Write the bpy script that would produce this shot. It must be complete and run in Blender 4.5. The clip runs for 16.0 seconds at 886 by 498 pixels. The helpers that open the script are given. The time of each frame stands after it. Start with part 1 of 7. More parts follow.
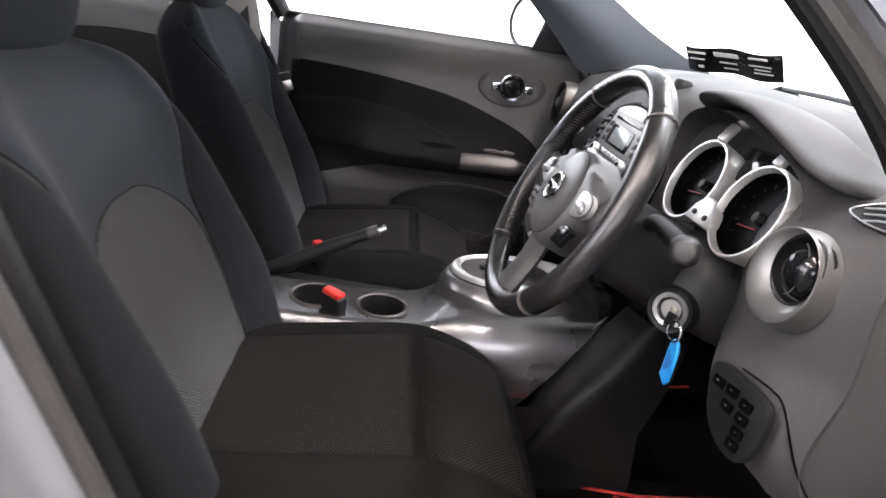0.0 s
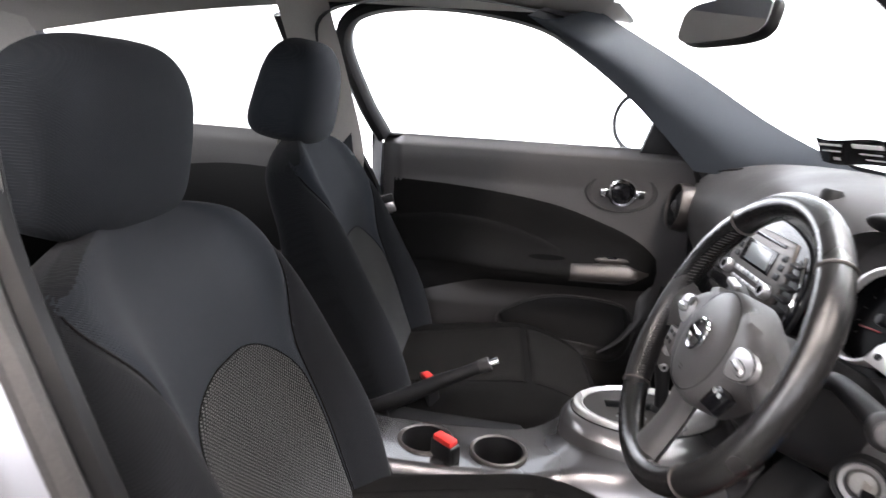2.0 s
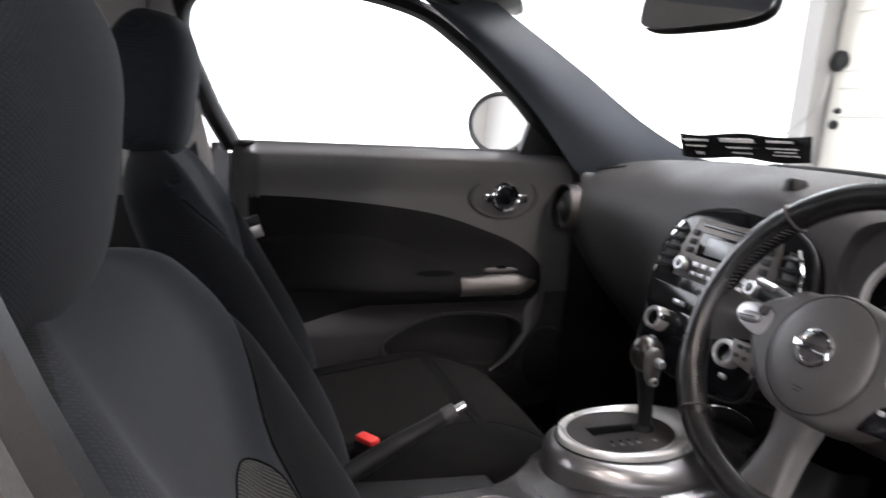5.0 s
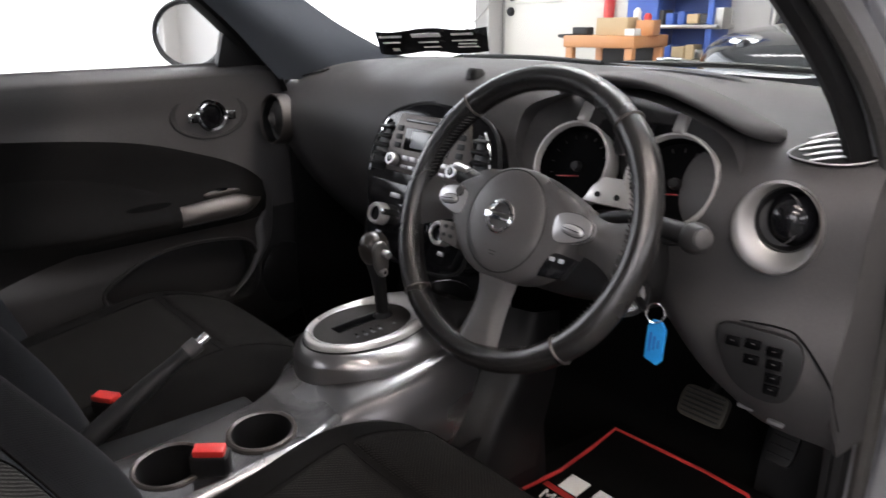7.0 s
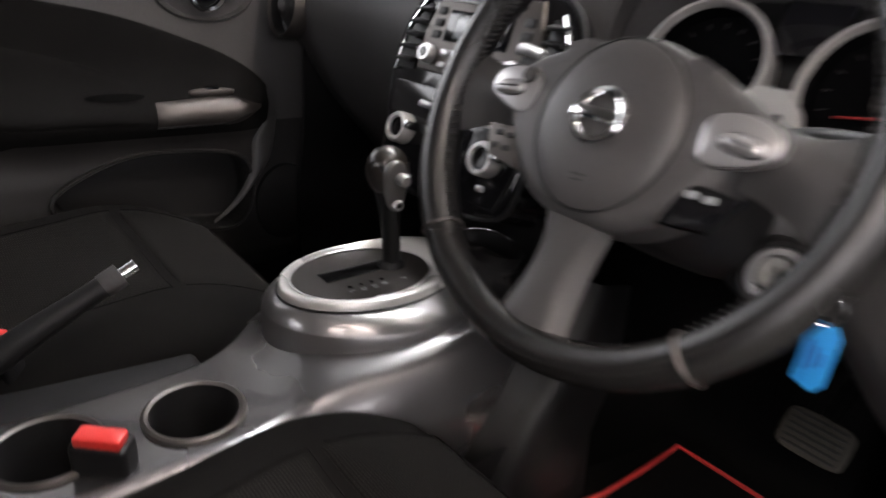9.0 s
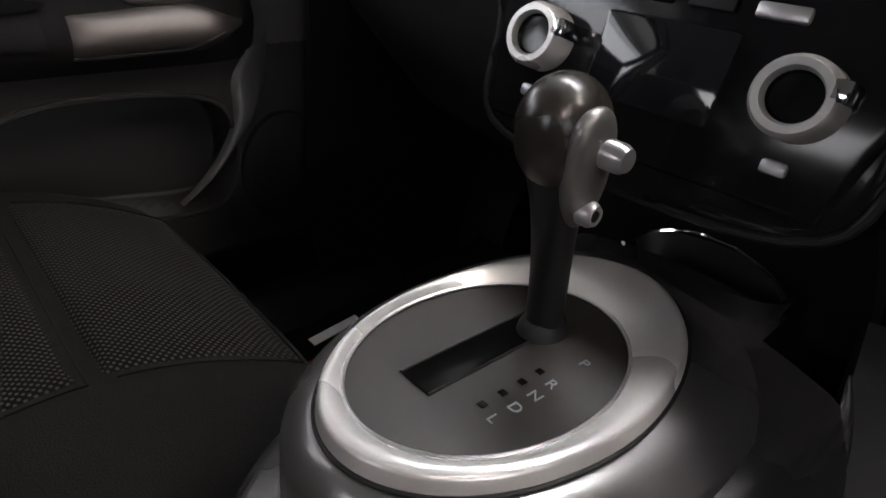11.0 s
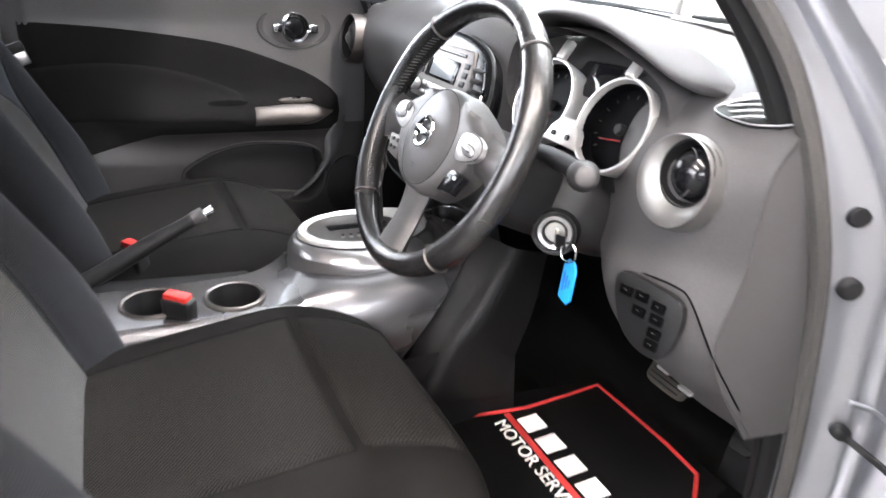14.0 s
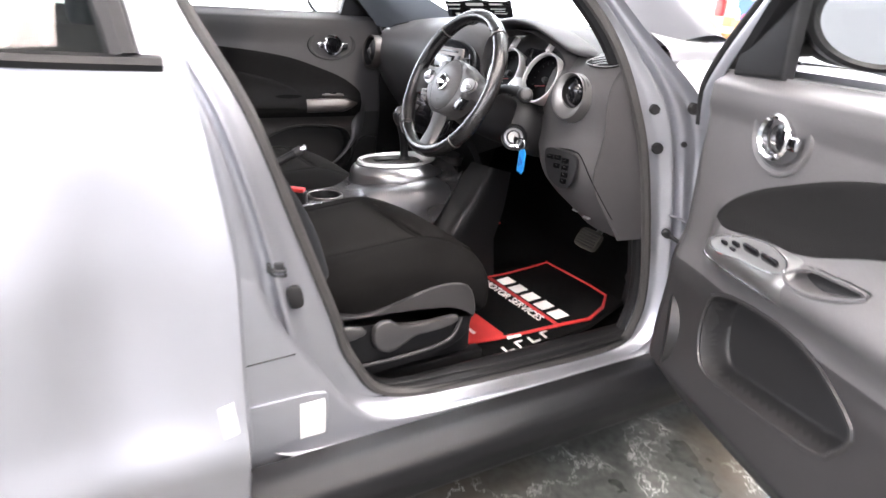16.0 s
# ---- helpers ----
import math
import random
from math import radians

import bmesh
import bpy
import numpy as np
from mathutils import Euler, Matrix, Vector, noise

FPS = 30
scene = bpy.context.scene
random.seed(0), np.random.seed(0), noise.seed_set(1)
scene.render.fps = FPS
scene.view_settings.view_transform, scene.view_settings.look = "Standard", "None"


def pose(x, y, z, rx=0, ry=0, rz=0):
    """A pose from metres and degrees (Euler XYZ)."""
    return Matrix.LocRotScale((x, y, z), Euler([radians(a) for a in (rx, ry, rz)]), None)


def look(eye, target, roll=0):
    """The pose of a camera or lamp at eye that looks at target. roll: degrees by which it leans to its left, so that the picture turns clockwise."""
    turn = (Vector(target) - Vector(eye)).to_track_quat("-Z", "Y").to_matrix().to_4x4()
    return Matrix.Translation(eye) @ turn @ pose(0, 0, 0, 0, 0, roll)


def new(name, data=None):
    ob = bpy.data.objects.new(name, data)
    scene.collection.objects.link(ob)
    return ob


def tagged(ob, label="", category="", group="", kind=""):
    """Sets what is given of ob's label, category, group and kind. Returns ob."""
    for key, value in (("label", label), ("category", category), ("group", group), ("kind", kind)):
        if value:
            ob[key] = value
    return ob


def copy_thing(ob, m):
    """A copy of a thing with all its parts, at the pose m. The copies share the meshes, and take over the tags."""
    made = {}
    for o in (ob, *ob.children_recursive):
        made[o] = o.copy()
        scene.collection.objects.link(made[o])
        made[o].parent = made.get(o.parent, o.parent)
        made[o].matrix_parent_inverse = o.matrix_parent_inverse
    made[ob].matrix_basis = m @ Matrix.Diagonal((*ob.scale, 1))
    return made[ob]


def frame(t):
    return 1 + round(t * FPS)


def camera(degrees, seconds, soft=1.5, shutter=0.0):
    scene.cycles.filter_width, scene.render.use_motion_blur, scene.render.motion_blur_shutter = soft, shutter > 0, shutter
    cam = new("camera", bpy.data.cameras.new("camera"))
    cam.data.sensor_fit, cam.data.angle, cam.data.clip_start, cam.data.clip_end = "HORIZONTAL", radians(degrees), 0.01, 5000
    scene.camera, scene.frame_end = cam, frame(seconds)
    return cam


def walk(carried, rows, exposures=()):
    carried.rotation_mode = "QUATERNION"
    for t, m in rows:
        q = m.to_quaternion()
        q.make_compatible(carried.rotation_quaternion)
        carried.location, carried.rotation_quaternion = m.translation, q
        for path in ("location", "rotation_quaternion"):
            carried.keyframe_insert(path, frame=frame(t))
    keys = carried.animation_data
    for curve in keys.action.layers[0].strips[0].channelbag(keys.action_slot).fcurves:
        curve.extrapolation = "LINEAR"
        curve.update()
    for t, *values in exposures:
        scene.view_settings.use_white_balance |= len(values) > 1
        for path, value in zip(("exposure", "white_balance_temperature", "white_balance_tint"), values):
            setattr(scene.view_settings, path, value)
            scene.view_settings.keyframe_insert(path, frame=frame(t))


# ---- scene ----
cam = camera(69.1, 16.0, shutter=0.5)
PATH = [
    (0, (1.21, -0.227, 1.165), (-0.651, -0.025, 0.461), 8.8),
    (0.5, (1.293, -0.288, 1.18), (-0.574, -0.091, 0.491), 8.8),
    (1, (1.319, -0.276, 1.225), (-0.563, -0.115, 0.567), 7.6),
    (1.5, (1.221, -0.277, 1.252), (-0.696, -0.256, 0.681), 4.5),
    (2, (1.101, -0.256, 1.221), (-0.834, -0.385, 0.734), 3.5),
    (2.5, (0.982, -0.22, 1.182), (-0.948, -0.504, 0.742), 3.8),
    (3, (0.934, -0.226, 1.162), (-0.987, -0.594, 0.741), 4.1),
    (3.2, (0.926, -0.257, 1.165), (-0.998, -0.609, 0.745), 4.6),
    (5.3, (0.832, -0.579, 1.175), (-0.942, 0.227, 0.725), 1.9),
    (5.5, (0.84, -0.577, 1.182), (-0.878, 0.326, 0.697), 1.1),
    (6, (0.825, -0.588, 1.187), (-0.756, 0.505, 0.634), 0.1),
    (6.5, (0.834, -0.579, 1.187), (-0.642, 0.625, 0.576), -0.4),
    (7, (0.864, -0.559, 1.18), (-0.517, 0.724, 0.513), -0.6),
    (7.5, (0.912, -0.53, 1.183), (-0.4, 0.809, 0.486), -0.1),
    (8, (0.957, -0.476, 1.177), (-0.334, 0.88, 0.475), 0.9),
    (8.5, (0.886, -0.416, 1.127), (-0.466, 0.865, 0.399), 3.4),
    (9, (0.641, -0.37, 1.039), (-0.754, 0.827, 0.251), 4.9),
    (9.5, (0.379, -0.295, 0.972), (-0.995, 0.882, 0.119), 5.1),
    (9.7, (0.297, -0.263, 0.925), (-1.083, 0.915, 0.084), 5.2),
    (11.8, (0.209, -0.19, 0.912), (-0.916, 1.077, -0.151), 6.3),
    (12, (0.249, -0.224, 0.941), (-0.824, 1.072, -0.14), 7.7),
    (12.5, (0.469, -0.31, 1.014), (-0.652, 0.979, -0.025), 7.2),
    (13, (0.708, -0.308, 1.074), (-0.61, 0.831, 0.091), 5.8),
    (13.5, (0.924, -0.318, 1.134), (-0.614, 0.633, 0.279), 4.8),
    (14, (1.104, -0.353, 1.158), (-0.506, 0.51, 0.344), 4.4),
    (14.5, (1.31, -0.437, 1.154), (-0.321, 0.413, 0.369), 4.1),
    (15, (1.493, -0.496, 1.151), (-0.153, 0.344, 0.387), 3.7),
    (15.5, (1.65, -0.597, 1.151), (-0.001, 0.252, 0.408), 3.7),
    (16, (1.783, -0.824, 1.126), (0.178, 0.143, 0.427), 3.4),
]
EXPOSURES = [(0, 1.3, 6650, 18), (2, 1.3, 6650, 18), (3.2, 1.3, 6600, 17), (5.3, 0.7, 6700, 18), (7.0, 0.5, 6750, 18), (8.5, 0.45, 6850, 18), (9, 0.65, 6950, 19), (9.7, 0.3, 7100, 19), (11.8, 1.2, 6750, 17), (12.5, 2.0, 6650, 16), (13.2, 2.3, 6450, 14), (14, 2.25, 6550, 16), (15, 1.85, 6600, 18), (16, 1.7, 6550, 18)]
walk(cam, [(t, look(eye, goal, roll)) for t, eye, goal, roll in PATH], EXPOSURES)

# ---- world, lights and exposure ----
CX = 0.02          # middle of the car
world = bpy.data.worlds.new("daylight")
scene.world = world
world.use_nodes = True
wn = world.node_tree
sky = wn.nodes.new("ShaderNodeTexSky")
sky.sky_type = "NISHITA"
sky.sun_disc = False
sky.sun_elevation, sky.sun_rotation = radians(38), radians(100)
wn.links.new(sky.outputs[0], wn.nodes["Background"].inputs[0])
wn.nodes["Background"].inputs[1].default_value = 0.12


def area_lamp(name, eye, target, sx, sy, watts, colour):
    data = bpy.data.lights.new(name, "AREA")
    data.shape, data.size, data.size_y, data.energy, data.color = "RECTANGLE", sx, sy, watts, colour
    ob = new(name, data)
    ob.matrix_world = look(eye, target)
    return ob


area_lamp("daylight_south_doorway", (1.5, -5.1, 2.5), (0.9, 0.3, 0.9), 5.5, 1.6, 140, (0.95, 0.97, 1.0))
area_lamp("daylight_west_side", (-4.0, -0.1, 2.0), (0.0, -0.1, 1.2), 9.5, 2.4, 175, (0.80, 0.90, 1.0))
# Added fill for the passenger door lining; no east window is known.
area_lamp("added_east_fill", (5.35, -1.1, 2.05), (0.0, -0.6, 1.0), 4.0, 0.9, 36, (0.93, 0.96, 1.0))
TUBES = ((-0.3, 1.25, 78), (0.9, 3.2, 20), (-1.4, 3.0, 18), (2.5, 0.9, 40), (2.2, -0.9, 27), (2.6, -2.8, 50), (-1.4, -2.0, 40))
for lx, ly, watts in TUBES:
    area_lamp("tube_light", (lx, ly, 3.46), (lx, ly, 0), 2.3, 0.3, watts, (1.0, 0.91, 0.83) if lx > 2 else (0.88, 0.94, 1.0))

# ---- mesh helpers ----


def finish(name, bm, material, angle=40):
    bmesh.ops.recalc_face_normals(bm, faces=bm.faces)
    me = bpy.data.meshes.new(name)
    bm.to_mesh(me)
    bm.free()
    me.polygons.foreach_set("use_smooth", [True] * len(me.polygons))
    me.set_sharp_from_angle(angle=radians(angle))
    if material:
        me.materials.append(material)
    return me


def part(name, bm, material, parent=None, label="", angle=40):
    """Links a bmesh as one mesh object under a thing or a part."""
    ob = new(name, finish(name, bm, material, angle))
    if parent:
        ob.parent = parent
        ob.matrix_parent_inverse = parent.matrix_world.inverted()
    return tagged(ob, label)


def thing(name, label, category, group="", kind="", m=None):
    ob = new(name)
    ob.empty_display_size = 0.05
    if m is not None:
        ob.matrix_world = m
    return tagged(ob, label, category, group, kind)


def solo(name, bm, material, label, category, group="", kind="", angle=40):
    return tagged(part(name, bm, material, None, "", angle), label, category, group, kind)


def spline(pts, n, closed=False):
    """n points along a smooth curve through pts."""
    p = [Vector(q) for q in pts]
    k = len(p)
    out = []
    spans = k if closed else k - 1
    for i in range(n):
        s = i / (n if closed else n - 1) * spans
        j = min(int(s), spans - 1)
        f = s - j
        if closed:
            a, b, c, d = p[(j - 1) % k], p[j], p[(j + 1) % k], p[(j + 2) % k]
        else:
            b, c = p[j], p[j + 1]
            a = p[j - 1] if j else b * 2 - c
            d = p[j + 2] if j + 2 < k else c * 2 - b
        out.append(0.5 * (2 * b + (c - a) * f + (2 * a - 5 * b + 4 * c - d) * f * f + (3 * b - a - 3 * c + d) * f ** 3))
    return out


def surf(fn, nu, nv, cu=False, cv=False, bm=None):
    """A sheet through fn(u, v), u and v from 0 to 1."""
    bm = bm or bmesh.new()
    rows = [[bm.verts.new(fn(i / (nu if cu else nu - 1), j / (nv if cv else nv - 1))) for j in range(nv)] for i in range(nu)]
    for i in range(nu if cu else nu - 1):
        for j in range(nv if cv else nv - 1):
            q = [rows[i][j], rows[(i + 1) % nu][j], rows[(i + 1) % nu][(j + 1) % nv], rows[i][(j + 1) % nv]]
            bm.faces.new(q)
    return bm


def cap(bm, rings):
    for r in rings:
        bm.faces.new(r)


def thick(bm, t):
    bmesh.ops.recalc_face_normals(bm, faces=bm.faces)
    bmesh.ops.solidify(bm, geom=bm.faces[:], thickness=t)
    return bm


def loft(curves, n=24, closed=False, t=0.0):
    """A sheet through a few curves, each given by a few points; t thickens it."""
    rows = [spline(c, n, closed) for c in curves]
    m = max(8, 6 * len(curves))
    cols = [spline([r[i] for r in rows], m) for i in range(n)]
    bm = bmesh.new()
    vs = [[bm.verts.new(p) for p in c] for c in cols]
    for i in range(n if closed else n - 1):
        for j in range(m - 1):
            bm.faces.new([vs[i][j], vs[(i + 1) % n][j], vs[(i + 1) % n][j + 1], vs[i][j + 1]])
    return thick(bm, t) if t else bm


def rbox(sx, sy, sz, r=0.005, seg=2, m=None, bm=None):
    one = bmesh.new()
    bmesh.ops.create_cube(one, size=1)
    for v in one.verts:
        v.co = Vector((v.co.x * sx, v.co.y * sy, v.co.z * sz))
    r = min(r, 0.45 * min(sx, sy, sz))
    if r > 0:
        bmesh.ops.bevel(one, geom=one.edges[:], offset=r, segments=seg, profile=0.5, affect="EDGES")
    return merge(one, m, bm)


def merge(one, m=None, bm=None):
    if m is not None:
        bmesh.ops.transform(one, matrix=m, verts=one.verts)
    if bm is None:
        return one
    me = bpy.data.meshes.new("tmp")
    one.to_mesh(me)
    bm.from_mesh(me)
    one.free()
    bpy.data.meshes.remove(me)
    return bm


def plate(pts, depth, bevel=0.0, m=None, bm=None, seg=2):
    """A plate with the outline pts in x, y, from z = 0 to depth."""
    one = bmesh.new()
    f = one.faces.new([one.verts.new((p[0], p[1], 0)) for p in pts])
    r = bmesh.ops.extrude_face_region(one, geom=[f])
    top = [v for v in r["geom"] if isinstance(v, bmesh.types.BMVert)]
    for v in top:
        v.co.z = depth
    if bevel:
        edges = [e for e in one.edges if all(abs(v.co.z - depth) < 1e-6 for v in e.verts)]
        bmesh.ops.bevel(one, geom=edges, offset=bevel, segments=seg, profile=0.5, affect="EDGES")
    return merge(one, m, bm)


def oval(rx, ry, n=32, p=2.0, cx=0, cy=0):
    out = []
    for i in range(n):
        a = 2 * math.pi * i / n
        c, s = math.cos(a), math.sin(a)
        out.append((cx + rx * math.copysign(abs(c) ** (2 / p), c), cy + ry * math.copysign(abs(s) ** (2 / p), s)))
    return out


def tube(pts, r, n=10, closed=False, flat=1.0, m=None, bm=None, ends=True):
    """A pipe along pts; r is one radius or one for each point."""
    p = [Vector(q) for q in pts]
    k = len(p)
    one = bmesh.new()
    rings = []
    normal = None
    for i in range(k):
        a = p[(i - 1) % k] if closed or i else p[i]
        b = p[(i + 1) % k] if closed or i < k - 1 else p[i]
        d = (b - a).normalized()
        if normal is None:
            normal = d.orthogonal().normalized()
            if abs(d.z) < 0.9:
                normal = (Vector((0, 0, 1)) - d * d.z).normalized()
        normal = (normal - d * normal.dot(d)).normalized()
        side = d.cross(normal)
        rad = r[i] if isinstance(r, (list, tuple)) else r
        rings.append([one.verts.new(p[i] + normal * (rad * flat * math.cos(2 * math.pi * j / n)) + side * (rad * math.sin(2 * math.pi * j / n))) for j in range(n)])
    for i in range(k if closed else k - 1):
        q = rings[(i + 1) % k]
        for j in range(n):
            one.faces.new([rings[i][j], rings[i][(j + 1) % n], q[(j + 1) % n], q[j]])
    if ends and not closed:
        one.faces.new(rings[0])
        one.faces.new(rings[-1])
    return merge(one, m, bm)


def lathe(profile, n=32, m=None, bm=None, sx=1.0, sy=1.0):
    """A turned shape round z; profile is a list of (radius, height)."""
    one = bmesh.new()
    rings = []
    for r, z in profile:
        if r < 1e-6:
            rings.append([one.verts.new((0, 0, z))])
        else:
            rings.append([one.verts.new((sx * r * math.cos(2 * math.pi * j / n), sy * r * math.sin(2 * math.pi * j / n), z)) for j in range(n)])
    for a, b in zip(rings, rings[1:]):
        for j in range(n):
            q = [a[j % len(a)], a[(j + 1) % len(a)], b[(j + 1) % len(b)], b[j % len(b)]]
            q = list(dict.fromkeys(q))
            if len(q) > 2:
                one.faces.new(q)
    return merge(one, m, bm)


def pillow(sx, sy, sz, p=3.2, nu=28, nv=20, m=None, bm=None, shape=None):
    """A rounded cushion of half sizes sx, sy, sz; shape(co) bends it."""
    one = bmesh.new()

    def pw(c, e):
        return math.copysign(abs(c) ** e, c)
    e = 2 / p
    rows = []
    for i in range(1, nv):
        b = -math.pi / 2 + math.pi * i / nv
        rows.append([one.verts.new((sx * pw(math.cos(b), e) * pw(math.cos(2 * math.pi * j / nu), e), sy * pw(math.cos(b), e) * pw(math.sin(2 * math.pi * j / nu), e), sz * pw(math.sin(b), e))) for j in range(nu)])
    lo, hi = one.verts.new((0, 0, -sz)), one.verts.new((0, 0, sz))
    for a, b in zip(rows, rows[1:]):
        for j in range(nu):
            one.faces.new([a[j], a[(j + 1) % nu], b[(j + 1) % nu], b[j]])
    for j in range(nu):
        one.faces.new([lo, rows[0][(j + 1) % nu], rows[0][j]])
        one.faces.new([hi, rows[-1][j], rows[-1][(j + 1) % nu]])
    if shape:
        for v in one.verts:
            v.co = shape(v.co)
    return merge(one, m, bm)


def frame_of(origin, xa, ya):
    x = Vector(xa).normalized()
    z = x.cross(Vector(ya)).normalized()
    y = z.cross(x)
    m = Matrix((x, y, z)).transposed().to_4x4()
    m.translation = origin
    return m


def flip(bm, cx=CX):
    """The mirror image across the middle of the car."""
    for v in bm.verts:
        v.co.x = 2 * cx - v.co.x
    return bm


def lettering(text, size, depth, material, parent, m, name="lettering", shear=0.0, label=""):
    cu = bpy.data.curves.new(name, "FONT")
    cu.body, cu.size, cu.extrude, cu.shear = text, size, depth, shear
    tmp = bpy.data.objects.new("tmp", cu)
    scene.collection.objects.link(tmp)
    bpy.context.view_layer.update()
    me = bpy.data.meshes.new_from_object(tmp.evaluated_get(bpy.context.evaluated_depsgraph_get()))
    bpy.data.objects.remove(tmp)
    me.name = name
    me.transform(m)
    me.materials.clear()
    me.materials.append(material)
    ob = new(name, me)
    if parent:
        ob.parent = parent
        ob.matrix_parent_inverse = parent.matrix_world.inverted()
    return tagged(ob, label)


# ---- materials ----


def mat(name, colour, rough=0.5, metal=0.0, coat=0.0, spec=0.5, vary=0.15, scale=6.0, grain=300.0, bump=0.0, bumpscale=600.0, roughvary=0.08, sheen=0.0):
    """A surface with slow stains, fine grain, uneven gloss and fine relief."""
    mt = bpy.data.materials.new(name)
    mt.use_nodes = True
    nt = mt.node_tree
    b = nt.nodes["Principled BSDF"]
    tc = nt.nodes.new("ShaderNodeTexCoord")
    n1, n2 = nt.nodes.new("ShaderNodeTexNoise"), nt.nodes.new("ShaderNodeTexNoise")
    n1.inputs["Scale"].default_value, n2.inputs["Scale"].default_value = scale, grain
    n1.inputs["Detail"].default_value, n2.inputs["Detail"].default_value = 4, 2
    for n in (n1, n2):
        nt.links.new(tc.outputs["Object"], n.inputs["Vector"])
    add = nt.nodes.new("ShaderNodeMath")
    add.operation = "ADD"
    nt.links.new(n1.outputs["Fac"], add.inputs[0])
    nt.links.new(n2.outputs["Fac"], add.inputs[1])
    rng = nt.nodes.new("ShaderNodeMapRange")
    rng.inputs["From Min"].default_value, rng.inputs["From Max"].default_value = 0.6, 1.4
    rng.inputs["To Min"].default_value, rng.inputs["To Max"].default_value = 1 - vary, 1 + vary
    nt.links.new(add.outputs[0], rng.inputs["Value"])
    mul = nt.nodes.new("ShaderNodeMix")
    mul.data_type, mul.blend_type = "RGBA", "MULTIPLY"
    mul.inputs["Factor"].default_value = 1.0
    mul.inputs["A"].default_value = (*colour, 1)
    nt.links.new(rng.outputs[0], mul.inputs["B"])
    nt.links.new(mul.outputs["Result"], b.inputs["Base Color"])
    rr = nt.nodes.new("ShaderNodeMapRange")
    rr.inputs["To Min"].default_value, rr.inputs["To Max"].default_value = max(0.02, rough - roughvary), min(1, rough + roughvary)
    rr.inputs["From Min"].default_value, rr.inputs["From Max"].default_value = 0.3, 0.7
    nt.links.new(n1.outputs["Fac"], rr.inputs["Value"])
    nt.links.new(rr.outputs[0], b.inputs["Roughness"])
    b.inputs["Metallic"].default_value = metal
    b.inputs["Coat Weight"].default_value = coat
    b.inputs["Coat Roughness"].default_value = 0.05
    b.inputs["Specular IOR Level"].default_value = spec
    b.inputs["Sheen Weight"].default_value = sheen
    if bump:
        n3 = nt.nodes.new("ShaderNodeTexNoise")
        n3.inputs["Scale"].default_value = bumpscale
        nt.links.new(tc.outputs["Object"], n3.inputs["Vector"])
        bp = nt.nodes.new("ShaderNodeBump")
        bp.inputs["Strength"].default_value, bp.inputs["Distance"].default_value = bump, 0.001
        nt.links.new(n3.outputs["Fac"], bp.inputs["Height"])
        nt.links.new(bp.outputs[0], b.inputs["Normal"])
    return mt


def cloth(name, dark, light, pitch, axes, rough=0.95, spec=0.1, sheen=0.04):
    """Woven cloth: light dots in rows on a dark ground, with relief."""
    mt = mat(name, dark, rough, spec=spec, vary=0.25, scale=9, grain=900, sheen=sheen)
    nt = mt.node_tree
    b = nt.nodes["Principled BSDF"]
    tc = next(n for n in nt.nodes if n.type == "TEX_COORD")
    sep = nt.nodes.new("ShaderNodeSeparateXYZ")
    nt.links.new(tc.outputs["Object"], sep.inputs[0])
    waves = []
    for a in axes:
        m1 = nt.nodes.new("ShaderNodeMath")
        m1.operation = "MULTIPLY"
        m1.inputs[1].default_value = math.pi / pitch
        nt.links.new(sep.outputs[a], m1.inputs[0])
        m2 = nt.nodes.new("ShaderNodeMath")
        m2.operation = "SINE"
        nt.links.new(m1.outputs[0], m2.inputs[0])
        waves.append(m2)
    pr = nt.nodes.new("ShaderNodeMath")
    pr.operation = "MULTIPLY"
    nt.links.new(waves[0].outputs[0], pr.inputs[0])
    nt.links.new(waves[1].outputs[0], pr.inputs[1])
    rng = nt.nodes.new("ShaderNodeMapRange")
    rng.interpolation_type = "SMOOTHSTEP"
    rng.inputs["From Min"].default_value, rng.inputs["From Max"].default_value = 0.05, 0.7
    nt.links.new(pr.outputs[0], rng.inputs["Value"])
    mix = nt.nodes.new("ShaderNodeMix")
    mix.data_type = "RGBA"
    src = b.inputs["Base Color"].links[0].from_socket
    nt.links.new(src, mix.inputs["A"])
    mix.inputs["B"].default_value = (*light, 1)
    nt.links.new(rng.outputs[0], mix.inputs["Factor"])
    nt.links.new(mix.outputs["Result"], b.inputs["Base Color"])
    bp = nt.nodes.new("ShaderNodeBump")
    bp.inputs["Strength"].default_value, bp.inputs["Distance"].default_value = 0.5, 0.001
    nt.links.new(rng.outputs[0], bp.inputs["Height"])
    nt.links.new(bp.outputs[0], b.inputs["Normal"])
    return mt


def glow(name, colour, strength):
    mt = bpy.data.materials.new(name)
    mt.use_nodes = True
    b = mt.node_tree.nodes["Principled BSDF"]
    b.inputs["Base Color"].default_value = (*colour, 1)
    b.inputs["Emission Color"].default_value = (*colour, 1)
    b.inputs["Emission Strength"].default_value = strength
    return mt


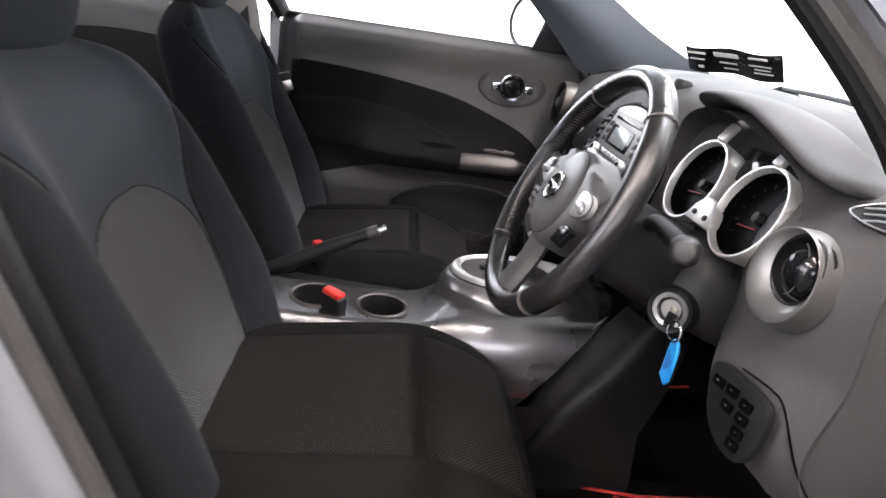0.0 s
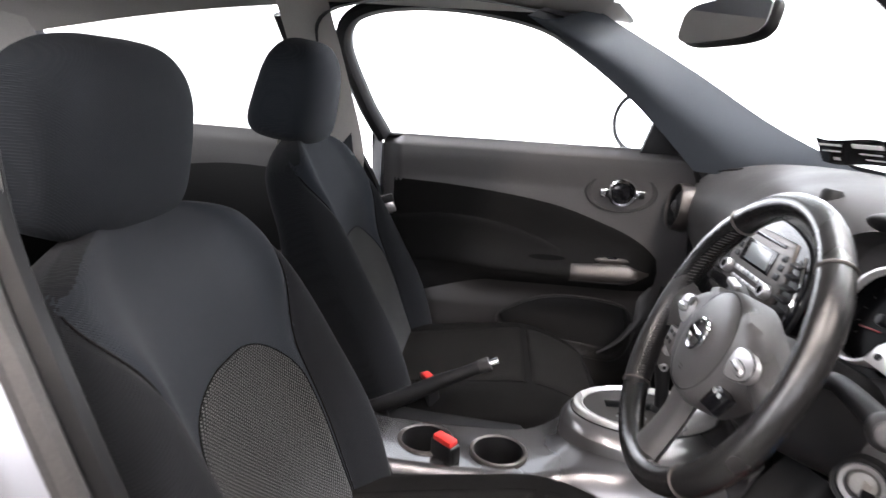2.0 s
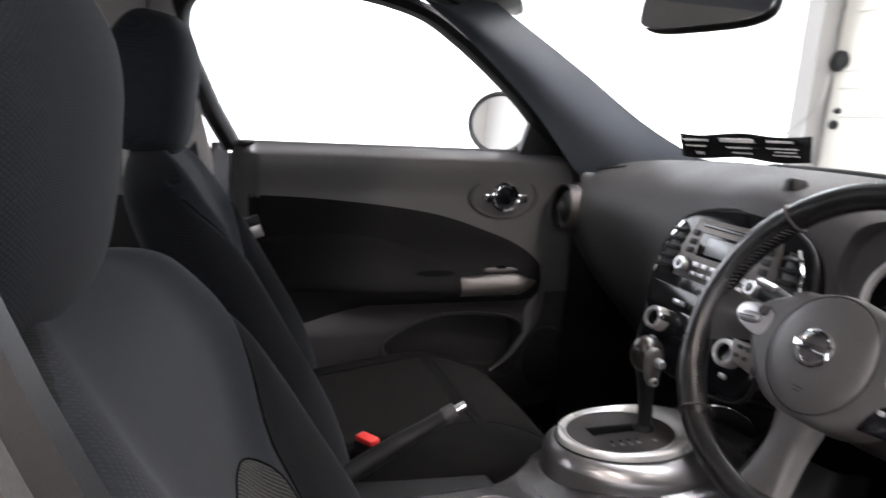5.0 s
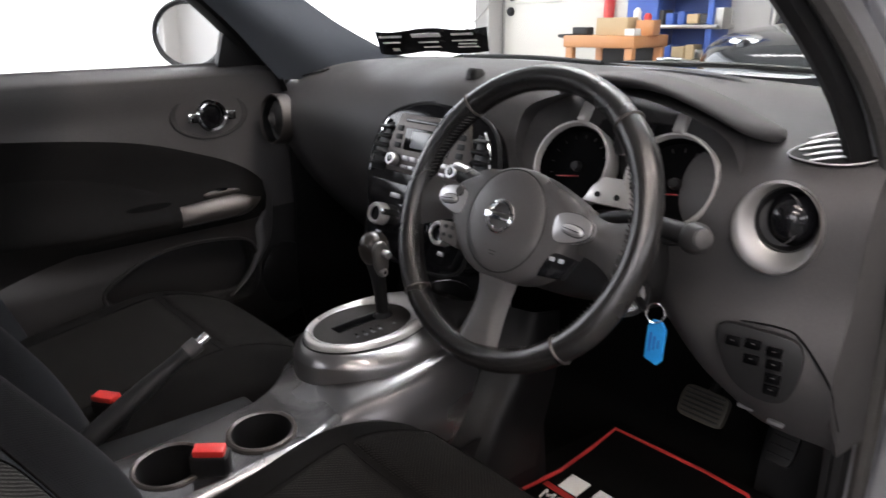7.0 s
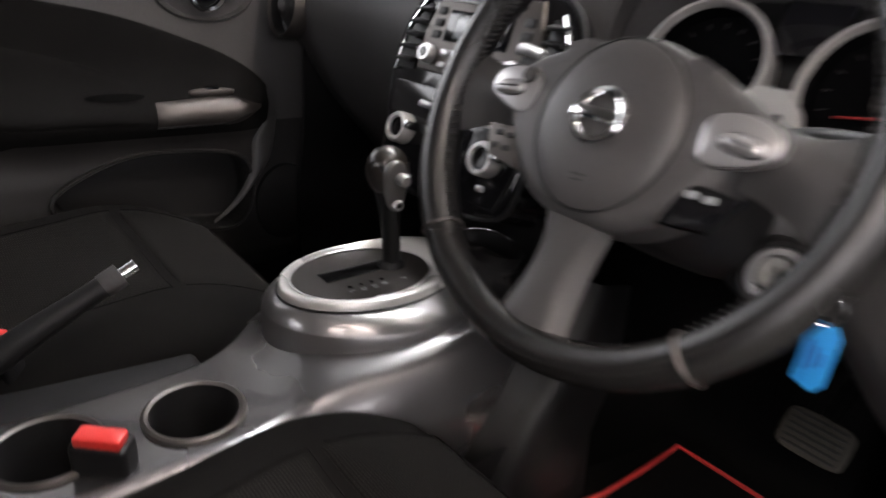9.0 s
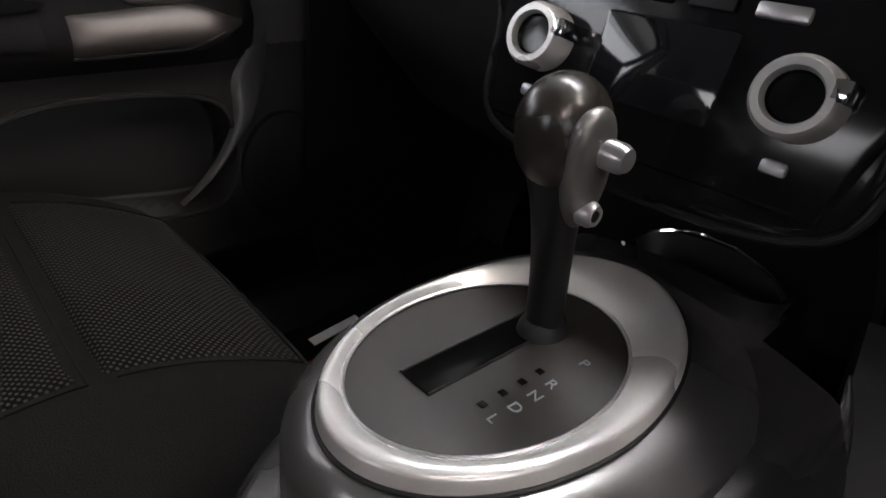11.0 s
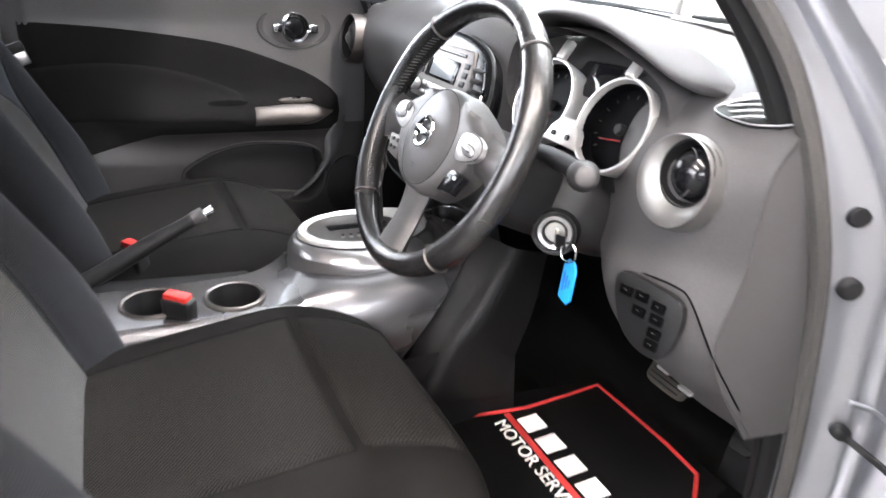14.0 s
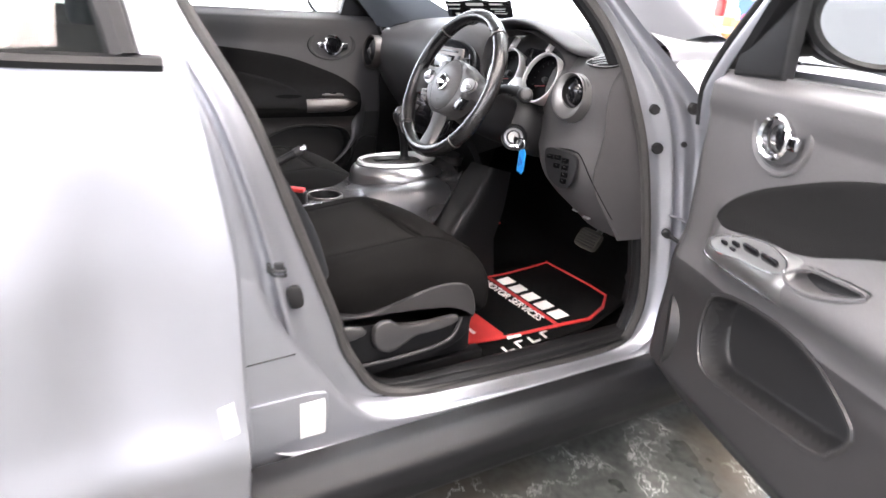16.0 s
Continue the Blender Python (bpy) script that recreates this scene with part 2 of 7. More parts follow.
def clear_glass(name, tint=(0.96, 0.98, 0.97)):
    """Thin glass: mostly clear, with a faint reflection."""
    mt = bpy.data.materials.new(name)
    mt.use_nodes = True
    nt = mt.node_tree
    nt.nodes.remove(nt.nodes["Principled BSDF"])
    tr, gl, mx, fr, pw, ml = (nt.nodes.new(k) for k in ("ShaderNodeBsdfTransparent", "ShaderNodeBsdfGlossy", "ShaderNodeMixShader", "ShaderNodeLayerWeight", "ShaderNodeMath", "ShaderNodeMapRange"))
    tr.inputs[0].default_value = (*tint, 1)
    gl.inputs["Roughness"].default_value = 0.02
    fr.inputs["Blend"].default_value = 0.5
    pw.operation = "POWER"
    pw.inputs[1].default_value = 4.0
    nt.links.new(fr.outputs["Facing"], pw.inputs[0])
    nt.links.new(pw.outputs[0], ml.inputs["Value"])
    ml.inputs["To Min"].default_value, ml.inputs["To Max"].default_value = 0.03, 0.35
    nt.links.new(ml.outputs[0], mx.inputs[0])
    nt.links.new(tr.outputs[0], mx.inputs[1])
    nt.links.new(gl.outputs[0], mx.inputs[2])
    nt.links.new(mx.outputs[0], nt.nodes["Material Output"].inputs[0])
    return mt


M_PAINT = mat("silver_metallic_paint", (0.46, 0.47, 0.50), 0.43, 0.85, 0.3, vary=0.04, scale=3, grain=2500)
M_DASH = mat("charcoal_dash_plastic", (0.050, 0.0485, 0.049), 0.55, spec=0.25, vary=0.12, bump=0.12, bumpscale=1400)
M_DOOR = mat("grey_door_plastic", (0.088, 0.085, 0.085), 0.40, spec=0.5, vary=0.1, bump=0.12, bumpscale=1400)
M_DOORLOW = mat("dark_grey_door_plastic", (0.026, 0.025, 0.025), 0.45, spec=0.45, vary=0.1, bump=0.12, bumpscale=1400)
M_BLACK = mat("black_trim_plastic", (0.0065, 0.0065, 0.007), 0.5, spec=0.3, vary=0.2, bump=0.12, bumpscale=1200)
M_PIANO = mat("gloss_black", (0.006, 0.006, 0.007), 0.12, spec=0.35, vary=0.1, roughvary=0.03)
M_POD = mat("satin_pod_trim", (0.22, 0.215, 0.21), 0.4, 0.8, vary=0.06, grain=1500)
M_TRIM = mat("dark_satin_trim", (0.105, 0.095, 0.09), 0.46, 0.8, vary=0.06, grain=1500)
# The blue in this grey is the daylight's cast, put into the colour.
M_PILLAR = mat("grey_pillar_plastic", (0.066, 0.077, 0.092), 0.5, spec=0.4, vary=0.08, bump=0.12, bumpscale=1400)
M_SATIN = mat("satin_silver_trim", (0.46, 0.455, 0.46), 0.34, 0.8, vary=0.05, grain=1500)
M_RING = mat("silver_painted_plastic", (0.56, 0.55, 0.535), 0.28, 0.5, vary=0.04, grain=1500)
M_HUB = mat("grey_airbag_plastic", (0.052, 0.0505, 0.051), 0.42, spec=0.45, vary=0.08, bump=0.15, bumpscale=1500)
M_GUN = mat("gunmetal_gloss_console", (0.140, 0.136, 0.139), 0.26, 0.85, 0.5, vary=0.03, scale=4, grain=2500)
M_SKIRT = mat("silver_gloss_console", (0.23, 0.224, 0.226), 0.29, 0.85, 0.5, vary=0.03, scale=4, grain=2500)
M_LEVER = mat("grey_lever_plastic", (0.042, 0.041, 0.041), 0.45, spec=0.45, vary=0.1, bump=0.1, bumpscale=1400)
M_CHROME = mat("chrome", (0.85, 0.85, 0.86), 0.08, 1.0, vary=0.03, roughvary=0.03)
M_LEATHER = mat("black_leather", (0.012, 0.0115, 0.0115), 0.25, spec=0.65, vary=0.2, bump=0.25, bumpscale=900, roughvary=0.1)
M_DIAL = mat("dial_black", (0.0022, 0.0022, 0.0025), 0.3, spec=0.02, vary=0.2)
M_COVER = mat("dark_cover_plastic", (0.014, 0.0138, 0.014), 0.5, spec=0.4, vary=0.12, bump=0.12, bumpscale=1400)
M_PLATE = mat("brown_black_selector_plate", (0.016, 0.0137, 0.0122), 0.45, spec=0.4, vary=0.12, bump=0.1, bumpscale=1400)
M_KNOB = mat("glossy_brown_black_knob", (0.017, 0.0142, 0.0125), 0.3, spec=0.6, vary=0.15)
# Cushion cloths darker than the back's; low cabin shade put into the colour.
M_FABRIC = mat("shaded_black_seat_cloth", (0.0066, 0.0063, 0.0061), 0.95, spec=0.03, vary=0.35, scale=12, grain=700, bump=0.5, bumpscale=800)
M_BOLSTER = cloth("charcoal_seat_cloth", (0.0105, 0.0114, 0.0132), (0.0128, 0.0139, 0.0160), 0.0016, (0, 2))
M_CENTRE = cloth("blue_grey_seat_cloth", (0.0225, 0.0262, 0.0315), (0.0275, 0.032, 0.0385), 0.0016, (0, 2))
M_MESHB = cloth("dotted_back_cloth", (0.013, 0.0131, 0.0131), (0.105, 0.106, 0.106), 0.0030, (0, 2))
# Kept darker than the back insert for the same cabin shade.
M_MESHC = cloth("shaded_ribbed_cushion_cloth", (0.0036, 0.0034, 0.0032), (0.031, 0.029, 0.0275), 0.0030, (0, 1), spec=0.03, sheen=0.0)
M_DOORCLOTH = cloth("black_door_cloth", (0.0095, 0.0093, 0.0093), (0.014, 0.0136, 0.0134), 0.0013, (1, 2), spec=0.1, sheen=0.0)
M_CARPET = mat("black_carpet", (0.0042, 0.0042, 0.0042), 0.98, spec=0.05, vary=0.4, grain=500, bump=0.6, bumpscale=500)
M_SEAL = mat("dusty_grey_seal", (0.042, 0.040, 0.038), 0.55, spec=0.5, vary=0.3, scale=14, bump=0.2, bumpscale=700)
M_RUBBER = mat("black_rubber", (0.012, 0.012, 0.012), 0.6, spec=0.3, vary=0.2)
M_PEDAL = mat("worn_pedal_rubber", (0.040, 0.037, 0.030), 0.75, spec=0.3, vary=0.25, scale=25, bump=0.2, bumpscale=500)
M_HEAD = mat("pale_headliner", (0.62, 0.6, 0.57), 0.95, spec=0.1, vary=0.08, bump=0.2, bumpscale=900)
M_RED = mat("red_plastic", (0.55, 0.03, 0.025), 0.4, vary=0.1)
M_NEEDLE = mat("dull_red_plastic", (0.20, 0.012, 0.012), 0.4, vary=0.1)
M_REDCLOTH = mat("red_binding", (0.42, 0.02, 0.018), 0.8, vary=0.2, bump=0.4, bumpscale=700)
M_WHITE = mat("white_print", (0.72, 0.72, 0.7), 0.7, vary=0.08)
M_BLUETAG = mat("blue_plastic_tag", (0.01, 0.25, 0.62), 0.45, vary=0.12)
M_DARKGLOSS = mat("dark_lens", (0.01, 0.01, 0.012), 0.06, vary=0.1, roughvary=0.03)
M_GLASS = clear_glass("window_glass")
# Tint puts the dark cabin behind into the rear side panes.
M_TINT = clear_glass("cabin_dark_glass", (0.42, 0.46, 0.44))
M_SCREEN = clear_glass("laminated_glass", (0.72, 0.755, 0.745))
M_MIRROR = mat("mirror_glass", (0.92, 0.93, 0.93), 0.02, 1.0, vary=0.01, roughvary=0.01)
M_LCD = mat("grey_display", (0.28, 0.3, 0.31), 0.2, vary=0.05)
M_STEEL = mat("bare_steel", (0.45, 0.44, 0.42), 0.35, 1.0, vary=0.15)
M_DARKSTEEL = mat("dark_steel", (0.10, 0.10, 0.10), 0.35, 1.0, vary=0.15)
M_BELT = mat("grey_belt_webbing", (0.035, 0.037, 0.042), 0.8, vary=0.15, bump=0.4, bumpscale=800)

# ---- garage ----


def concrete():
    mt = mat("worn_concrete", (0.062, 0.066, 0.060), 0.38, spec=0.5, vary=0.75, scale=4.5, grain=35, bump=0.25, bumpscale=60, roughvary=0.2)
    nt = mt.node_tree
    b = nt.nodes["Principled BSDF"]
    tc = next(n for n in nt.nodes if n.type == "TEX_COORD")
    no = nt.nodes.new("ShaderNodeTexNoise")
    no.inputs["Scale"].default_value = 4.5
    no.inputs["Detail"].default_value = 8
    no.inputs["Roughness"].default_value = 0.7
    vo = nt.nodes.new("ShaderNodeTexVoronoi")
    vo.feature = "DISTANCE_TO_EDGE"
    vo.inputs["Scale"].default_value = 5.5
    wob = nt.nodes.new("ShaderNodeMix")
    wob.data_type = "VECTOR"
    wob.inputs["Factor"].default_value = 0.35
    nt.links.new(tc.outputs["Object"], wob.inputs["A"])
    nt.links.new(tc.outputs["Object"], no.inputs["Vector"])
    nt.links.new(no.outputs["Color"], wob.inputs["B"])
    nt.links.new(wob.outputs["Result"], vo.inputs["Vector"])
    rng = nt.nodes.new("ShaderNodeMapRange")
    rng.inputs["From Min"].default_value, rng.inputs["From Max"].default_value = 0.003, 0.02
    rng.inputs["To Min"].default_value, rng.inputs["To Max"].default_value = 0.75, 0.0
    nt.links.new(vo.outputs["Distance"], rng.inputs["Value"])
    patch = nt.nodes.new("ShaderNodeMath")
    patch.operation = "MULTIPLY"
    pr = nt.nodes.new("ShaderNodeMapRange")
    pr.inputs["From Min"].default_value, pr.inputs["From Max"].default_value = 0.46, 0.58
    nt.links.new(no.outputs["Fac"], pr.inputs["Value"])
    nt.links.new(rng.outputs[0], patch.inputs[0])
    nt.links.new(pr.outputs[0], patch.inputs[1])
    stain = nt.nodes.new("ShaderNodeMix")
    stain.data_type = "RGBA"
    sr = nt.nodes.new("ShaderNodeMapRange")
    sr.inputs["From Min"].default_value, sr.inputs["From Max"].default_value = 0.52, 0.68
    sr.inputs["To Max"].default_value = 0.6
    sn = nt.nodes.new("ShaderNodeTexNoise")
    sn.inputs["Scale"].default_value, sn.inputs["Detail"].default_value = 2.3, 5
    nt.links.new(tc.outputs["Object"], sn.inputs["Vector"])
    nt.links.new(sn.outputs["Fac"], sr.inputs["Value"])
    nt.links.new(sr.outputs[0], stain.inputs["Factor"])
    nt.links.new(b.inputs["Base Color"].links[0].from_socket, stain.inputs["A"])
    stain.inputs["B"].default_value = (0.085, 0.062, 0.04, 1)
    mix = nt.nodes.new("ShaderNodeMix")
    mix.data_type = "RGBA"
    nt.links.new(stain.outputs["Result"], mix.inputs["A"])
    mix.inputs["B"].default_value = (0.6, 0.6, 0.58, 1)
    nt.links.new(patch.outputs[0], mix.inputs["Factor"])
    nt.links.new(mix.outputs["Result"], b.inputs["Base Color"])
    return mt


M_CONCRETE = concrete()
M_WALL = mat("white_wall_paint", (0.5, 0.49, 0.475), 0.7, spec=0.3, vary=0.07, scale=1.5, grain=40, bump=0.2, bumpscale=80)
# Grey for the unseen east wall, to darken its reflection in the bodywork.
M_GREYWALL = mat("unseen_east_wall_grey", (0.16, 0.17, 0.18), 0.7, spec=0.3, vary=0.1, scale=1.5, grain=40, bump=0.2, bumpscale=80)
M_PANELDOOR = mat("cream_door_paint", (0.62, 0.59, 0.53), 0.5, vary=0.09, scale=2, grain=30)
M_CEIL = mat("pale_ceiling_sheet", (0.6, 0.6, 0.58), 0.8, vary=0.06, scale=1.0)
M_ORANGE = mat("orange_bench_paint", (0.52, 0.23, 0.09), 0.5, vary=0.12, scale=5)
M_BLUE = mat("blue_rack_paint", (0.03, 0.09, 0.36), 0.5, vary=0.15)
M_CARD = mat("cardboard", (0.45, 0.34, 0.2), 0.85, vary=0.12)
M_DARKCAR = mat("dark_car_paint", (0.02, 0.022, 0.025), 0.15, 0.3, 0.8, vary=0.05)
M_TUBE = glow("lit_tube", (1.0, 0.98, 0.94), 30.0)
M_GLOWCARD = glow("white_backdrop_glow", (0.97, 0.985, 1.0), 1.7)

floor_bm = surf(lambda u, v: (-30 + 60 * u, -30 + 60 * v, 0), 2, 2)
solo("ground", floor_bm, M_CONCRETE, "worn grey concrete garage floor with pale scratches and cracks", "floor", kind="structure")


def wall(name, boxes, label, material=M_WALL):
    bm = bmesh.new()
    for x0, x1, y0, y1, z0, z1 in boxes:
        rbox(x1 - x0, y1 - y0, z1 - z0, 0, m=pose((x0 + x1) / 2, (y0 + y1) / 2, (z0 + z1) / 2), bm=bm)
    return solo(name, bm, material, label, "wall", kind="structure")


wall("wall_north", [(-4.3, 5.6, 5.0, 5.2, 0, 3.6)], "white painted garage wall with marks and scuffs")
wall("wall_west", [(-4.3, -4.1, -5.2, 5.0, 3.25, 3.6), (-4.3, -4.1, 4.75, 5.0, 0, 3.25), (-4.3, -4.1, -5.2, -4.9, 0, 3.25)], "white garage wall framing a glowing white sheet")
wall("wall_south", [(-4.3, 5.6, -5.4, -5.2, 3.3, 3.6), (-4.3, -1.6, -5.4, -5.2, 0, 3.3), (4.6, 5.6, -5.4, -5.2, 0, 3.3)], "white garage wall with a wide open doorway behind the car")
# Unseen glowing sheet and wall opening, added along with the east fill.
solo("backdrop", surf(lambda u, v: (7.5, 12 - 26 * u, 0.01 + 6 * v), 2, 2), M_GLOWCARD, "glowing white sheet behind the added east opening", "backdrop", kind="structure")
wall("wall_east", [(5.4, 5.6, -5.2, 5.0, 0, 1.6), (5.4, 5.6, -5.2, 5.0, 2.5, 3.6), (5.4, 5.6, -5.2, -3.2, 1.6, 2.5), (5.4, 5.6, 1.0, 5.0, 1.6, 2.5)], "unseen grey garage wall with an added long opening", M_GREYWALL)
solo("ceiling", rbox(9.9, 10.6, 0.1, 0, m=pose(0.65, -0.1, 3.65)), M_CEIL, "pale sheeted garage ceiling", "ceiling", kind="structure")
# Glowing sheet stands in for the strongly lit white wall on the west.
solo("backdrop", surf(lambda u, v: (-7.0, -16 + 34 * u, 0.01 + 8 * v), 2, 2), M_GLOWCARD, "blank glowing sheet in place of a bright white wall", "backdrop", kind="structure")

tube_lamp = thing("ceiling_light", "lit white fluorescent tube fitting on the ceiling", "ceiling light", "ceiling lights", m=pose(0, 0, 3.55))
part("housing", rbox(2.4, 0.34, 0.06, 0.01, m=pose(0, 0, 3.56)), M_WALL, tube_lamp)
for ty in (-0.1, 0.1):
    part("tube", tube([(-1.15, ty, 3.5), (1.15, ty, 3.5)], 0.018, 12), M_TUBE, tube_lamp, "glowing tube")
for lx, ly, watts in TUBES[1:]:
    copy_thing(tube_lamp, pose(lx, ly, 3.55))
tube_lamp.matrix_world = pose(TUBES[0][0], TUBES[0][1], 3.55)

# ---- car shell ----
car = thing("car", "silver compact crossover car with its driver door open", "car")


def half_width(z):
    keys = [(0.15, 0.80), (0.3, 0.845), (0.5, 0.86), (0.75, 0.855), (0.95, 0.83), (1.06, 0.79), (1.25, 0.70), (1.42, 0.60), (1.5, 0.5)]
    for (a, p), (b, q) in zip(keys, keys[1:]):
        if z <= b:
            f = max(0, (z - a) / (b - a))
            return p + (q - p) * f
    return 0.5


# the frame of the front door opening: y, z, and the way out to the skin
APERTURE = [
    (-0.05, 1.375, 0.02, 0.04), (0.10, 1.255, 0.03, 0.04), (0.245, 1.095, 0.06, 0.035), (0.335, 0.92, 0.10, 0.02),
    (0.40, 0.75, 0.10, 0.0), (0.455, 0.50, 0.08, 0.0), (0.45, 0.37, 0.08, -0.03), (0.37, 0.30, 0.03, -0.02),
    (0.03, 0.305, 0.0, -0.02), (-0.28, 0.335, -0.08, -0.04), (-0.38, 0.435, -0.20, -0.10), (-0.425, 0.56, -0.19, -0.02),
    (-0.49, 0.745, -0.135, 0.0), (-0.565, 0.95, -0.105, 0.0), (-0.648, 1.115, -0.087, 0.0), (-0.70, 1.28, -0.02, 0.02),
    (-0.66, 1.385, -0.01, 0.05), (-0.35, 1.42, 0.0, 0.05)]


def frame_x(z):
    return 0.70 - max(0, z - 1.02) * 0.42


def aperture_loop(s, e0):
    out = []
    for y, z, dy, dz in APERTURE:
        e = min(e0, 0.070) if y < -0.3 and z < 0.6 else e0
        k = 1 - 0.45 * min(1, max(0, (z - 0.93) / 0.16)) if y > -0.3 else 1.0
        out.append((frame_x(z) + (e * k if e > 0.01 else e), y + s * dy * k, z + s * dz * k))
    return out


def door_frame(side):
    bm = loft([aperture_loop(0, -0.03), aperture_loop(0, 0.005), aperture_loop(0.26, 0.02), aperture_loop(0.46, 0.046), aperture_loop(0.54, 0.034), aperture_loop(0.62, 0.036), aperture_loop(0.70, 0.06), aperture_loop(0.95, 0.07), aperture_loop(1.0, 0.115)], 120, True)
    seal = tube(spline(aperture_loop(-0.03, 0.004), 140, True), 0.012, 8, True)
    strip = tube(spline(aperture_loop(-0.02, -0.027), 120, True), 0.015, 8, True)
    if side < 0:
        flip(bm), flip(seal), flip(strip)
    part("door_frame", bm, M_PAINT if side > 0 else M_BLACK, car, "silver painted door frame" if side > 0 else "black closed door surround")
    if side > 0:
        part("door_seal", seal, M_SEAL, car, "dusty grey rubber door seal")
        part("frame_trim", strip, M_BLACK, car, "black trim strip")



door_frame(1), door_frame(-1)

# jamb details on the driver side
for y, z, x in ((0.362, 0.936, 0.727), (0.387, 0.843, 0.732)):
    part("grommet", lathe([(0, 0.004), (0.0105, 0.004), (0.0135, 0.0), (0.0135, -0.01)], 20, frame_of((x, y, z), (0.55, 0.83, 0), (0, 0, 1))), M_BLACK, car, "round black grommet")
part("bolt", lathe([(0, 0.006), (0.007, 0.006), (0.008, 0.0)], 6, frame_of((0.764, 0.436, 0.857), (0.55, 0.83, 0), (0, 0, 1))), M_DARKSTEEL, car, "dark bolt head")
part("check_boot", pillow(0.014, 0.010, 0.011, 2.6, 20, 14, m=pose(0.745, 0.458, 0.625, 0, 30, 40)), M_BLACK, car, "black rubber boot")
part("check_arm", tube(spline([(0.748, 0.456, 0.624), (0.79, 0.468, 0.61), (0.835, 0.474, 0.598)], 10), 0.004, 8, flat=1.4), M_BLACK, car, "black door check arm")
part("pressed_arch", tube(spline([(0.743, 0.455, 0.672), (0.762, 0.485, 0.662), (0.780, 0.512, 0.632), (0.788, 0.520, 0.59)], 20), 0.004, 8), M_PAINT, car, "pressed arch in the pillar")
for hz in (0.78, 0.49):
    hg = part("hinge", rbox(0.03, 0.010, 0.045, 0.004, 2, m=pose(0.815, 0.482, hz, 0, 0, 35)), M_DARKSTEEL, car, "dark door hinge")
    part("hinge_pin", tube([(0.832, 0.478, hz - 0.035), (0.832, 0.478, hz + 0.035)], 0.008, 12), M_DARKSTEEL, hg, "dark hinge pin")
part("door_buffer", lathe([(0, 0.012), (0.011, 0.011), (0.014, 0.004), (0.016, 0)], 20, frame_of((0.782, 0.428, 0.945), (0.55, 0.83, 0), (0, 0, 1))), M_RUBBER, car, "black rubber door stop")
striker = bmesh.new()
for dz in (0.0, -0.009):
    tube(spline([(0.742, -0.551, 0.692 + dz), (0.770, -0.549, 0.692 + dz), (0.775, -0.537, 0.690 + dz), (0.770, -0.527, 0.688 + dz), (0.742, -0.525, 0.688 + dz)], 18), 0.0026, 8, bm=striker)
rbox(0.004, 0.030, 0.020, 0.003, m=pose(0.745, -0.538, 0.686, 0, 0, -18), bm=striker)
part("striker", striker, M_DARKSTEEL, car, "dark steel door striker loop")
part("latch_cover", pillow(0.009, 0.0145, 0.023, 3.0, 28, 18, m=pose(0.742, -0.503, 0.622, 10, 0, -14)), M_RUBBER, car, "black rubber buffer")
FACE = frame_of((0.764, 0, 0), (0, 1, 0), (0, 0, 1))
INFILL = ((-0.76, 0.72), (-0.62, 0.72), (-0.57, 0.66), (-0.53, 0.57), (-0.475, 0.49), (-0.433, 0.42), (-0.395, 0.372), (-0.36, 0.342), (-0.30, 0.322), (-0.20, 0.311), (0.0, 0.305), (0.40, 0.303))


def infill_fn(u, v):
    y = -0.76 + 1.16 * u ** 1.6
    for (a, p), (b, q) in zip(INFILL, INFILL[1:]):
        if y <= b:
            top = p + (q - p) * (y - a) / (b - a)
            break
    return (0.774 - 0.012 * v ** 14, y, 0.286 + (top - 0.286) * v)


part("jamb_infill", surf(infill_fn, 80, 24), M_PAINT, car, "silver lower pillar panel")
part("jamb_panel", plate(oval(0.118, 0.051, 64, 9.0, -0.572, 0.383), 0.015, 0.004, FACE, seg=3), M_PAINT, car, "pressed raised panel")
part("panel_seam", tube(spline([(0.7745, -0.69, 0.518), (0.7745, -0.60, 0.520), (0.7745, -0.515, 0.524)], 10), 0.0016, 6), M_SEAL, car, "thin panel seam")
part("sticker", rbox(0.002, 0.050, 0.076, 0.0008, 1, m=pose(0.7805, -0.487, 0.380)), M_WHITE, car, "blank white sticker")
part("sticker", rbox(0.002, 0.024, 0.062, 0.0008, 1, m=pose(0.893, -0.661, 0.500, 8, 3, 4)), M_WHITE, car, "blank white sticker")


def side_sheet(y0, y1, zlo, zhi, side, nu=40, nv=26, roll=0.0):
    """The outer skin between two y, from zlo(y) up to zhi(y)."""
    def fn(u, v):
        y = y0 + (y1 - y0) * u
        z = zlo(y) + (zhi(y) - zlo(y)) * v
        x = half_width(z)
        x -= 0.05 * max(0, (y - 0.9) / 0.8) ** 2 + 0.12 * max(0, (-1.75 - y) / 0.6) ** 2
        if roll > 0.04:
            y -= (1 - u) * 0.05 * max(0, (z - 0.72) / 0.33) ** 1.4
            x -= 0.038 * math.exp(-((y + 0.78) / 0.11) ** 2) * math.exp(-((z - 0.66) / 0.24) ** 2)
            x += 0.02 * math.exp(-((z - 0.42) / 0.05) ** 2)
        if roll == 0.03:
            x -= 0.085 * max(0, (z - 0.86) / 0.186) ** 2.2
            y -= (1 - u) * 0.09 * max(0, (z - 0.85) / 0.196) ** 1.2
        if roll:
            e = min(u, 1 - u)
            x -= roll * max(0, 1 - e / 0.03) ** 2
        return (CX + side * x, y, z)
    return surf(fn, nu, nv)


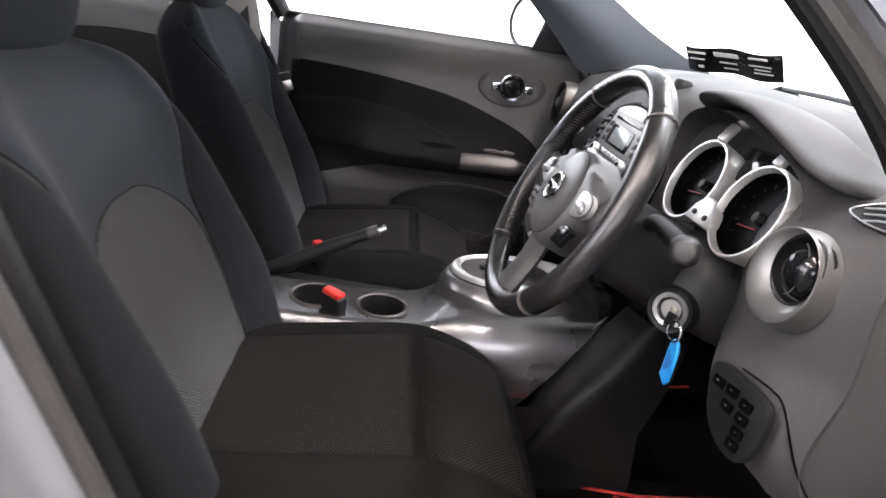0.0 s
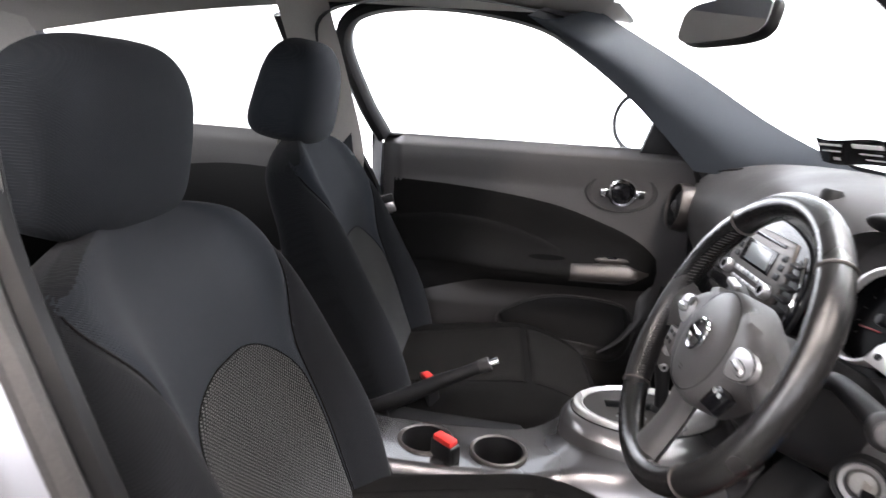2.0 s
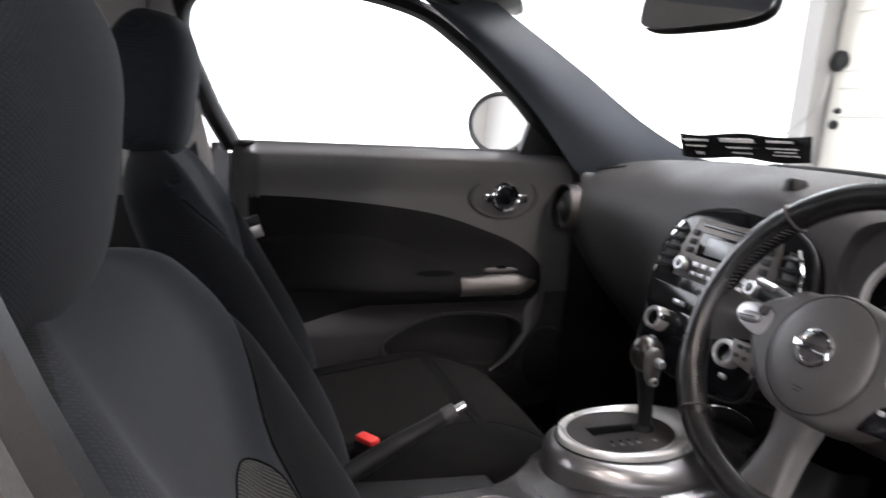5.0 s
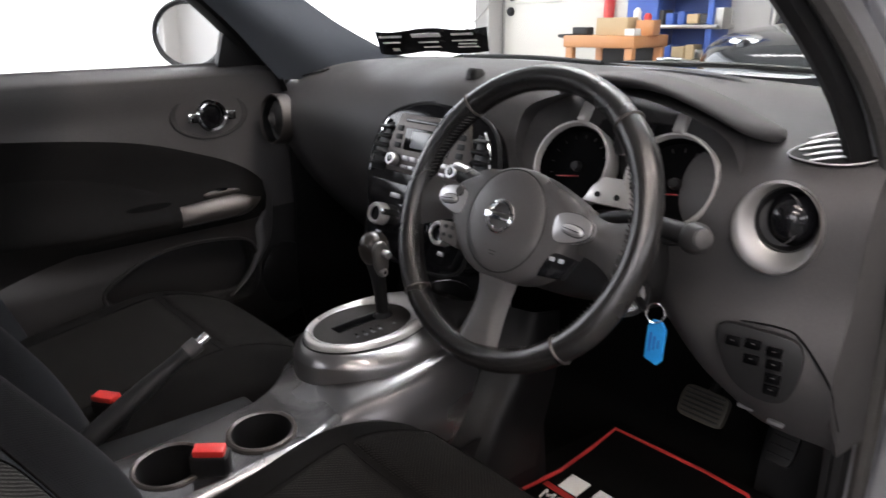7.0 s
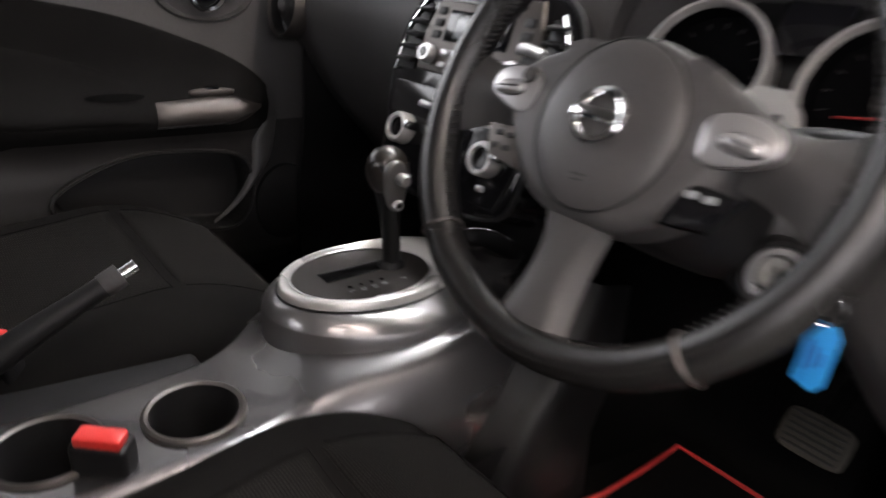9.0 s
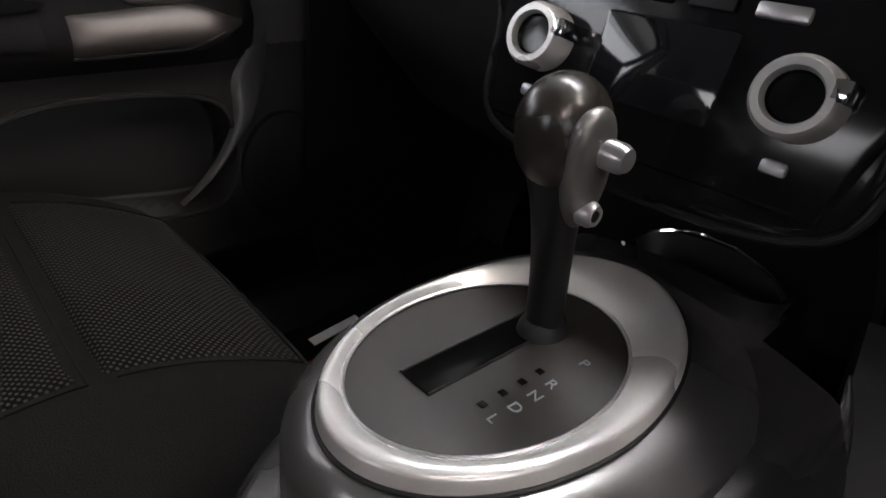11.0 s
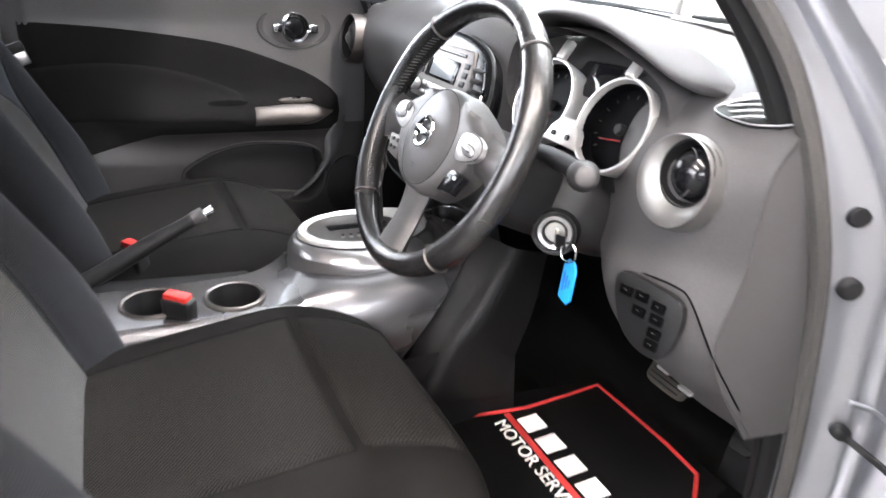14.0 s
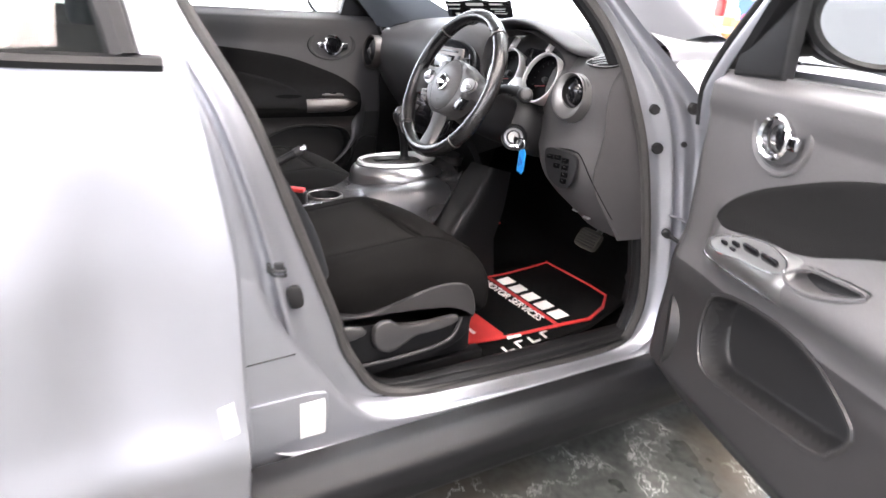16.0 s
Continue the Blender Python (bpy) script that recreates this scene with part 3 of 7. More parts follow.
def arch(y, yc, r=0.355, base=0.3):
    d = abs(y - yc)
    return max(base, 0.32 + math.sqrt(max(0, r * r - d * d))) if d < r else base


for side in (1, -1):
    part("rear_door", side_sheet(-0.615, -1.24, lambda y: arch(y, -1.58, 0.36), lambda y: 1.045, side, roll=0.05), M_PAINT, car, "silver rear door panel")
    part("rear_quarter", side_sheet(-1.245, -2.3, lambda y: arch(y, -1.58), lambda y: 1.07, side), M_PAINT, car, "silver rear wing")
    part("front_wing", side_sheet(0.475, 1.72, lambda y: arch(y, 0.95), lambda y: 1.046 - 0.045 * max(0, y - 0.8) - 0.19 * max(0, (y - 0.8) / 0.95) ** 4, side, roll=0.03), M_PAINT, car, "silver front wing")
    def skirt(u, v, side=side):
        y = 0.56 - 1.76 * u
        sect = [(0.775, 0.318), (0.82, 0.315), (0.865, 0.29), (0.872, 0.25), (0.855, 0.2), (0.80, 0.165)]
        q = v * (len(sect) - 1)
        i = min(int(q), len(sect) - 2)
        f = q - i
        x = sect[i][0] + (sect[i + 1][0] - sect[i][0]) * f
        z = sect[i][1] + (sect[i + 1][1] - sect[i][1]) * f
        return (CX + side * x, y, z)
    part("side_skirt", surf(skirt, 12, 22), M_BLACK, car, "black plastic side skirt")
    shoulder = loft([[(0.732, 0.385, 1.044), (0.722, 0.372, 1.072), (0.690, 0.345, 1.102)], [(0.732, 0.50, 1.044), (0.722, 0.50, 1.076), (0.685, 0.48, 1.106)], [(0.732, 0.62, 1.044), (0.718, 0.62, 1.072), (0.675, 0.62, 1.096)], [(0.731, 0.75, 1.044), (0.714, 0.75, 1.062), (0.66, 0.75, 1.076)], [(0.727, 0.90, 1.040), (0.71, 0.90, 1.052), (0.65, 0.90, 1.056)]], 30)
    part("wing_shoulder", shoulder if side > 0 else flip(shoulder), M_PAINT, car, "silver wing shoulder by the windscreen")
    # A pillar: from the side glass edge to the windscreen edge
    win = [(0.685, 0.33, 1.06), (0.655, 0.152, 1.22), (0.61, -0.045, 1.352), (0.57, -0.20, 1.41)]
    if side < 0:   # the closed side: the trim reaches over the door frame
        win = [(0.655, 0.268, 1.048), (0.585, 0.108, 1.188), (0.525, -0.078, 1.32), (0.49, -0.2, 1.39)]
    scr = [(0.66, 0.68, 1.075), (0.63, 0.44, 1.175), (0.59, 0.22, 1.29), (0.535, -0.05, 1.42)]
    mid = [tuple((p[k] + q[k]) / 2 for k in range(3)) for p, q in zip(win, scr)]
    inner = [(x - 0.02, y - 0.012, z - 0.02) for x, y, z in mid]
    outer = [(x + 0.045, y + 0.02, z + 0.035) for x, y, z in mid]
    for name, curve, material, lab in (("pillar_trim", inner, M_PILLAR, "mid grey pillar trim"), ("pillar_skin", outer, M_PAINT, "silver windscreen pillar")):
        bm = loft([win, curve, scr], 30)
        if side < 0:
            flip(bm)
        part(name, bm, material, car, lab)
    # B and C pillars with pale trim
    for name, y, w, y2 in (("middle_pillar", -0.60, 0.13, -0.68), ("rear_pillar", -1.36, 0.3, -1.5)):
        lo = 0.645
        f0 = 0.012 if side > 0 and w < 0.2 else 0.0
        bm = loft([[(lo, y - f0 * 0.6, 0.95), (lo, y - f0 * 1.7, 1.06), (0.60, (y + y2) / 2 - f0 * 2, 1.25), (0.55, y2 - f0 * 2, 1.42)], [(lo - 0.015, y - w / 2, 0.95), (lo - 0.015, y - w / 2, 1.06), (0.585, (y + y2) / 2 - w / 2, 1.25), (0.535, y2 - w / 2, 1.42)], [(lo, y - w, 0.95), (lo, y - w, 1.06), (0.60, (y + y2) / 2 - w, 1.25), (0.55, y2 - w, 1.42)]], 20)
        ob = bm if side > 0 else flip(bm)
        part(name, ob, M_HEAD, car, "pale grey pillar trim")
        def outer_pillar(u, v, y=y, w=w, y2=y2):
            z = 0.96 + 0.46 * v
            ya = y - 0.062 + (y2 - y) * max(0, (z - 1.06) / 0.36) if w < 0.2 else y + (y2 - y) * v
            return (CX + half_width(z) - 0.016 - 0.03 * max(0, 1 - u / 0.15) ** 2, ya - (0.085 if w < 0.2 else w) * u, z)
        part("pillar_outer", surf(outer_pillar, 14, 12) if side > 0 else flip(surf(outer_pillar, 14, 12)), M_PAINT, car, "silver painted window pillar")
    bm = loft([[(0.80, -0.74, 1.045), (0.71, -0.78, 1.25), (0.63, -0.84, 1.40)], [(0.80, -1.4, 1.06), (0.71, -1.42, 1.25), (0.63, -1.4, 1.38)]], 16)
    rg = part("rear_window", bm if side > 0 else flip(bm), M_TINT, car, "clear side glass")
    rg.visible_shadow = False
    bm = tube(spline([(0.808, -0.70, 1.034), (0.812, -0.9, 1.04), (0.81, -1.3, 1.06)], 12), 0.02, 8, flat=0.6)
    part("window_moulding", bm if side > 0 else flip(bm), M_BLACK, car, "dark window moulding")
    bm = tube([(0.80, -0.745, 1.04), (0.72, -0.775, 1.22), (0.64, -0.82, 1.38)], 0.022, 8)
    part("window_post", bm if side > 0 else flip(bm), M_BLACK, car)
    bm = loft([[(0.60, 0.05, 1.395), (0.585, -0.3, 1.43), (0.585, -0.8, 1.395), (0.59, -1.2, 1.345), (0.60, -1.7, 1.25)], [(0.56, 0.05, 1.40), (0.55, -0.3, 1.42), (0.55, -0.8, 1.405), (0.555, -1.2, 1.38), (0.56, -1.7, 1.34)], [(0.48, 0.0, 1.425), (0.48, -0.3, 1.44), (0.48, -0.8, 1.442), (0.48, -1.2, 1.442), (0.48, -1.7, 1.43)]], 24)
    part("cant_rail_trim", bm if side > 0 else flip(bm), M_HEAD, car, "pale grey roof rail trim")
    # rear door inner trim
    bm = loft([[(0.60, -0.68, 0.55), (0.655, -0.7, 0.8), (0.655, -0.72, 1.0), (0.69, -0.72, 1.075)], [(0.60, -1.4, 0.55), (0.655, -1.4, 0.8), (0.655, -1.42, 1.02), (0.69, -1.42, 1.09)]], 20)
    part("rear_door_trim", bm if side > 0 else flip(bm), M_DOOR, car, "grey rear door lining")
    bm = loft([[(0.645, -0.7, 0.62), (0.648, -0.72, 0.8), (0.65, -0.72, 0.97)], [(0.645, -1.0, 0.62), (0.648, -1.0, 0.8), (0.65, -1.0, 0.985)], [(0.645, -1.35, 0.62), (0.648, -1.36, 0.8), (0.65, -1.36, 0.93)]], 16)
    part("rear_door_inset", bm if side > 0 else flip(bm), M_BLACK, car, "black rear door inset")
    for yc in (0.95, -1.58):
        wh = part("wheel", lathe([(0.20, -0.09), (0.215, -0.10), (0.30, -0.10), (0.325, -0.07), (0.325, 0.07), (0.30, 0.10), (0.215, 0.10), (0.20, 0.09)], 40, frame_of((CX + side * 0.765, yc, 0.325), (0, 1, 0), (0, 0, 1))), M_RUBBER, car, "black tyre")
        rim = bmesh.new()
        lathe([(0.20, 0.09), (0.195, 0.07), (0.06, 0.05), (0.05, 0.07), (0, 0.07)], 40, frame_of((CX + side * 0.765, yc, 0.325), (0, side, 0), (0, 0, 1)), bm=rim)
        for k in range(5):
            a = 2 * math.pi * k / 5
            c, s = math.cos(a), math.sin(a)
            tube([(CX + side * 0.845, yc + 0.04 * c, 0.325 + 0.04 * s), (CX + side * 0.85, yc + 0.19 * c, 0.325 + 0.19 * s)], 0.022, 8, bm=rim)
        part("rim", rim, M_SATIN, wh, "silver alloy rim")
        part("arch_liner", surf(lambda u, v, side=side, yc=yc: (CX + side * (0.5 + 0.34 * v), yc + 0.365 * math.cos(math.pi * u), 0.31 + 0.365 * math.sin(math.pi * u)), 20, 4), M_BLACK, car)

# roof, bonnet, glass, floor
part("roof", surf(lambda u, v: (CX + (v * 2 - 1) * (0.60 - 0.02 * abs(u - 0.5)), 0.0 - 2.0 * u, 1.455 + 0.07 * math.sin(math.pi * min(1, u * 0.8 + 0.2)) * (1 - (2 * v - 1) ** 4) - 0.06 * max(0, u - 0.6)), 24, 24), M_PAINT, car, "silver roof")
part("headliner", surf(lambda u, v: (CX + (v * 2 - 1) * 0.545, -0.03 - 1.9 * u, 1.405 + 0.045 * (1 - (2 * v - 1) ** 4) * min(1, 6 * u + 0.2)), 24, 20), M_HEAD, car, "pale grey headlining")
part("bonnet", surf(lambda u, v: (CX + (v * 2 - 1) * (0.725 - 0.05 * u * u), 0.80 + 0.95 * u, 1.05 + 0.025 * (1 - (2 * v - 1) ** 2) - 0.05 * u - 0.2 * u ** 4 + 0.03 * math.exp(-((abs(2 * v - 1) - 0.72) / 0.12) ** 2)), 30, 40), M_PAINT, car, "silver bonnet")
part("front_bumper", surf(lambda u, v: (CX + 0.78 * math.sin((v - 0.5) * math.pi), 1.62 + 0.2 * math.cos((v - 0.5) * math.pi) - 0.05 * abs(u - 0.5), 0.25 + 0.62 * u), 14, 30), M_PAINT, car, "silver front bumper")
part("tailgate", surf(lambda u, v: (CX + 0.78 * math.sin((v - 0.5) * math.pi) * (1 - 0.25 * max(0, u - 0.5)), -2.1 - 0.2 * math.cos((v - 0.5) * math.pi) + 0.25 * max(0, u - 0.45), 0.25 + 0.85 * u), 16, 30), M_PAINT, car, "silver tailgate and bumper")
rw = part("rear_glass", surf(lambda u, v: (CX + (2 * v - 1) * (0.62 - 0.1 * u), -2.13 + 0.15 * u, 1.08 + 0.36 * u), 6, 10), M_GLASS, car, "clear rear glass")
rw.visible_shadow = False
ws = part("windscreen", surf(lambda u, v: (CX + (2 * v - 1) * (0.66 - 0.12 * u), 0.78 - 0.80 * u - 0.10 * (2 * v - 1) ** 2 * (1 - u * 0.6), 1.075 + 0.37 * u ** 0.92), 20, 24), M_SCREEN, car, "clear windscreen")
ws.visible_shadow = False
part("floor_pan", rbox(1.44, 2.9, 0.04, 0.0, m=pose(CX, -0.6, 0.26)), M_CARPET, car, "black carpeted cabin floor")
part("toe_board", loft([[(CX - 0.72, 0.45, 0.28), (CX - 0.72, 0.72, 0.36), (CX - 0.72, 0.85, 0.6), (CX - 0.72, 0.86, 1.05)], [(CX + 0.72, 0.45, 0.28), (CX + 0.72, 0.72, 0.36), (CX + 0.72, 0.85, 0.6), (CX + 0.72, 0.86, 1.05)]], 16), M_CARPET, car, "black carpeted toe board")
for side in (1, -1):
    ks = 0.0 if side > 0 else 0.17
    bm = loft([[(0.665, 0.47 - ks, 0.30), (0.665, 0.44 - ks, 0.5), (0.66, 0.40 - ks * 0.7, 0.72), (0.66, 0.33 - ks * 0.3, 0.9)], [(0.62, 0.86, 0.30), (0.62, 0.86, 0.5), (0.62, 0.8, 0.72), (0.62, 0.7, 0.95)]], 12, t=0.01)
    part("kick_panel", bm if side > 0 else flip(bm), M_BLACK, car, "black kick panel")
    bm = loft([[(0.715, 0.44, 0.318), (0.715, 0.0, 0.318), (0.715, -0.33, 0.345), (0.715, -0.42, 0.45)], [(0.66, 0.44, 0.335), (0.66, 0.0, 0.335), (0.66, -0.33, 0.35), (0.66, -0.42, 0.45)], [(0.61, 0.44, 0.285), (0.61, 0.0, 0.285), (0.61, -0.33, 0.29), (0.61, -0.42, 0.35)]], 20)
    part("scuff_plate", bm if side > 0 else flip(bm), M_BLACK, car, "black plastic sill cover")
    bm = loft([[(0.66, -0.47, 0.3), (0.665, -0.5, 0.6), (0.665, -0.580, 0.88), (0.655, -0.602, 0.965)], [(0.66, -0.66, 0.3), (0.66, -0.68, 0.6), (0.655, -0.7, 0.9), (0.65, -0.71, 0.965)]], 14)
    part("lower_pillar_trim", bm if side > 0 else flip(bm), M_BLACK, car, "black lower pillar trim")
for zz, xx in ((0.330, 0.69), (0.322, 0.708)):
    part("scuff_rib", tube(spline([(xx, 0.43, zz), (xx, 0.0, zz), (xx, -0.33, zz + 0.02)], 20), 0.003, 6), M_RUBBER, car)
part("sill_closure", rbox(0.02, 1.25, 0.20, 0.004, m=pose(-0.70, -0.05, 0.36)), M_BLACK, car, "black sill behind the shut door")
part("cowl", surf(lambda u, v: (CX + (2 * v - 1) * 0.72, 0.77 + 0.06 * u - 0.09 * (2 * v - 1) ** 2, 1.058 - 0.01 * u), 4, 24), M_BLACK, car, "black scuttle panel")
for x0, x1 in ((0.55, 0.02), (-0.02, -0.5)):
    part("wiper", tube(spline([(x0, 0.775 - 0.08 * x0 * x0, 1.085), ((x0 + x1) / 2, 0.79, 1.09), (x1, 0.80, 1.085)], 10), 0.006, 6), M_BLACK, car, "black wiper blade")

# ---- dashboard ----
dash = thing("dashboard", "dark charcoal moulded dashboard with round vents", "dashboard")
# stations across the car: x, then y and z of seven points from the windscreen down to the knees
DASH_X = [-0.67, -0.56, -0.36, -0.16, 0.02, 0.20, 0.36, 0.55, 0.69]
TOPY, TOPZ = [0.60, 0.72, 0.76, 0.77, 0.77, 0.77, 0.76, 0.72, 0.60], [1.06, 1.06, 1.06, 1.06, 1.06, 1.06, 1.06, 1.06, 1.06]
MIDY, MIDZ = [0.42, 0.47, 0.5, 0.48, 0.47, 0.48, 0.48, 0.46, 0.42], [1.055, 1.085, 1.10, 1.105, 1.105, 1.10, 1.095, 1.08, 1.06]
EDGY, EDGZ = [0.32, 0.33, 0.35, 0.31, 0.27, 0.30, 0.33, 0.30, 0.31], [1.035, 1.055, 1.075, 1.08, 1.085, 1.075, 1.065, 1.04, 1.045]
FACY, FACZ = [0.285, 0.255, 0.26, 0.245, 0.235, 0.255, 0.29, 0.215, 0.25], [0.985, 0.985, 0.995, 0.99, 1.0, 0.98, 0.96, 0.96, 0.98]
LOWY, LOWZ = [0.29, 0.265, 0.265, 0.235, 0.222, 0.235, 0.29, 0.215, 0.25], [0.90, 0.89, 0.89, 0.89, 0.90, 0.87, 0.86, 0.86, 0.87]
KNEY, KNEZ = [0.35, 0.34, 0.34, 0.28, 0.24, 0.28, 0.31, 0.208, 0.24], [0.80, 0.77, 0.75, 0.77, 0.78, 0.80, 0.81, 0.75, 0.75]
BOTY, BOTZ = [0.48, 0.48, 0.48, 0.40, 0.34, 0.36, 0.38, 0.34, 0.36], [0.66, 0.62, 0.60, 0.64, 0.68, 0.75, 0.77, 0.63, 0.60]
cols = [[(x, TOPY[i], TOPZ[i]), (x, MIDY[i], MIDZ[i]), (x, EDGY[i], EDGZ[i]), (x, FACY[i], FACZ[i]), (x, LOWY[i], LOWZ[i]), (x, KNEY[i], KNEZ[i]), (x, BOTY[i], BOTZ[i])] for i, x in enumerate(DASH_X)]
rows = list(zip(*cols))
bm = bmesh.new()
lines = [spline(r, 90) for r in rows]
grid = [spline([l[i] for l in lines], 60) for i in range(90)]
vs = [[bm.verts.new(p) for p in c] for c in grid]
for i in range(89):
    for j in range(59):
        bm.faces.new([vs[i][j], vs[i + 1][j], vs[i + 1][j + 1], vs[i][j + 1]])
part("dash_moulding", thick(bm, 0.012), M_DASH, dash, "charcoal moulded plastic", 60)
part("lower_closure", rbox(1.30, 0.3, 0.04, 0.01, m=pose(CX, 0.62, 0.74)), M_BLACK, dash)

# centre stack, in its own tilted plane: u across, v up the face
TILT = radians(18)
STACK = frame_of((0.001, 0.203, 0.901), (1, 0, 0), (0, math.sin(TILT), math.cos(TILT))) @ Matrix.Diagonal((1.06, 1, 1, 1))


def on_stack(u, v, w=0.0):
    return STACK @ pose(u, v, w)


outline = spline([(-0.157, 0.0, 0), (-0.155, 0.065, 0), (-0.115, 0.122, 0), (0, 0.147, 0), (0.115, 0.122, 0), (0.155, 0.065, 0), (0.157, 0.0, 0), (0.135, -0.07, 0), (0.115, -0.14, 0), (0, -0.155, 0), (-0.115, -0.14, 0), (-0.135, -0.07, 0)], 72, True)
part("centre_pod", plate([(p.x, p.y) for p in outline], 0.085, 0.008, STACK @ pose(0, 0, -0.075)), M_PIANO, dash, "gloss black centre pod")
part("pod_bezel", tube([STACK @ Vector((p.x * 1.005, p.y * 1.005, 0.004)) for p in outline], 0.0035, 8, True), M_BLACK, dash)
radio = part("radio", plate([(-0.1, 0.008), (0.1, 0.008), (0.105, 0.06), (0.085, 0.118), (-0.085, 0.118), (-0.105, 0.06)], 0.016, 0.004, STACK), M_TRIM, dash, "dark silver radio unit")
part("display", rbox(0.085, 0.032, 0.004, 0.002, m=on_stack(0.0, 0.072, 0.0175)), M_LCD, radio, "grey liquid crystal display")
part("display_surround", rbox(0.115, 0.042, 0.003, 0.002, m=on_stack(-0.004, 0.072, 0.0165)), M_PIANO, radio)
part("disc_slot", rbox(0.13, 0.006, 0.004, 0.001, m=on_stack(0.0, 0.106, 0.0165)), M_PIANO, radio, "black disc slot")
for sx in (-1, 1):
    part("radio_knob", lathe([(0, 0.014), (0.011, 0.014), (0.0125, 0.011), (0.0125, 0.0)], 24, on_stack(sx * 0.078, 0.03, 0.016)), M_SATIN, radio, "round satin knob")
    part("knob_cap", lathe([(0, 0.0155), (0.006, 0.0152), (0.0075, 0.0135)], 20, on_stack(sx * 0.078, 0.03, 0.016)), M_PIANO, radio)
for k in range(6):
    part("radio_button", rbox(0.0165, 0.009, 0.004, 0.0015, m=on_stack(-0.05 + 0.02 * k, 0.036, 0.0165)), M_SATIN, radio)
    part("radio_button", rbox(0.0165, 0.007, 0.004, 0.0015, m=on_stack(-0.05 + 0.02 * k, 0.02, 0.0165)), M_SATIN, radio)
for k in range(3):
    for sx in (-1, 1):
        part("radio_key", rbox(0.016, 0.011, 0.003, 0.0015, m=on_stack(sx * 0.078, 0.058 + 0.016 * k, 0.0165)), M_BLACK, radio)
for sx in (-1, 1):
    vent = part("centre_vent", plate([(sx * 0.108, 0.005), (sx * 0.145, 0.005), (sx * 0.141, 0.055), (sx * 0.118, 0.098), (sx * 0.106, 0.1)], 0.012, 0.002, STACK), M_BLACK, dash, "black slatted air vent")
    for k in range(5):
        part("slat", rbox(0.034 - 0.002 * k, 0.005, 0.016, 0.001, m=on_stack(sx * 0.126 - sx * 0.002 * k, 0.018 + 0.018 * k, 0.014) @ pose(0, 0, 0, 25)), M_BLACK, vent)
    part("vent_rim", tube([on_stack(sx * a, b, 0.012) @ Vector((0, 0, 0)) for a, b in ((0.148, 0.0), (0.147, 0.035), (0.14, 0.07), (0.12, 0.105))], 0.0025, 6), M_CHROME, vent, "thin bright rim")
climate = part("climate_panel", plate([(-0.112, -0.135), (0.112, -0.135), (0.128, -0.07), (0.135, -0.012), (-0.135, -0.012), (-0.128, -0.07)], 0.014, 0.004, STACK), M_PIANO, dash, "gloss black climate control panel")
for sx in (-1, 1):
    kn = part("climate_knob", lathe([(0.013, 0.016), (0.015, 0.022), (0.019, 0.022), (0.0215, 0.018), (0.022, 0.0)], 32, on_stack(sx * 0.083, -0.077, 0.012)), M_RING, climate, "bright ringed rotary knob")
    part("knob_cap", lathe([(0, 0.014), (0.012, 0.015), (0.0145, 0.019), (0.0145, 0.005)], 28, on_stack(sx * 0.083, -0.077, 0.012)), M_PIANO, kn)
    part("knob_lug", rbox(0.01, 0.012, 0.02, 0.002, m=on_stack(sx * 0.083 + 0.019, -0.07, 0.024)), M_CHROME, kn)
    part("button", rbox(0.014, 0.008, 0.005, 0.002, m=on_stack(sx * 0.083, -0.113, 0.014)), M_SATIN, climate)
part("climate_screen", rbox(0.085, 0.055, 0.006, 0.003, m=on_stack(0, -0.077, 0.0145)), M_DARKGLOSS, climate, "dark climate display")
for k in range(4):
    part("button", rbox(0.028, 0.009, 0.005, 0.002, m=on_stack(-0.057 + 0.038 * k, -0.036, 0.0145)), M_SATIN if k in (0, 3) else M_BLACK, climate)
part("hazard_strip", rbox(0.06, 0.007, 0.004, 0.001, m=on_stack(0.0, -0.006, 0.0145)), M_BLACK, climate)
part("top_sensor", lathe([(0, 0.010), (0.013, 0.009), (0.017, 0.004), (0.018, -0.01)], 24, pose(0.045, 0.285, 1.092, -8)), M_BLACK, dash, "round dark sensor on the dash top")
# cubby below the stack
part("cubby", lathe([(1.0, 0.004), (0.96, 0.0), (0.86, -0.022), (0, -0.026)], 40, pose(0.040, 0.232, 0.687), sx=0.062, sy=0.034), M_BLACK, dash, "black oddments tray")
part("cubby_rim", tube(spline([(-0.019, 0.207, 0.689), (-0.015, 0.24, 0.692), (0.008, 0.263, 0.694), (0.044, 0.265, 0.694), (0.078, 0.247, 0.692), (0.097, 0.227, 0.690)], 30), 0.0020, 8), M_CHROME, dash, "thin bright tray rim")
part("stack_base", loft([[(-0.12, 0.21, 0.80), (-0.12, 0.28, 0.70), (-0.12, 0.29, 0.58)], [(0.01, 0.19, 0.80), (0.01, 0.285, 0.70), (0.01, 0.29, 0.58)], [(0.13, 0.21, 0.80), (0.14, 0.28, 0.70), (0.15, 0.29, 0.58)]], 14, t=0.02), M_BLACK, dash, "black lower stack")

# round vents


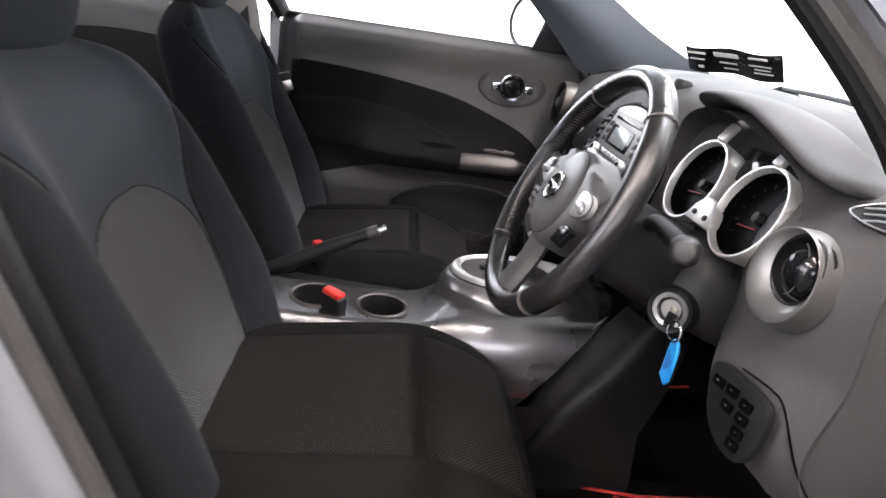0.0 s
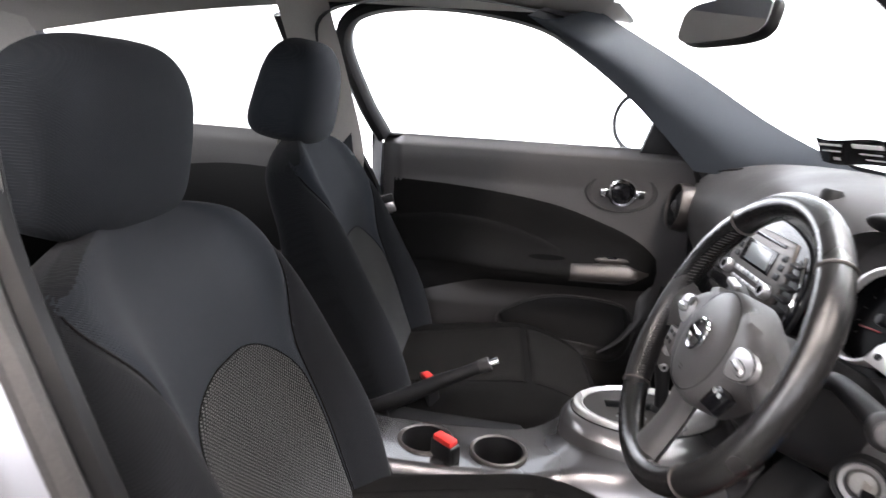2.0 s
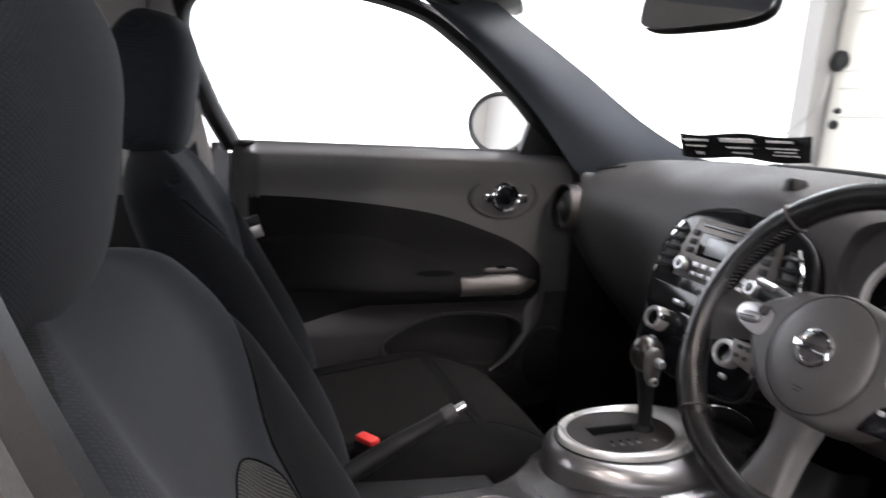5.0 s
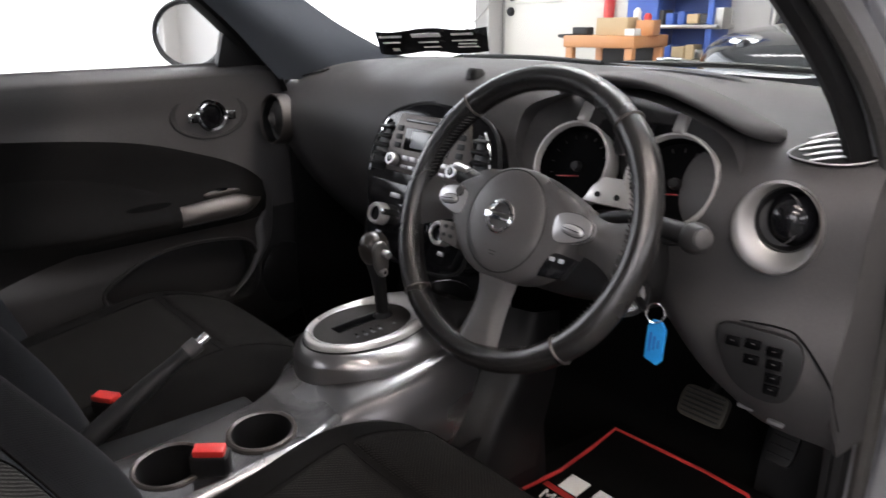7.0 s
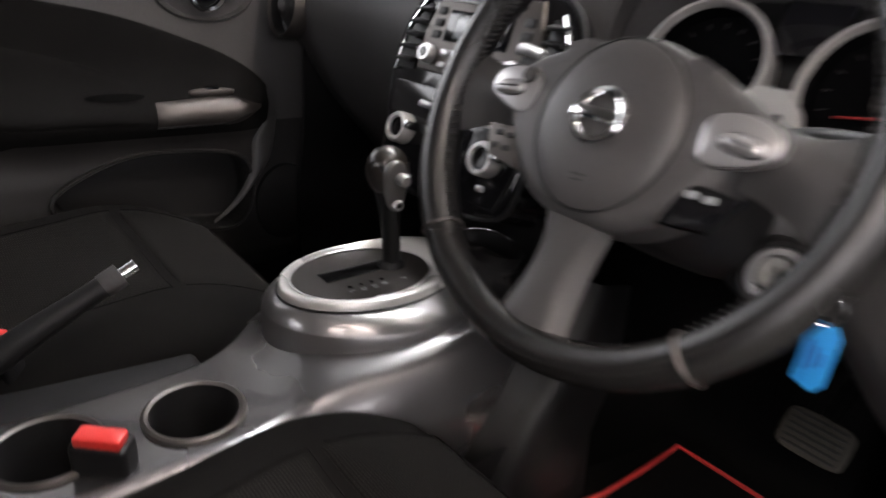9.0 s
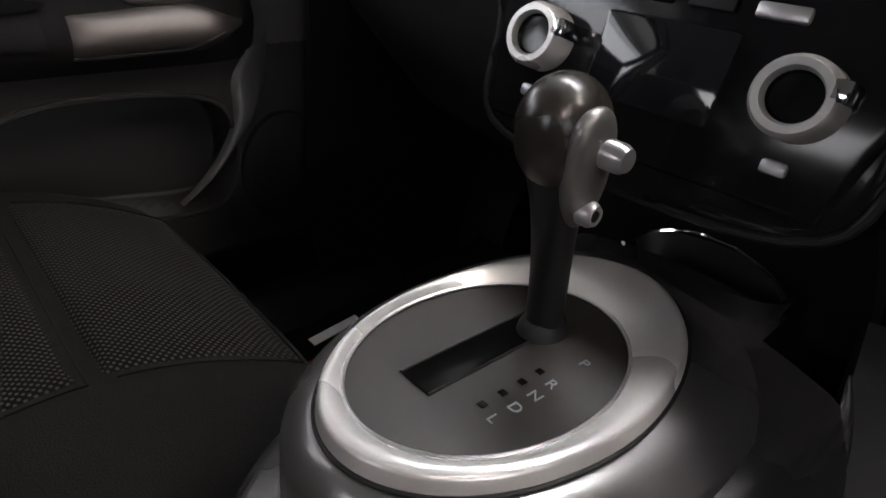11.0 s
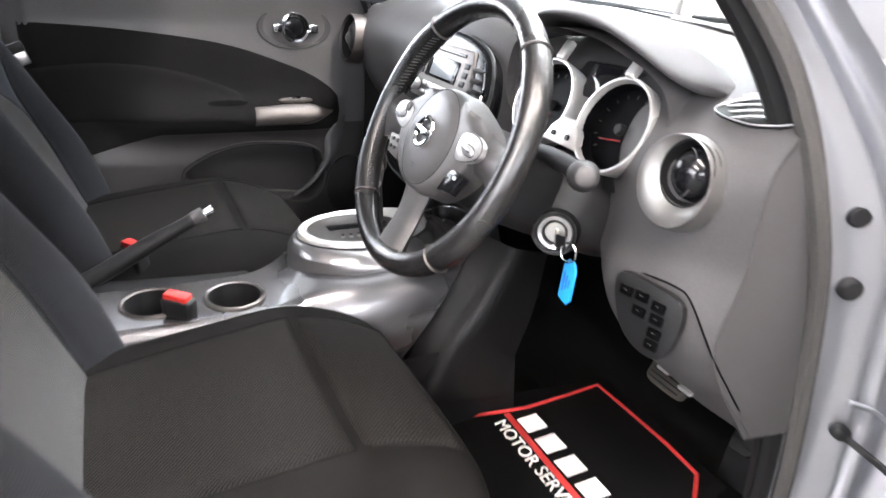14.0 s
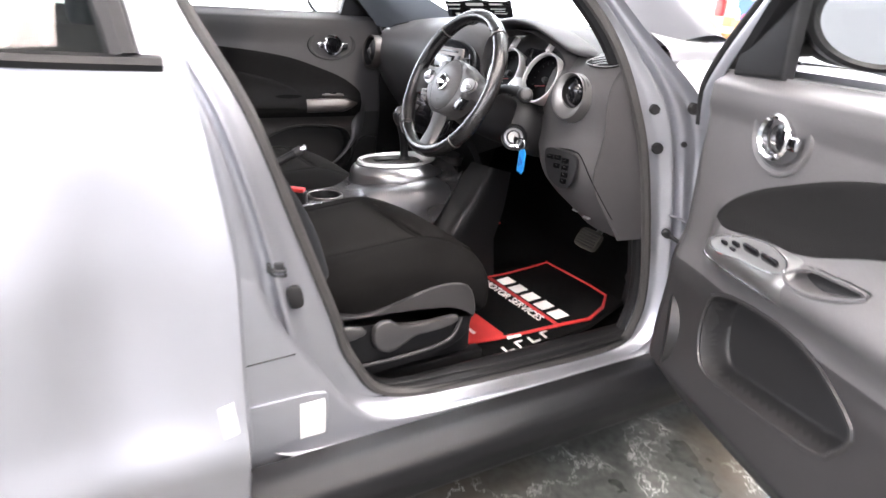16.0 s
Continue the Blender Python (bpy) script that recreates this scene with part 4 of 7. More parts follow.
def round_vent(c, name, rx, ry, turn, label):
    m = pose(*c) @ pose(0, 0, 0, 90, 0, 0) @ pose(0, 0, 0, -8, turn, 0)
    ring = part(name, lathe([(1.08, -0.03), (1.06, 0.0), (1.03, 0.005), (0.99, 0.005), (0.96, 0.0), (0.94, -0.012)], 48, m, sx=rx, sy=ry), M_TRIM, dash, label)
    part("vent_cup", lathe([(0.92, 0.0), (0.88, -0.02), (0.6, -0.03), (0, -0.03)], 40, m, sx=rx, sy=ry), M_BLACK, ring, "black vent cup")
    part("vent_flap", lathe([(0, 0.006), (0.5, 0.002), (0.74, -0.008), (0.78, -0.018)], 40, m @ pose(0, 0, -0.004, 8, -12), sx=rx, sy=ry), M_BLACK, ring, "round black vent flap")
    part("vent_centre", lathe([(0, 0.012), (0.16, 0.009), (0.28, 0.004), (0.3, -0.004)], 24, m @ pose(0, 0, -0.001, 8, -12), sx=rx, sy=ry), M_DASH, ring)
    return ring


VM = pose(0.605, 0.201, 0.948) @ pose(0, 0, 0, 90) @ pose(0, 0, 0, -8, 8)


def vent_band(u, v):
    """A silver band whose black opening sits off its middle."""
    a = 2 * math.pi * u
    f = min(1, v * 1.25)
    rx, ry = 0.0505 + (0.0335 - 0.0505) * f, 0.0575 + (0.0372 - 0.0575) * f
    z = -0.03 * (1 - min(1, v * 6)) + 0.008 * math.sin(math.pi * min(1, 0.25 + 0.75 * f)) if v < 0.8 else -0.05 * (v - 0.8)
    return VM @ Vector((0.0135 * f + rx * math.cos(a), 0.0155 * f + ry * math.sin(a), z))


drv = part("driver_vent", surf(vent_band, 56, 22, True), M_POD, dash, "satin silver teardrop vent surround", 60)
VC = VM @ pose(0.0135, 0.0155, 0)
part("vent_cup", lathe([(1.02, 0.0), (0.97, -0.016), (0.6, -0.03), (0, -0.03)], 40, VC, sx=0.0328, sy=0.0372), M_BLACK, drv, "black vent cup")
part("vent_flap", lathe([(0, 0.016), (0.3, 0.0145), (0.55, 0.009), (0.74, 0.001), (0.86, -0.010)], 44, VC @ pose(0.001, -0.001, -0.004, 6, -8), sx=0.0328, sy=0.0372), M_PIANO, drv, "round black vent ball")
# Paler arc drawn on the ball as its crescent highlight.
part("flap_glint", tube([VC @ Vector((0.0328 * 0.62 * math.cos(a) - 0.006, 0.0372 * 0.80 * math.sin(a), 0.0085 - 0.006 * abs(math.sin(a)))) for a in [radians(-75 + 150 * i / 20) for i in range(21)]], 0.0008, 6), M_DASH, drv, "thin painted glint on the vent ball")
part("vent_rim", tube([VC @ Vector((0.0332 * math.cos(a), 0.0376 * math.sin(a), 0.001)) for a in [2 * math.pi * i / 48 for i in range(48)]], 0.0010, 6, True), M_BLACK, drv, "dark inner rim")
round_vent((-0.594, 0.228, 0.957), "passenger_vent", 0.050, 0.058, 4, "satin silver ringed vent by the passenger door")

# demister outlet with slats at the driver end
DEM = frame_of((0.588, 0.262, 1.024), (1, 0.35, 0.12), (-0.3, 0.7, 0.55)) @ Matrix.Diagonal((0.95, 1.0, 1, 1))
dem = part("demister", plate([(p.x, p.y) for p in spline([(0.0, 0, 0), (0.05, 0.028, 0), (0.1, 0.03, 0), (0.1, -0.01, 0), (0.05, -0.02, 0)], 30, True)], 0.004, 0.0, DEM), M_BLACK, dash, "black demister outlet")
for k in range(5):
    part("slat", tube(spline([DEM @ Vector((0.012 + 0.006 * abs(k - 2), -0.012 + 0.009 * k, 0.004)), DEM @ Vector((0.05, -0.010 + 0.0095 * k, 0.007)), DEM @ Vector((0.098, -0.006 + 0.008 * k, 0.004))], 12), 0.0012, 6), M_SATIN, dem, "thin bright slat")
part("demister_rim", tube([DEM @ Vector((p.x, p.y, 0.0045)) for p in spline([(0.0, 0, 0), (0.05, 0.028, 0), (0.1, 0.03, 0), (0.1, -0.01, 0), (0.05, -0.02, 0)], 30, True)], 0.0011, 6, True), M_SATIN, dem, "thin bright rim")
for k in range(5):
    part("grille_bar", rbox(0.006, 0.02, 0.004, 0.001, m=pose(-0.60 + 0.016 * k, 0.335 + 0.004 * k, 1.057 + 0.003 * k, 20, 0, -20)), M_BLACK, dash)

# instrument cluster
GT = radians(22)
CL = frame_of((0.376, 0.236, 0.975), (1, 0, 0), (0, math.sin(GT), math.cos(GT)))
clu = part("cluster_housing", plate(oval(0.168, 0.085, 48, 3), 0.03, 0.004, CL @ pose(0, 0.0, -0.066)), M_BLACK, dash, "black instrument cluster")
for sx in (-1, 1):
    mm = CL @ pose(sx * 0.080, 0, 0) @ Matrix.Diagonal((0.94, 0.94, 1, 1))
    g = part("gauge_ring", lathe([(0.066, -0.03), (0.0695, -0.004), (0.0705, 0.004), (0.0690, 0.008), (0.0660, 0.008), (0.0642, 0.003), (0.0636, -0.003)], 56, mm), M_RING, clu, "satin silver gauge ring")
    part("gauge_face", lathe([(0, -0.018), (0.060, -0.018), (0.0625, -0.012), (0.0637, -0.002)], 48, mm), M_DIAL, clu, "dark dial face")
    part("needle", rbox(0.042, 0.0022, 0.002, 0.0006, m=mm @ pose(-0.012, -0.018, -0.013, 0, 0, 8)), M_NEEDLE, clu, "red needle")
    part("dial_cap", lathe([(0, -0.006), (0.007, -0.007), (0.009, -0.016)], 20, mm), M_BLACK, clu)
    for k in range(13):
        a = radians(220 - 260 * k / 12)
        part("dial_mark", rbox(0.006, 0.0015, 0.001, 0.0, m=mm @ pose(0.05 * math.cos(a), 0.05 * math.sin(a), -0.0165, 0, 0, math.degrees(a))), M_COVER, clu)
    part("gauge_strut", rbox(0.018, 0.034, 0.012, 0.004, 3, m=mm @ pose(sx * -0.004, 0.084, 0.006, -12)), M_RING, clu, "satin silver strut")
part("gauge_bridge", plate([(-0.040, -0.050), (0.040, -0.050), (0.030, -0.026), (0.014, -0.010), (-0.014, -0.010), (-0.030, -0.026)], 0.014, 0.004, CL @ pose(0, 0, -0.004)), M_RING, clu, "satin silver bridge")
for sx in (-1, 1):
    part("screw", lathe([(0, 0.002), (0.004, 0.002), (0.0045, -0.004)], 12, CL @ pose(sx * 0.016, -0.037, 0.011)), M_BLACK, clu)
part("middle_screen", rbox(0.06, 0.05, 0.004, 0.004, m=CL @ pose(0, 0.052, -0.016)), M_DARKGLOSS, clu, "dark trip display")
# hood over the gauges
HOOD = spline([(0.262, 0.272, 1.072), (0.285, 0.268, 1.086), (0.32, 0.264, 1.097), (0.38, 0.262, 1.101), (0.44, 0.266, 1.094), (0.495, 0.275, 1.074), (0.54, 0.288, 1.051), (0.572, 0.30, 1.038)], 40)


def hood_fn(u, v):
    c = HOOD[min(39, int(u * 39 + 0.5))]
    s = math.sqrt(max(0.0, 1 - (2 * u - 1) ** 8)) if u > 0.5 else math.sqrt(max(0.0, 1 - (1 - 2 * u) ** 3))
    a = 2 * math.pi * v
    wide = 0.078 - 0.02 * u
    fat = 0.010 + 0.003 * u
    y = math.copysign(abs(math.cos(a)) ** 0.8, math.cos(a)) * wide * s
    z = math.sin(a) * fat * s - 0.10 * y - 0.02 * max(0, y) / 0.078 * 0.3
    return (c.x, c.y + y, c.z + z)


part("cluster_hood", surf(hood_fn, 40, 28, False, True), M_DASH, dash, "curved charcoal hood over the gauges", 80)
part("cluster_sleeve", loft([
    [(0.20, 0.23, 1.04), (0.28, 0.215, 1.078), (0.36, 0.21, 1.086), (0.45, 0.215, 1.075), (0.53, 0.24, 1.03), (0.53, 0.235, 0.95), (0.364, 0.24, 0.905), (0.20, 0.235, 0.95)],
    [(0.20, 0.30, 1.04), (0.28, 0.30, 1.078), (0.36, 0.30, 1.086), (0.45, 0.30, 1.075), (0.53, 0.30, 1.03), (0.53, 0.28, 0.95), (0.364, 0.27, 0.905), (0.20, 0.28, 0.95)]], 60, True), M_DASH, dash, "charcoal inner sleeve")

# knee panel, switch panel, end cap
part("end_cap", loft([[(0.688, 0.308, 1.045), (0.688, 0.25, 0.98), (0.688, 0.25, 0.87), (0.688, 0.242, 0.75), (0.688, 0.35, 0.60)], [(0.697, 0.33, 1.0), (0.70, 0.33, 0.93), (0.70, 0.36, 0.85), (0.70, 0.40, 0.72), (0.70, 0.42, 0.60)]], 20, t=0.006), M_DASH, dash, "charcoal end panel", 60)
SW = frame_of((0.612, 0.199, 0.787), (1, 0.2, 0), (0, 0.10, 1)) @ Matrix.Diagonal((0.9, 0.72, 1, 1))
sw = part("switch_panel", plate([(p.x, p.y) for p in spline([(-0.052, 0.045, 0), (0.0, 0.052, 0), (0.05, 0.04, 0), (0.055, -0.02, 0), (0.04, -0.065, 0), (0.0, -0.065, 0), (-0.035, -0.03, 0)], 36, True)], 0.010, 0.001, SW), M_BLACK, dash, "dark switch panel")
for k, (u, v) in enumerate(((-0.03, 0.025), (-0.005, 0.027), (0.022, 0.022), (0.024, 0.0), (0.026, -0.024), (0.026, -0.045), (-0.004, 0.0))):
    part("switch", rbox(0.02, 0.017, 0.005, 0.002, m=SW @ pose(u, v, 0.0125)), M_DIAL, sw)
    part("switch_mark", rbox(0.0045, 0.0011, 0.0006, 0.0, m=SW @ pose(u, v + 0.002, 0.0151)), M_POD, sw)
for x, y, z in ((0.576, 0.300, 0.653), (0.618, 0.300, 0.646)):
    part("lever_tab", rbox(0.022, 0.008, 0.005, 0.001, m=pose(x, y, z)), M_SATIN, dash, "small bright tab")
part("panel_gap", tube(spline([(0.575, 0.209, 0.822), (0.601, 0.209, 0.826), (0.629, 0.218, 0.825), (0.649, 0.224, 0.816), (0.686, 0.233, 0.766), (0.6885, 0.276, 0.71), (0.69, 0.316, 0.661)], 40), 0.0014, 6), M_DIAL, dash, "dark panel gap")

# steering column
col = thing("steering_column", "black plastic steering column shroud with stalks", "steering column")
axis = Vector((0, math.cos(radians(24)), -math.sin(radians(24))))
c0 = Vector((0.362, 0.06, 0.935))
part("shroud", pillow(0.066, 0.062, 0.13, 3, 28, 18, m=frame_of(c0 + axis * 0.10 + Vector((0, 0, -0.02)), (1, 0, 0), (0, math.sin(radians(24)), math.cos(radians(24))))), M_BLACK, col, "black column shroud")
part("shroud_lower", pillow(0.075, 0.07, 0.10, 2.6, 28, 18, m=frame_of((0.385, 0.265, 0.838), (1, 0, 0), (0, math.sin(radians(24)), math.cos(radians(24))))), M_COVER, col, "charcoal lower shroud")
ign = part("ignition_lock", lathe([(0.026, -0.02), (0.026, 0.001), (0.024, 0.004), (0.0185, 0.003), (0.0175, -0.003), (0.0175, -0.01)], 32, frame_of((0.440, 0.178, 0.824), (0.70, 0.70, 0), (0.0, 0.1, 1))), M_SATIN, col, "round steel ignition lock")
LOCK = frame_of((0.440, 0.178, 0.824), (0.70, 0.70, 0), (0, 0.1, 1))
part("lock_barrel", lathe([(0, -0.001), (0.014, -0.001), (0.0165, -0.004), (0.0165, -0.012)], 28, LOCK), M_STEEL, ign, "steel lock barrel")
part("lock_bezel", lathe([(0.036, -0.06), (0.034, 0.0), (0.031, 0.005), (0.026, 0.004)], 32, frame_of((0.440, 0.178, 0.824), (0.70, 0.70, 0), (0, 0.1, 1))), M_BLACK, col)
st = part("indicator_stalk", tube(spline([(0.42, 0.125, 0.935), (0.46, 0.116, 0.950), (0.51, 0.112, 0.953), (0.55, 0.112, 0.950)], 14), [0.009 + 0.0003 * i for i in range(14)], 14), M_BLACK, col, "black indicator stalk")
part("stalk_end", pillow(0.018, 0.018, 0.018, 2.2, 28, 20, m=pose(0.556, 0.113, 0.948)), M_COVER, st, "dark round stalk end")
part("stalk_cap", lathe([(0, 0.0195), (0.009, 0.019), (0.0118, 0.0165), (0.0122, 0.010)], 28, frame_of((0.556, 0.113, 0.949), (0.5, 0.866, 0), (-0.15, 0.09, 0.98))), M_DASH, st, "grey stalk end cap")
ws2 = part("wiper_stalk", tube(spline([(0.31, 0.11, 0.935), (0.25, 0.10, 0.955), (0.195, 0.105, 0.965)], 10), [0.010 + 0.0005 * i for i in range(10)], 12), M_BLACK, col, "black wiper stalk")
part("stalk_switch", rbox(0.03, 0.012, 0.01, 0.003, m=pose(0.2, 0.098, 0.976, 0, 10)), M_SATIN, ws2)

key = thing("car_key", "black ignition key with steel ring and blue fob tag", "key")
part("key_blade", rbox(0.003, 0.03, 0.008, 0.001, m=frame_of((0.449, 0.176, 0.823), (0.5, 0, 0.9), (0.75, -0.45, -0.05))), M_STEEL, key)
part("key_head", rbox(0.005, 0.026, 0.014, 0.002, m=frame_of((0.470, 0.166, 0.822), (0.5, 0, 0.9), (0.8, -0.4, -0.05))), M_BLACK, key, "black key head")
RING = Vector((0.493, 0.163, 0.818))
part("key_ring", tube([RING + Vector((0.011 * math.cos(a), 0.004 * math.cos(a), 0.014 * math.sin(a))) for a in [2 * math.pi * i / 24 for i in range(24)]], 0.0014, 6, True), M_CHROME, key, "bright split ring")
TAG = frame_of((0.494, 0.172, 0.795), (0.98, -0.04, 0), (-0.08, 0.05, 1))
part("fob_tag", plate([(-0.013, 0), (-0.006, 0.010), (0.006, 0.010), (0.013, 0), (0.013, -0.044), (0.006, -0.053), (-0.013, -0.048)], 0.004, 0.001, TAG), M_BLUETAG, key, "bright blue plastic tag")
for k in range(3):
    part("tag_mark", rbox(0.0025, 0.028 - 0.008 * k, 0.0006, 0.0, m=TAG @ pose(-0.006 + 0.006 * k, -0.022, 0.0044)), M_BLUE, key)

# ---- steering wheel ----
SWM = frame_of((0.361, 0.0265, 0.951), (1, 0, 0), (0, math.sin(radians(24.2)), math.cos(radians(24.2))))
wheel = thing("steering_wheel", "black leather three-spoke steering wheel with silver buttons", "steering wheel", m=SWM)


def wp(x, y, z=0.0):
    return SWM @ Vector((x, y, z))


R0 = 0.178
rim = bmesh.new()
nr = 96


def rimf(u, v):
    a, b = 2 * math.pi * u, 2 * math.pi * v
    grip = 1 + 0.10 * (math.exp(-((abs(math.sin(a)) - 0.55) / 0.25) ** 2))
    r = R0 + 0.0155 * grip * math.cos(b)
    return SWM @ Vector((r * math.cos(a), r * math.sin(a), 0.0175 * grip * math.sin(b)))


part("rim", surf(rimf, nr, 18, True, True), M_LEATHER, wheel, "black leather rim")
for deg in (48, 132, 227, 313):
    a = radians(deg)
    part("rim_seam", tube([SWM @ Vector(((R0 + 0.0172 * math.cos(b)) * math.cos(a), (R0 + 0.0172 * math.cos(b)) * math.sin(a), 0.0192 * math.sin(b))) for b in [2 * math.pi * i / 16 for i in range(16)]], 0.0016, 6, True), M_TRIM, wheel, "pale stitched seam")
for lo, hi in ((132, 227), (313, 408)):
    st_bm = bmesh.new()
    n = 46
    for k in range(n):
        a = radians(lo + 3 + (hi - lo - 6) * k / (n - 1))
        rr = R0 - 0.0165
        p = Vector((rr * math.cos(a), rr * math.sin(a), 0.003))
        tube([SWM @ (p + Vector((-0.002 * math.sin(a), 0.002 * math.cos(a), 0.007))), SWM @ (p + Vector((0.002 * math.sin(a), -0.002 * math.cos(a), -0.003)))], 0.0007, 5, bm=st_bm)
    part("stitching", st_bm, M_DASH, wheel, "row of grey stitches")
# hub
hub = [(p.x, p.y) for p in spline([(-0.10, 0.028, 0), (-0.055, 0.052, 0), (0, 0.066, 0), (0.055, 0.052, 0), (0.10, 0.028, 0), (0.098, -0.012, 0), (0.07, -0.052, 0), (0.03, -0.075, 0), (-0.03, -0.075, 0), (-0.07, -0.052, 0), (-0.098, -0.012, 0)], 66, True)]
part("hub", plate(hub, 0.0455, 0.015, SWM @ pose(0, -0.004, -0.034), seg=5), M_HUB, wheel, "grey airbag hub")
part("airbag_pad", lathe([(0, 0.0195), (0.03, 0.0188), (0.048, 0.0168), (0.057, 0.0142), (0.0600, 0.0122), (0.0610, 0.008)], 56, SWM @ pose(0, -0.008, 0), sx=0.97, sy=1.06), M_HUB, wheel, "round grey airbag cover")
part("pad_groove", tube([wp(0.97 * 0.0612 * math.cos(a), -0.008 + 1.06 * 0.0612 * math.sin(a), 0.0112) for a in [2 * math.pi * i / 64 for i in range(64)]], 0.0011, 6, True), M_BLACK, wheel, "dark groove round the cover")
for k in range(3):
    part("pad_mark", rbox(0.016 - 0.004 * k, 0.0012, 0.0006, 0.0, m=SWM @ pose(0, -0.044 - 0.004 * k, 0.0178, 10)), M_BLACK, wheel)
part("emblem_ring", tube([wp(0.0185 * math.cos(a), -0.005 + 0.0185 * math.sin(a), 0.0225) for a in [2 * math.pi * i / 36 for i in range(36)]], 0.0032, 8, True), M_CHROME, wheel, "chrome emblem ring")
part("emblem_bar", rbox(0.046, 0.009, 0.004, 0.001, m=SWM @ pose(0, -0.005, 0.0235)), M_CHROME, wheel, "plain chrome emblem bar")
for sx in (-1, 1):
    part("spoke", loft([[wp(sx * 0.085, 0.034, -0.012), wp(sx * 0.125, 0.022, -0.014), wp(sx * 0.172, 0.03, -0.002)], [wp(sx * 0.085, 0.01, 0.004), wp(sx * 0.125, 0.0, 0.002), wp(sx * 0.170, 0.0, 0.006)], [wp(sx * 0.085, -0.02, -0.012), wp(sx * 0.125, -0.028, -0.014), wp(sx * 0.168, -0.05, -0.002)]], 16, t=0.014), M_HUB, wheel, "grey side spoke")
    pod = part("button_pod", plate([(sx * p.x, p.y) for p in spline([(0.072, 0.014, 0), (0.096, 0.021, 0), (0.119, 0.014, 0), (0.121, -0.002, 0), (0.10, -0.013, 0), (0.076, -0.014, 0)], 30, True)], 0.010, 0.003, SWM @ pose(0, 0, 0.003)), M_SATIN, wheel, "satin silver button pod")
    part("pod_outline", tube([wp(sx * p.x, p.y, 0.0105) for p in spline([(0.072, 0.014, 0), (0.096, 0.021, 0), (0.119, 0.014, 0), (0.121, -0.002, 0), (0.10, -0.013, 0), (0.076, -0.014, 0)], 36, True)], 0.0012, 6, True), M_HUB, pod, "dark edge line")
    part("button_gap", pillow(0.0165, 0.0075, 0.003, 2.4, 28, 10, m=SWM @ pose(sx * 0.100, 0.001, 0.0120, 0, 0, sx * -6)), M_HUB, pod, "dark gap round the button")
    part("button", pillow(0.0145, 0.0058, 0.0055, 2.6, 28, 12, m=SWM @ pose(sx * 0.100, 0.001, 0.0130, 0, 0, sx * -6)), M_SATIN, pod, "satin rocker button")
    part("button_groove", rbox(0.022, 0.0012, 0.002, 0.0004, 1, m=SWM @ pose(sx * 0.100, 0.001, 0.0184, 0, 0, sx * -6)), M_BLACK, pod)
    if sx < 0:
        part("button", lathe([(0, 0.0115), (0.006, 0.011), (0.0075, 0.006)], 20, SWM @ pose(-0.085, 0.014, 0.005)), M_DASH, pod)
    tri = part("lower_switch", plate([(sx * 0.074, -0.027), (sx * 0.112, -0.03), (sx * 0.10, -0.056), (sx * 0.066, -0.06)], 0.010, 0.003, SWM @ pose(0, 0, 0.0)), M_PIANO if sx > 0 else M_TRIM, wheel, "gloss black lower switch" if sx > 0 else "satin lower switch pod")
    for k in range(2 if sx > 0 else 4):
        part("switch_mark", rbox(0.007, 0.005, 0.002, 0.0006, 1, m=SWM @ pose(sx * (0.082 + 0.013 * (k % 2)), -0.036 - 0.011 * (k // 2), 0.0106)), M_LCD if sx > 0 else M_BLACK, tri)
part("lower_spoke", loft([[wp(-0.036, -0.06, -0.006), wp(-0.027, -0.11, -0.012), wp(-0.034, -0.168, -0.004)], [wp(-0.02, -0.06, 0.006), wp(-0.014, -0.11, 0.001), wp(-0.018, -0.17, 0.006)], [wp(0.02, -0.06, 0.006), wp(0.014, -0.11, 0.001), wp(0.018, -0.17, 0.006)], [wp(0.036, -0.06, -0.006), wp(0.027, -0.11, -0.012), wp(0.034, -0.168, -0.004)]], 18, t=0.012), M_HUB, wheel, "satin grey lower spoke")

# ---- centre console ----
con = thing("centre_console", "gunmetal gloss centre console with gear selector and cup holders", "console")


CUPS = ((0.082, -0.205, 0.046), (0.066, -0.335, 0.046))


def console_top(u, v):
    """u runs from the stack to the rear, v across from the passenger to the driver."""
    keys = spline([(0.24, 0.664, 0.145), (0.14, 0.650, 0.142), (0.04, 0.636, 0.138), (-0.06, 0.622, 0.122), (-0.13, 0.605, 0.094), (-0.21, 0.605, 0.082), (-0.34, 0.606, 0.08), (-0.46, 0.612, 0.08)], 90)
    q = keys[min(89, int(u * 89 + 0.5))]
    y, z, w = q.x, q.y, q.z
    mid = 0.028 + 0.044 * step(-y, 0.05, 0.2)
    a = (v * 2 - 1) * 1.25
    if abs(a) <= 0.8:
        dz = 0.012 * (1 - (a / 0.8) ** 2) * step(y, -0.14, -0.04)
        px = a / 0.8 * 0.84 * w
        pz = z + dz
    else:
        f = (abs(a) - 0.8) / 0.45
        px = math.copysign(0.84 * w + (0.2 * w + 0.02) * math.sin(min(1, f * 1.3) * math.pi / 2), a)
        pz = z - 0.19 * f ** 1.6
    if px < 0:
        px *= 1 - 0.15 * step(y, -0.2, -0.05)
    return (mid + px, y, pz)


def bump(t, c, w):
    return math.exp(-((t - c) / w) ** 2)


def step(t, a, b):
    f = min(1, max(0, (t - a) / (b - a)))
    return f * f * (3 - 2 * f)


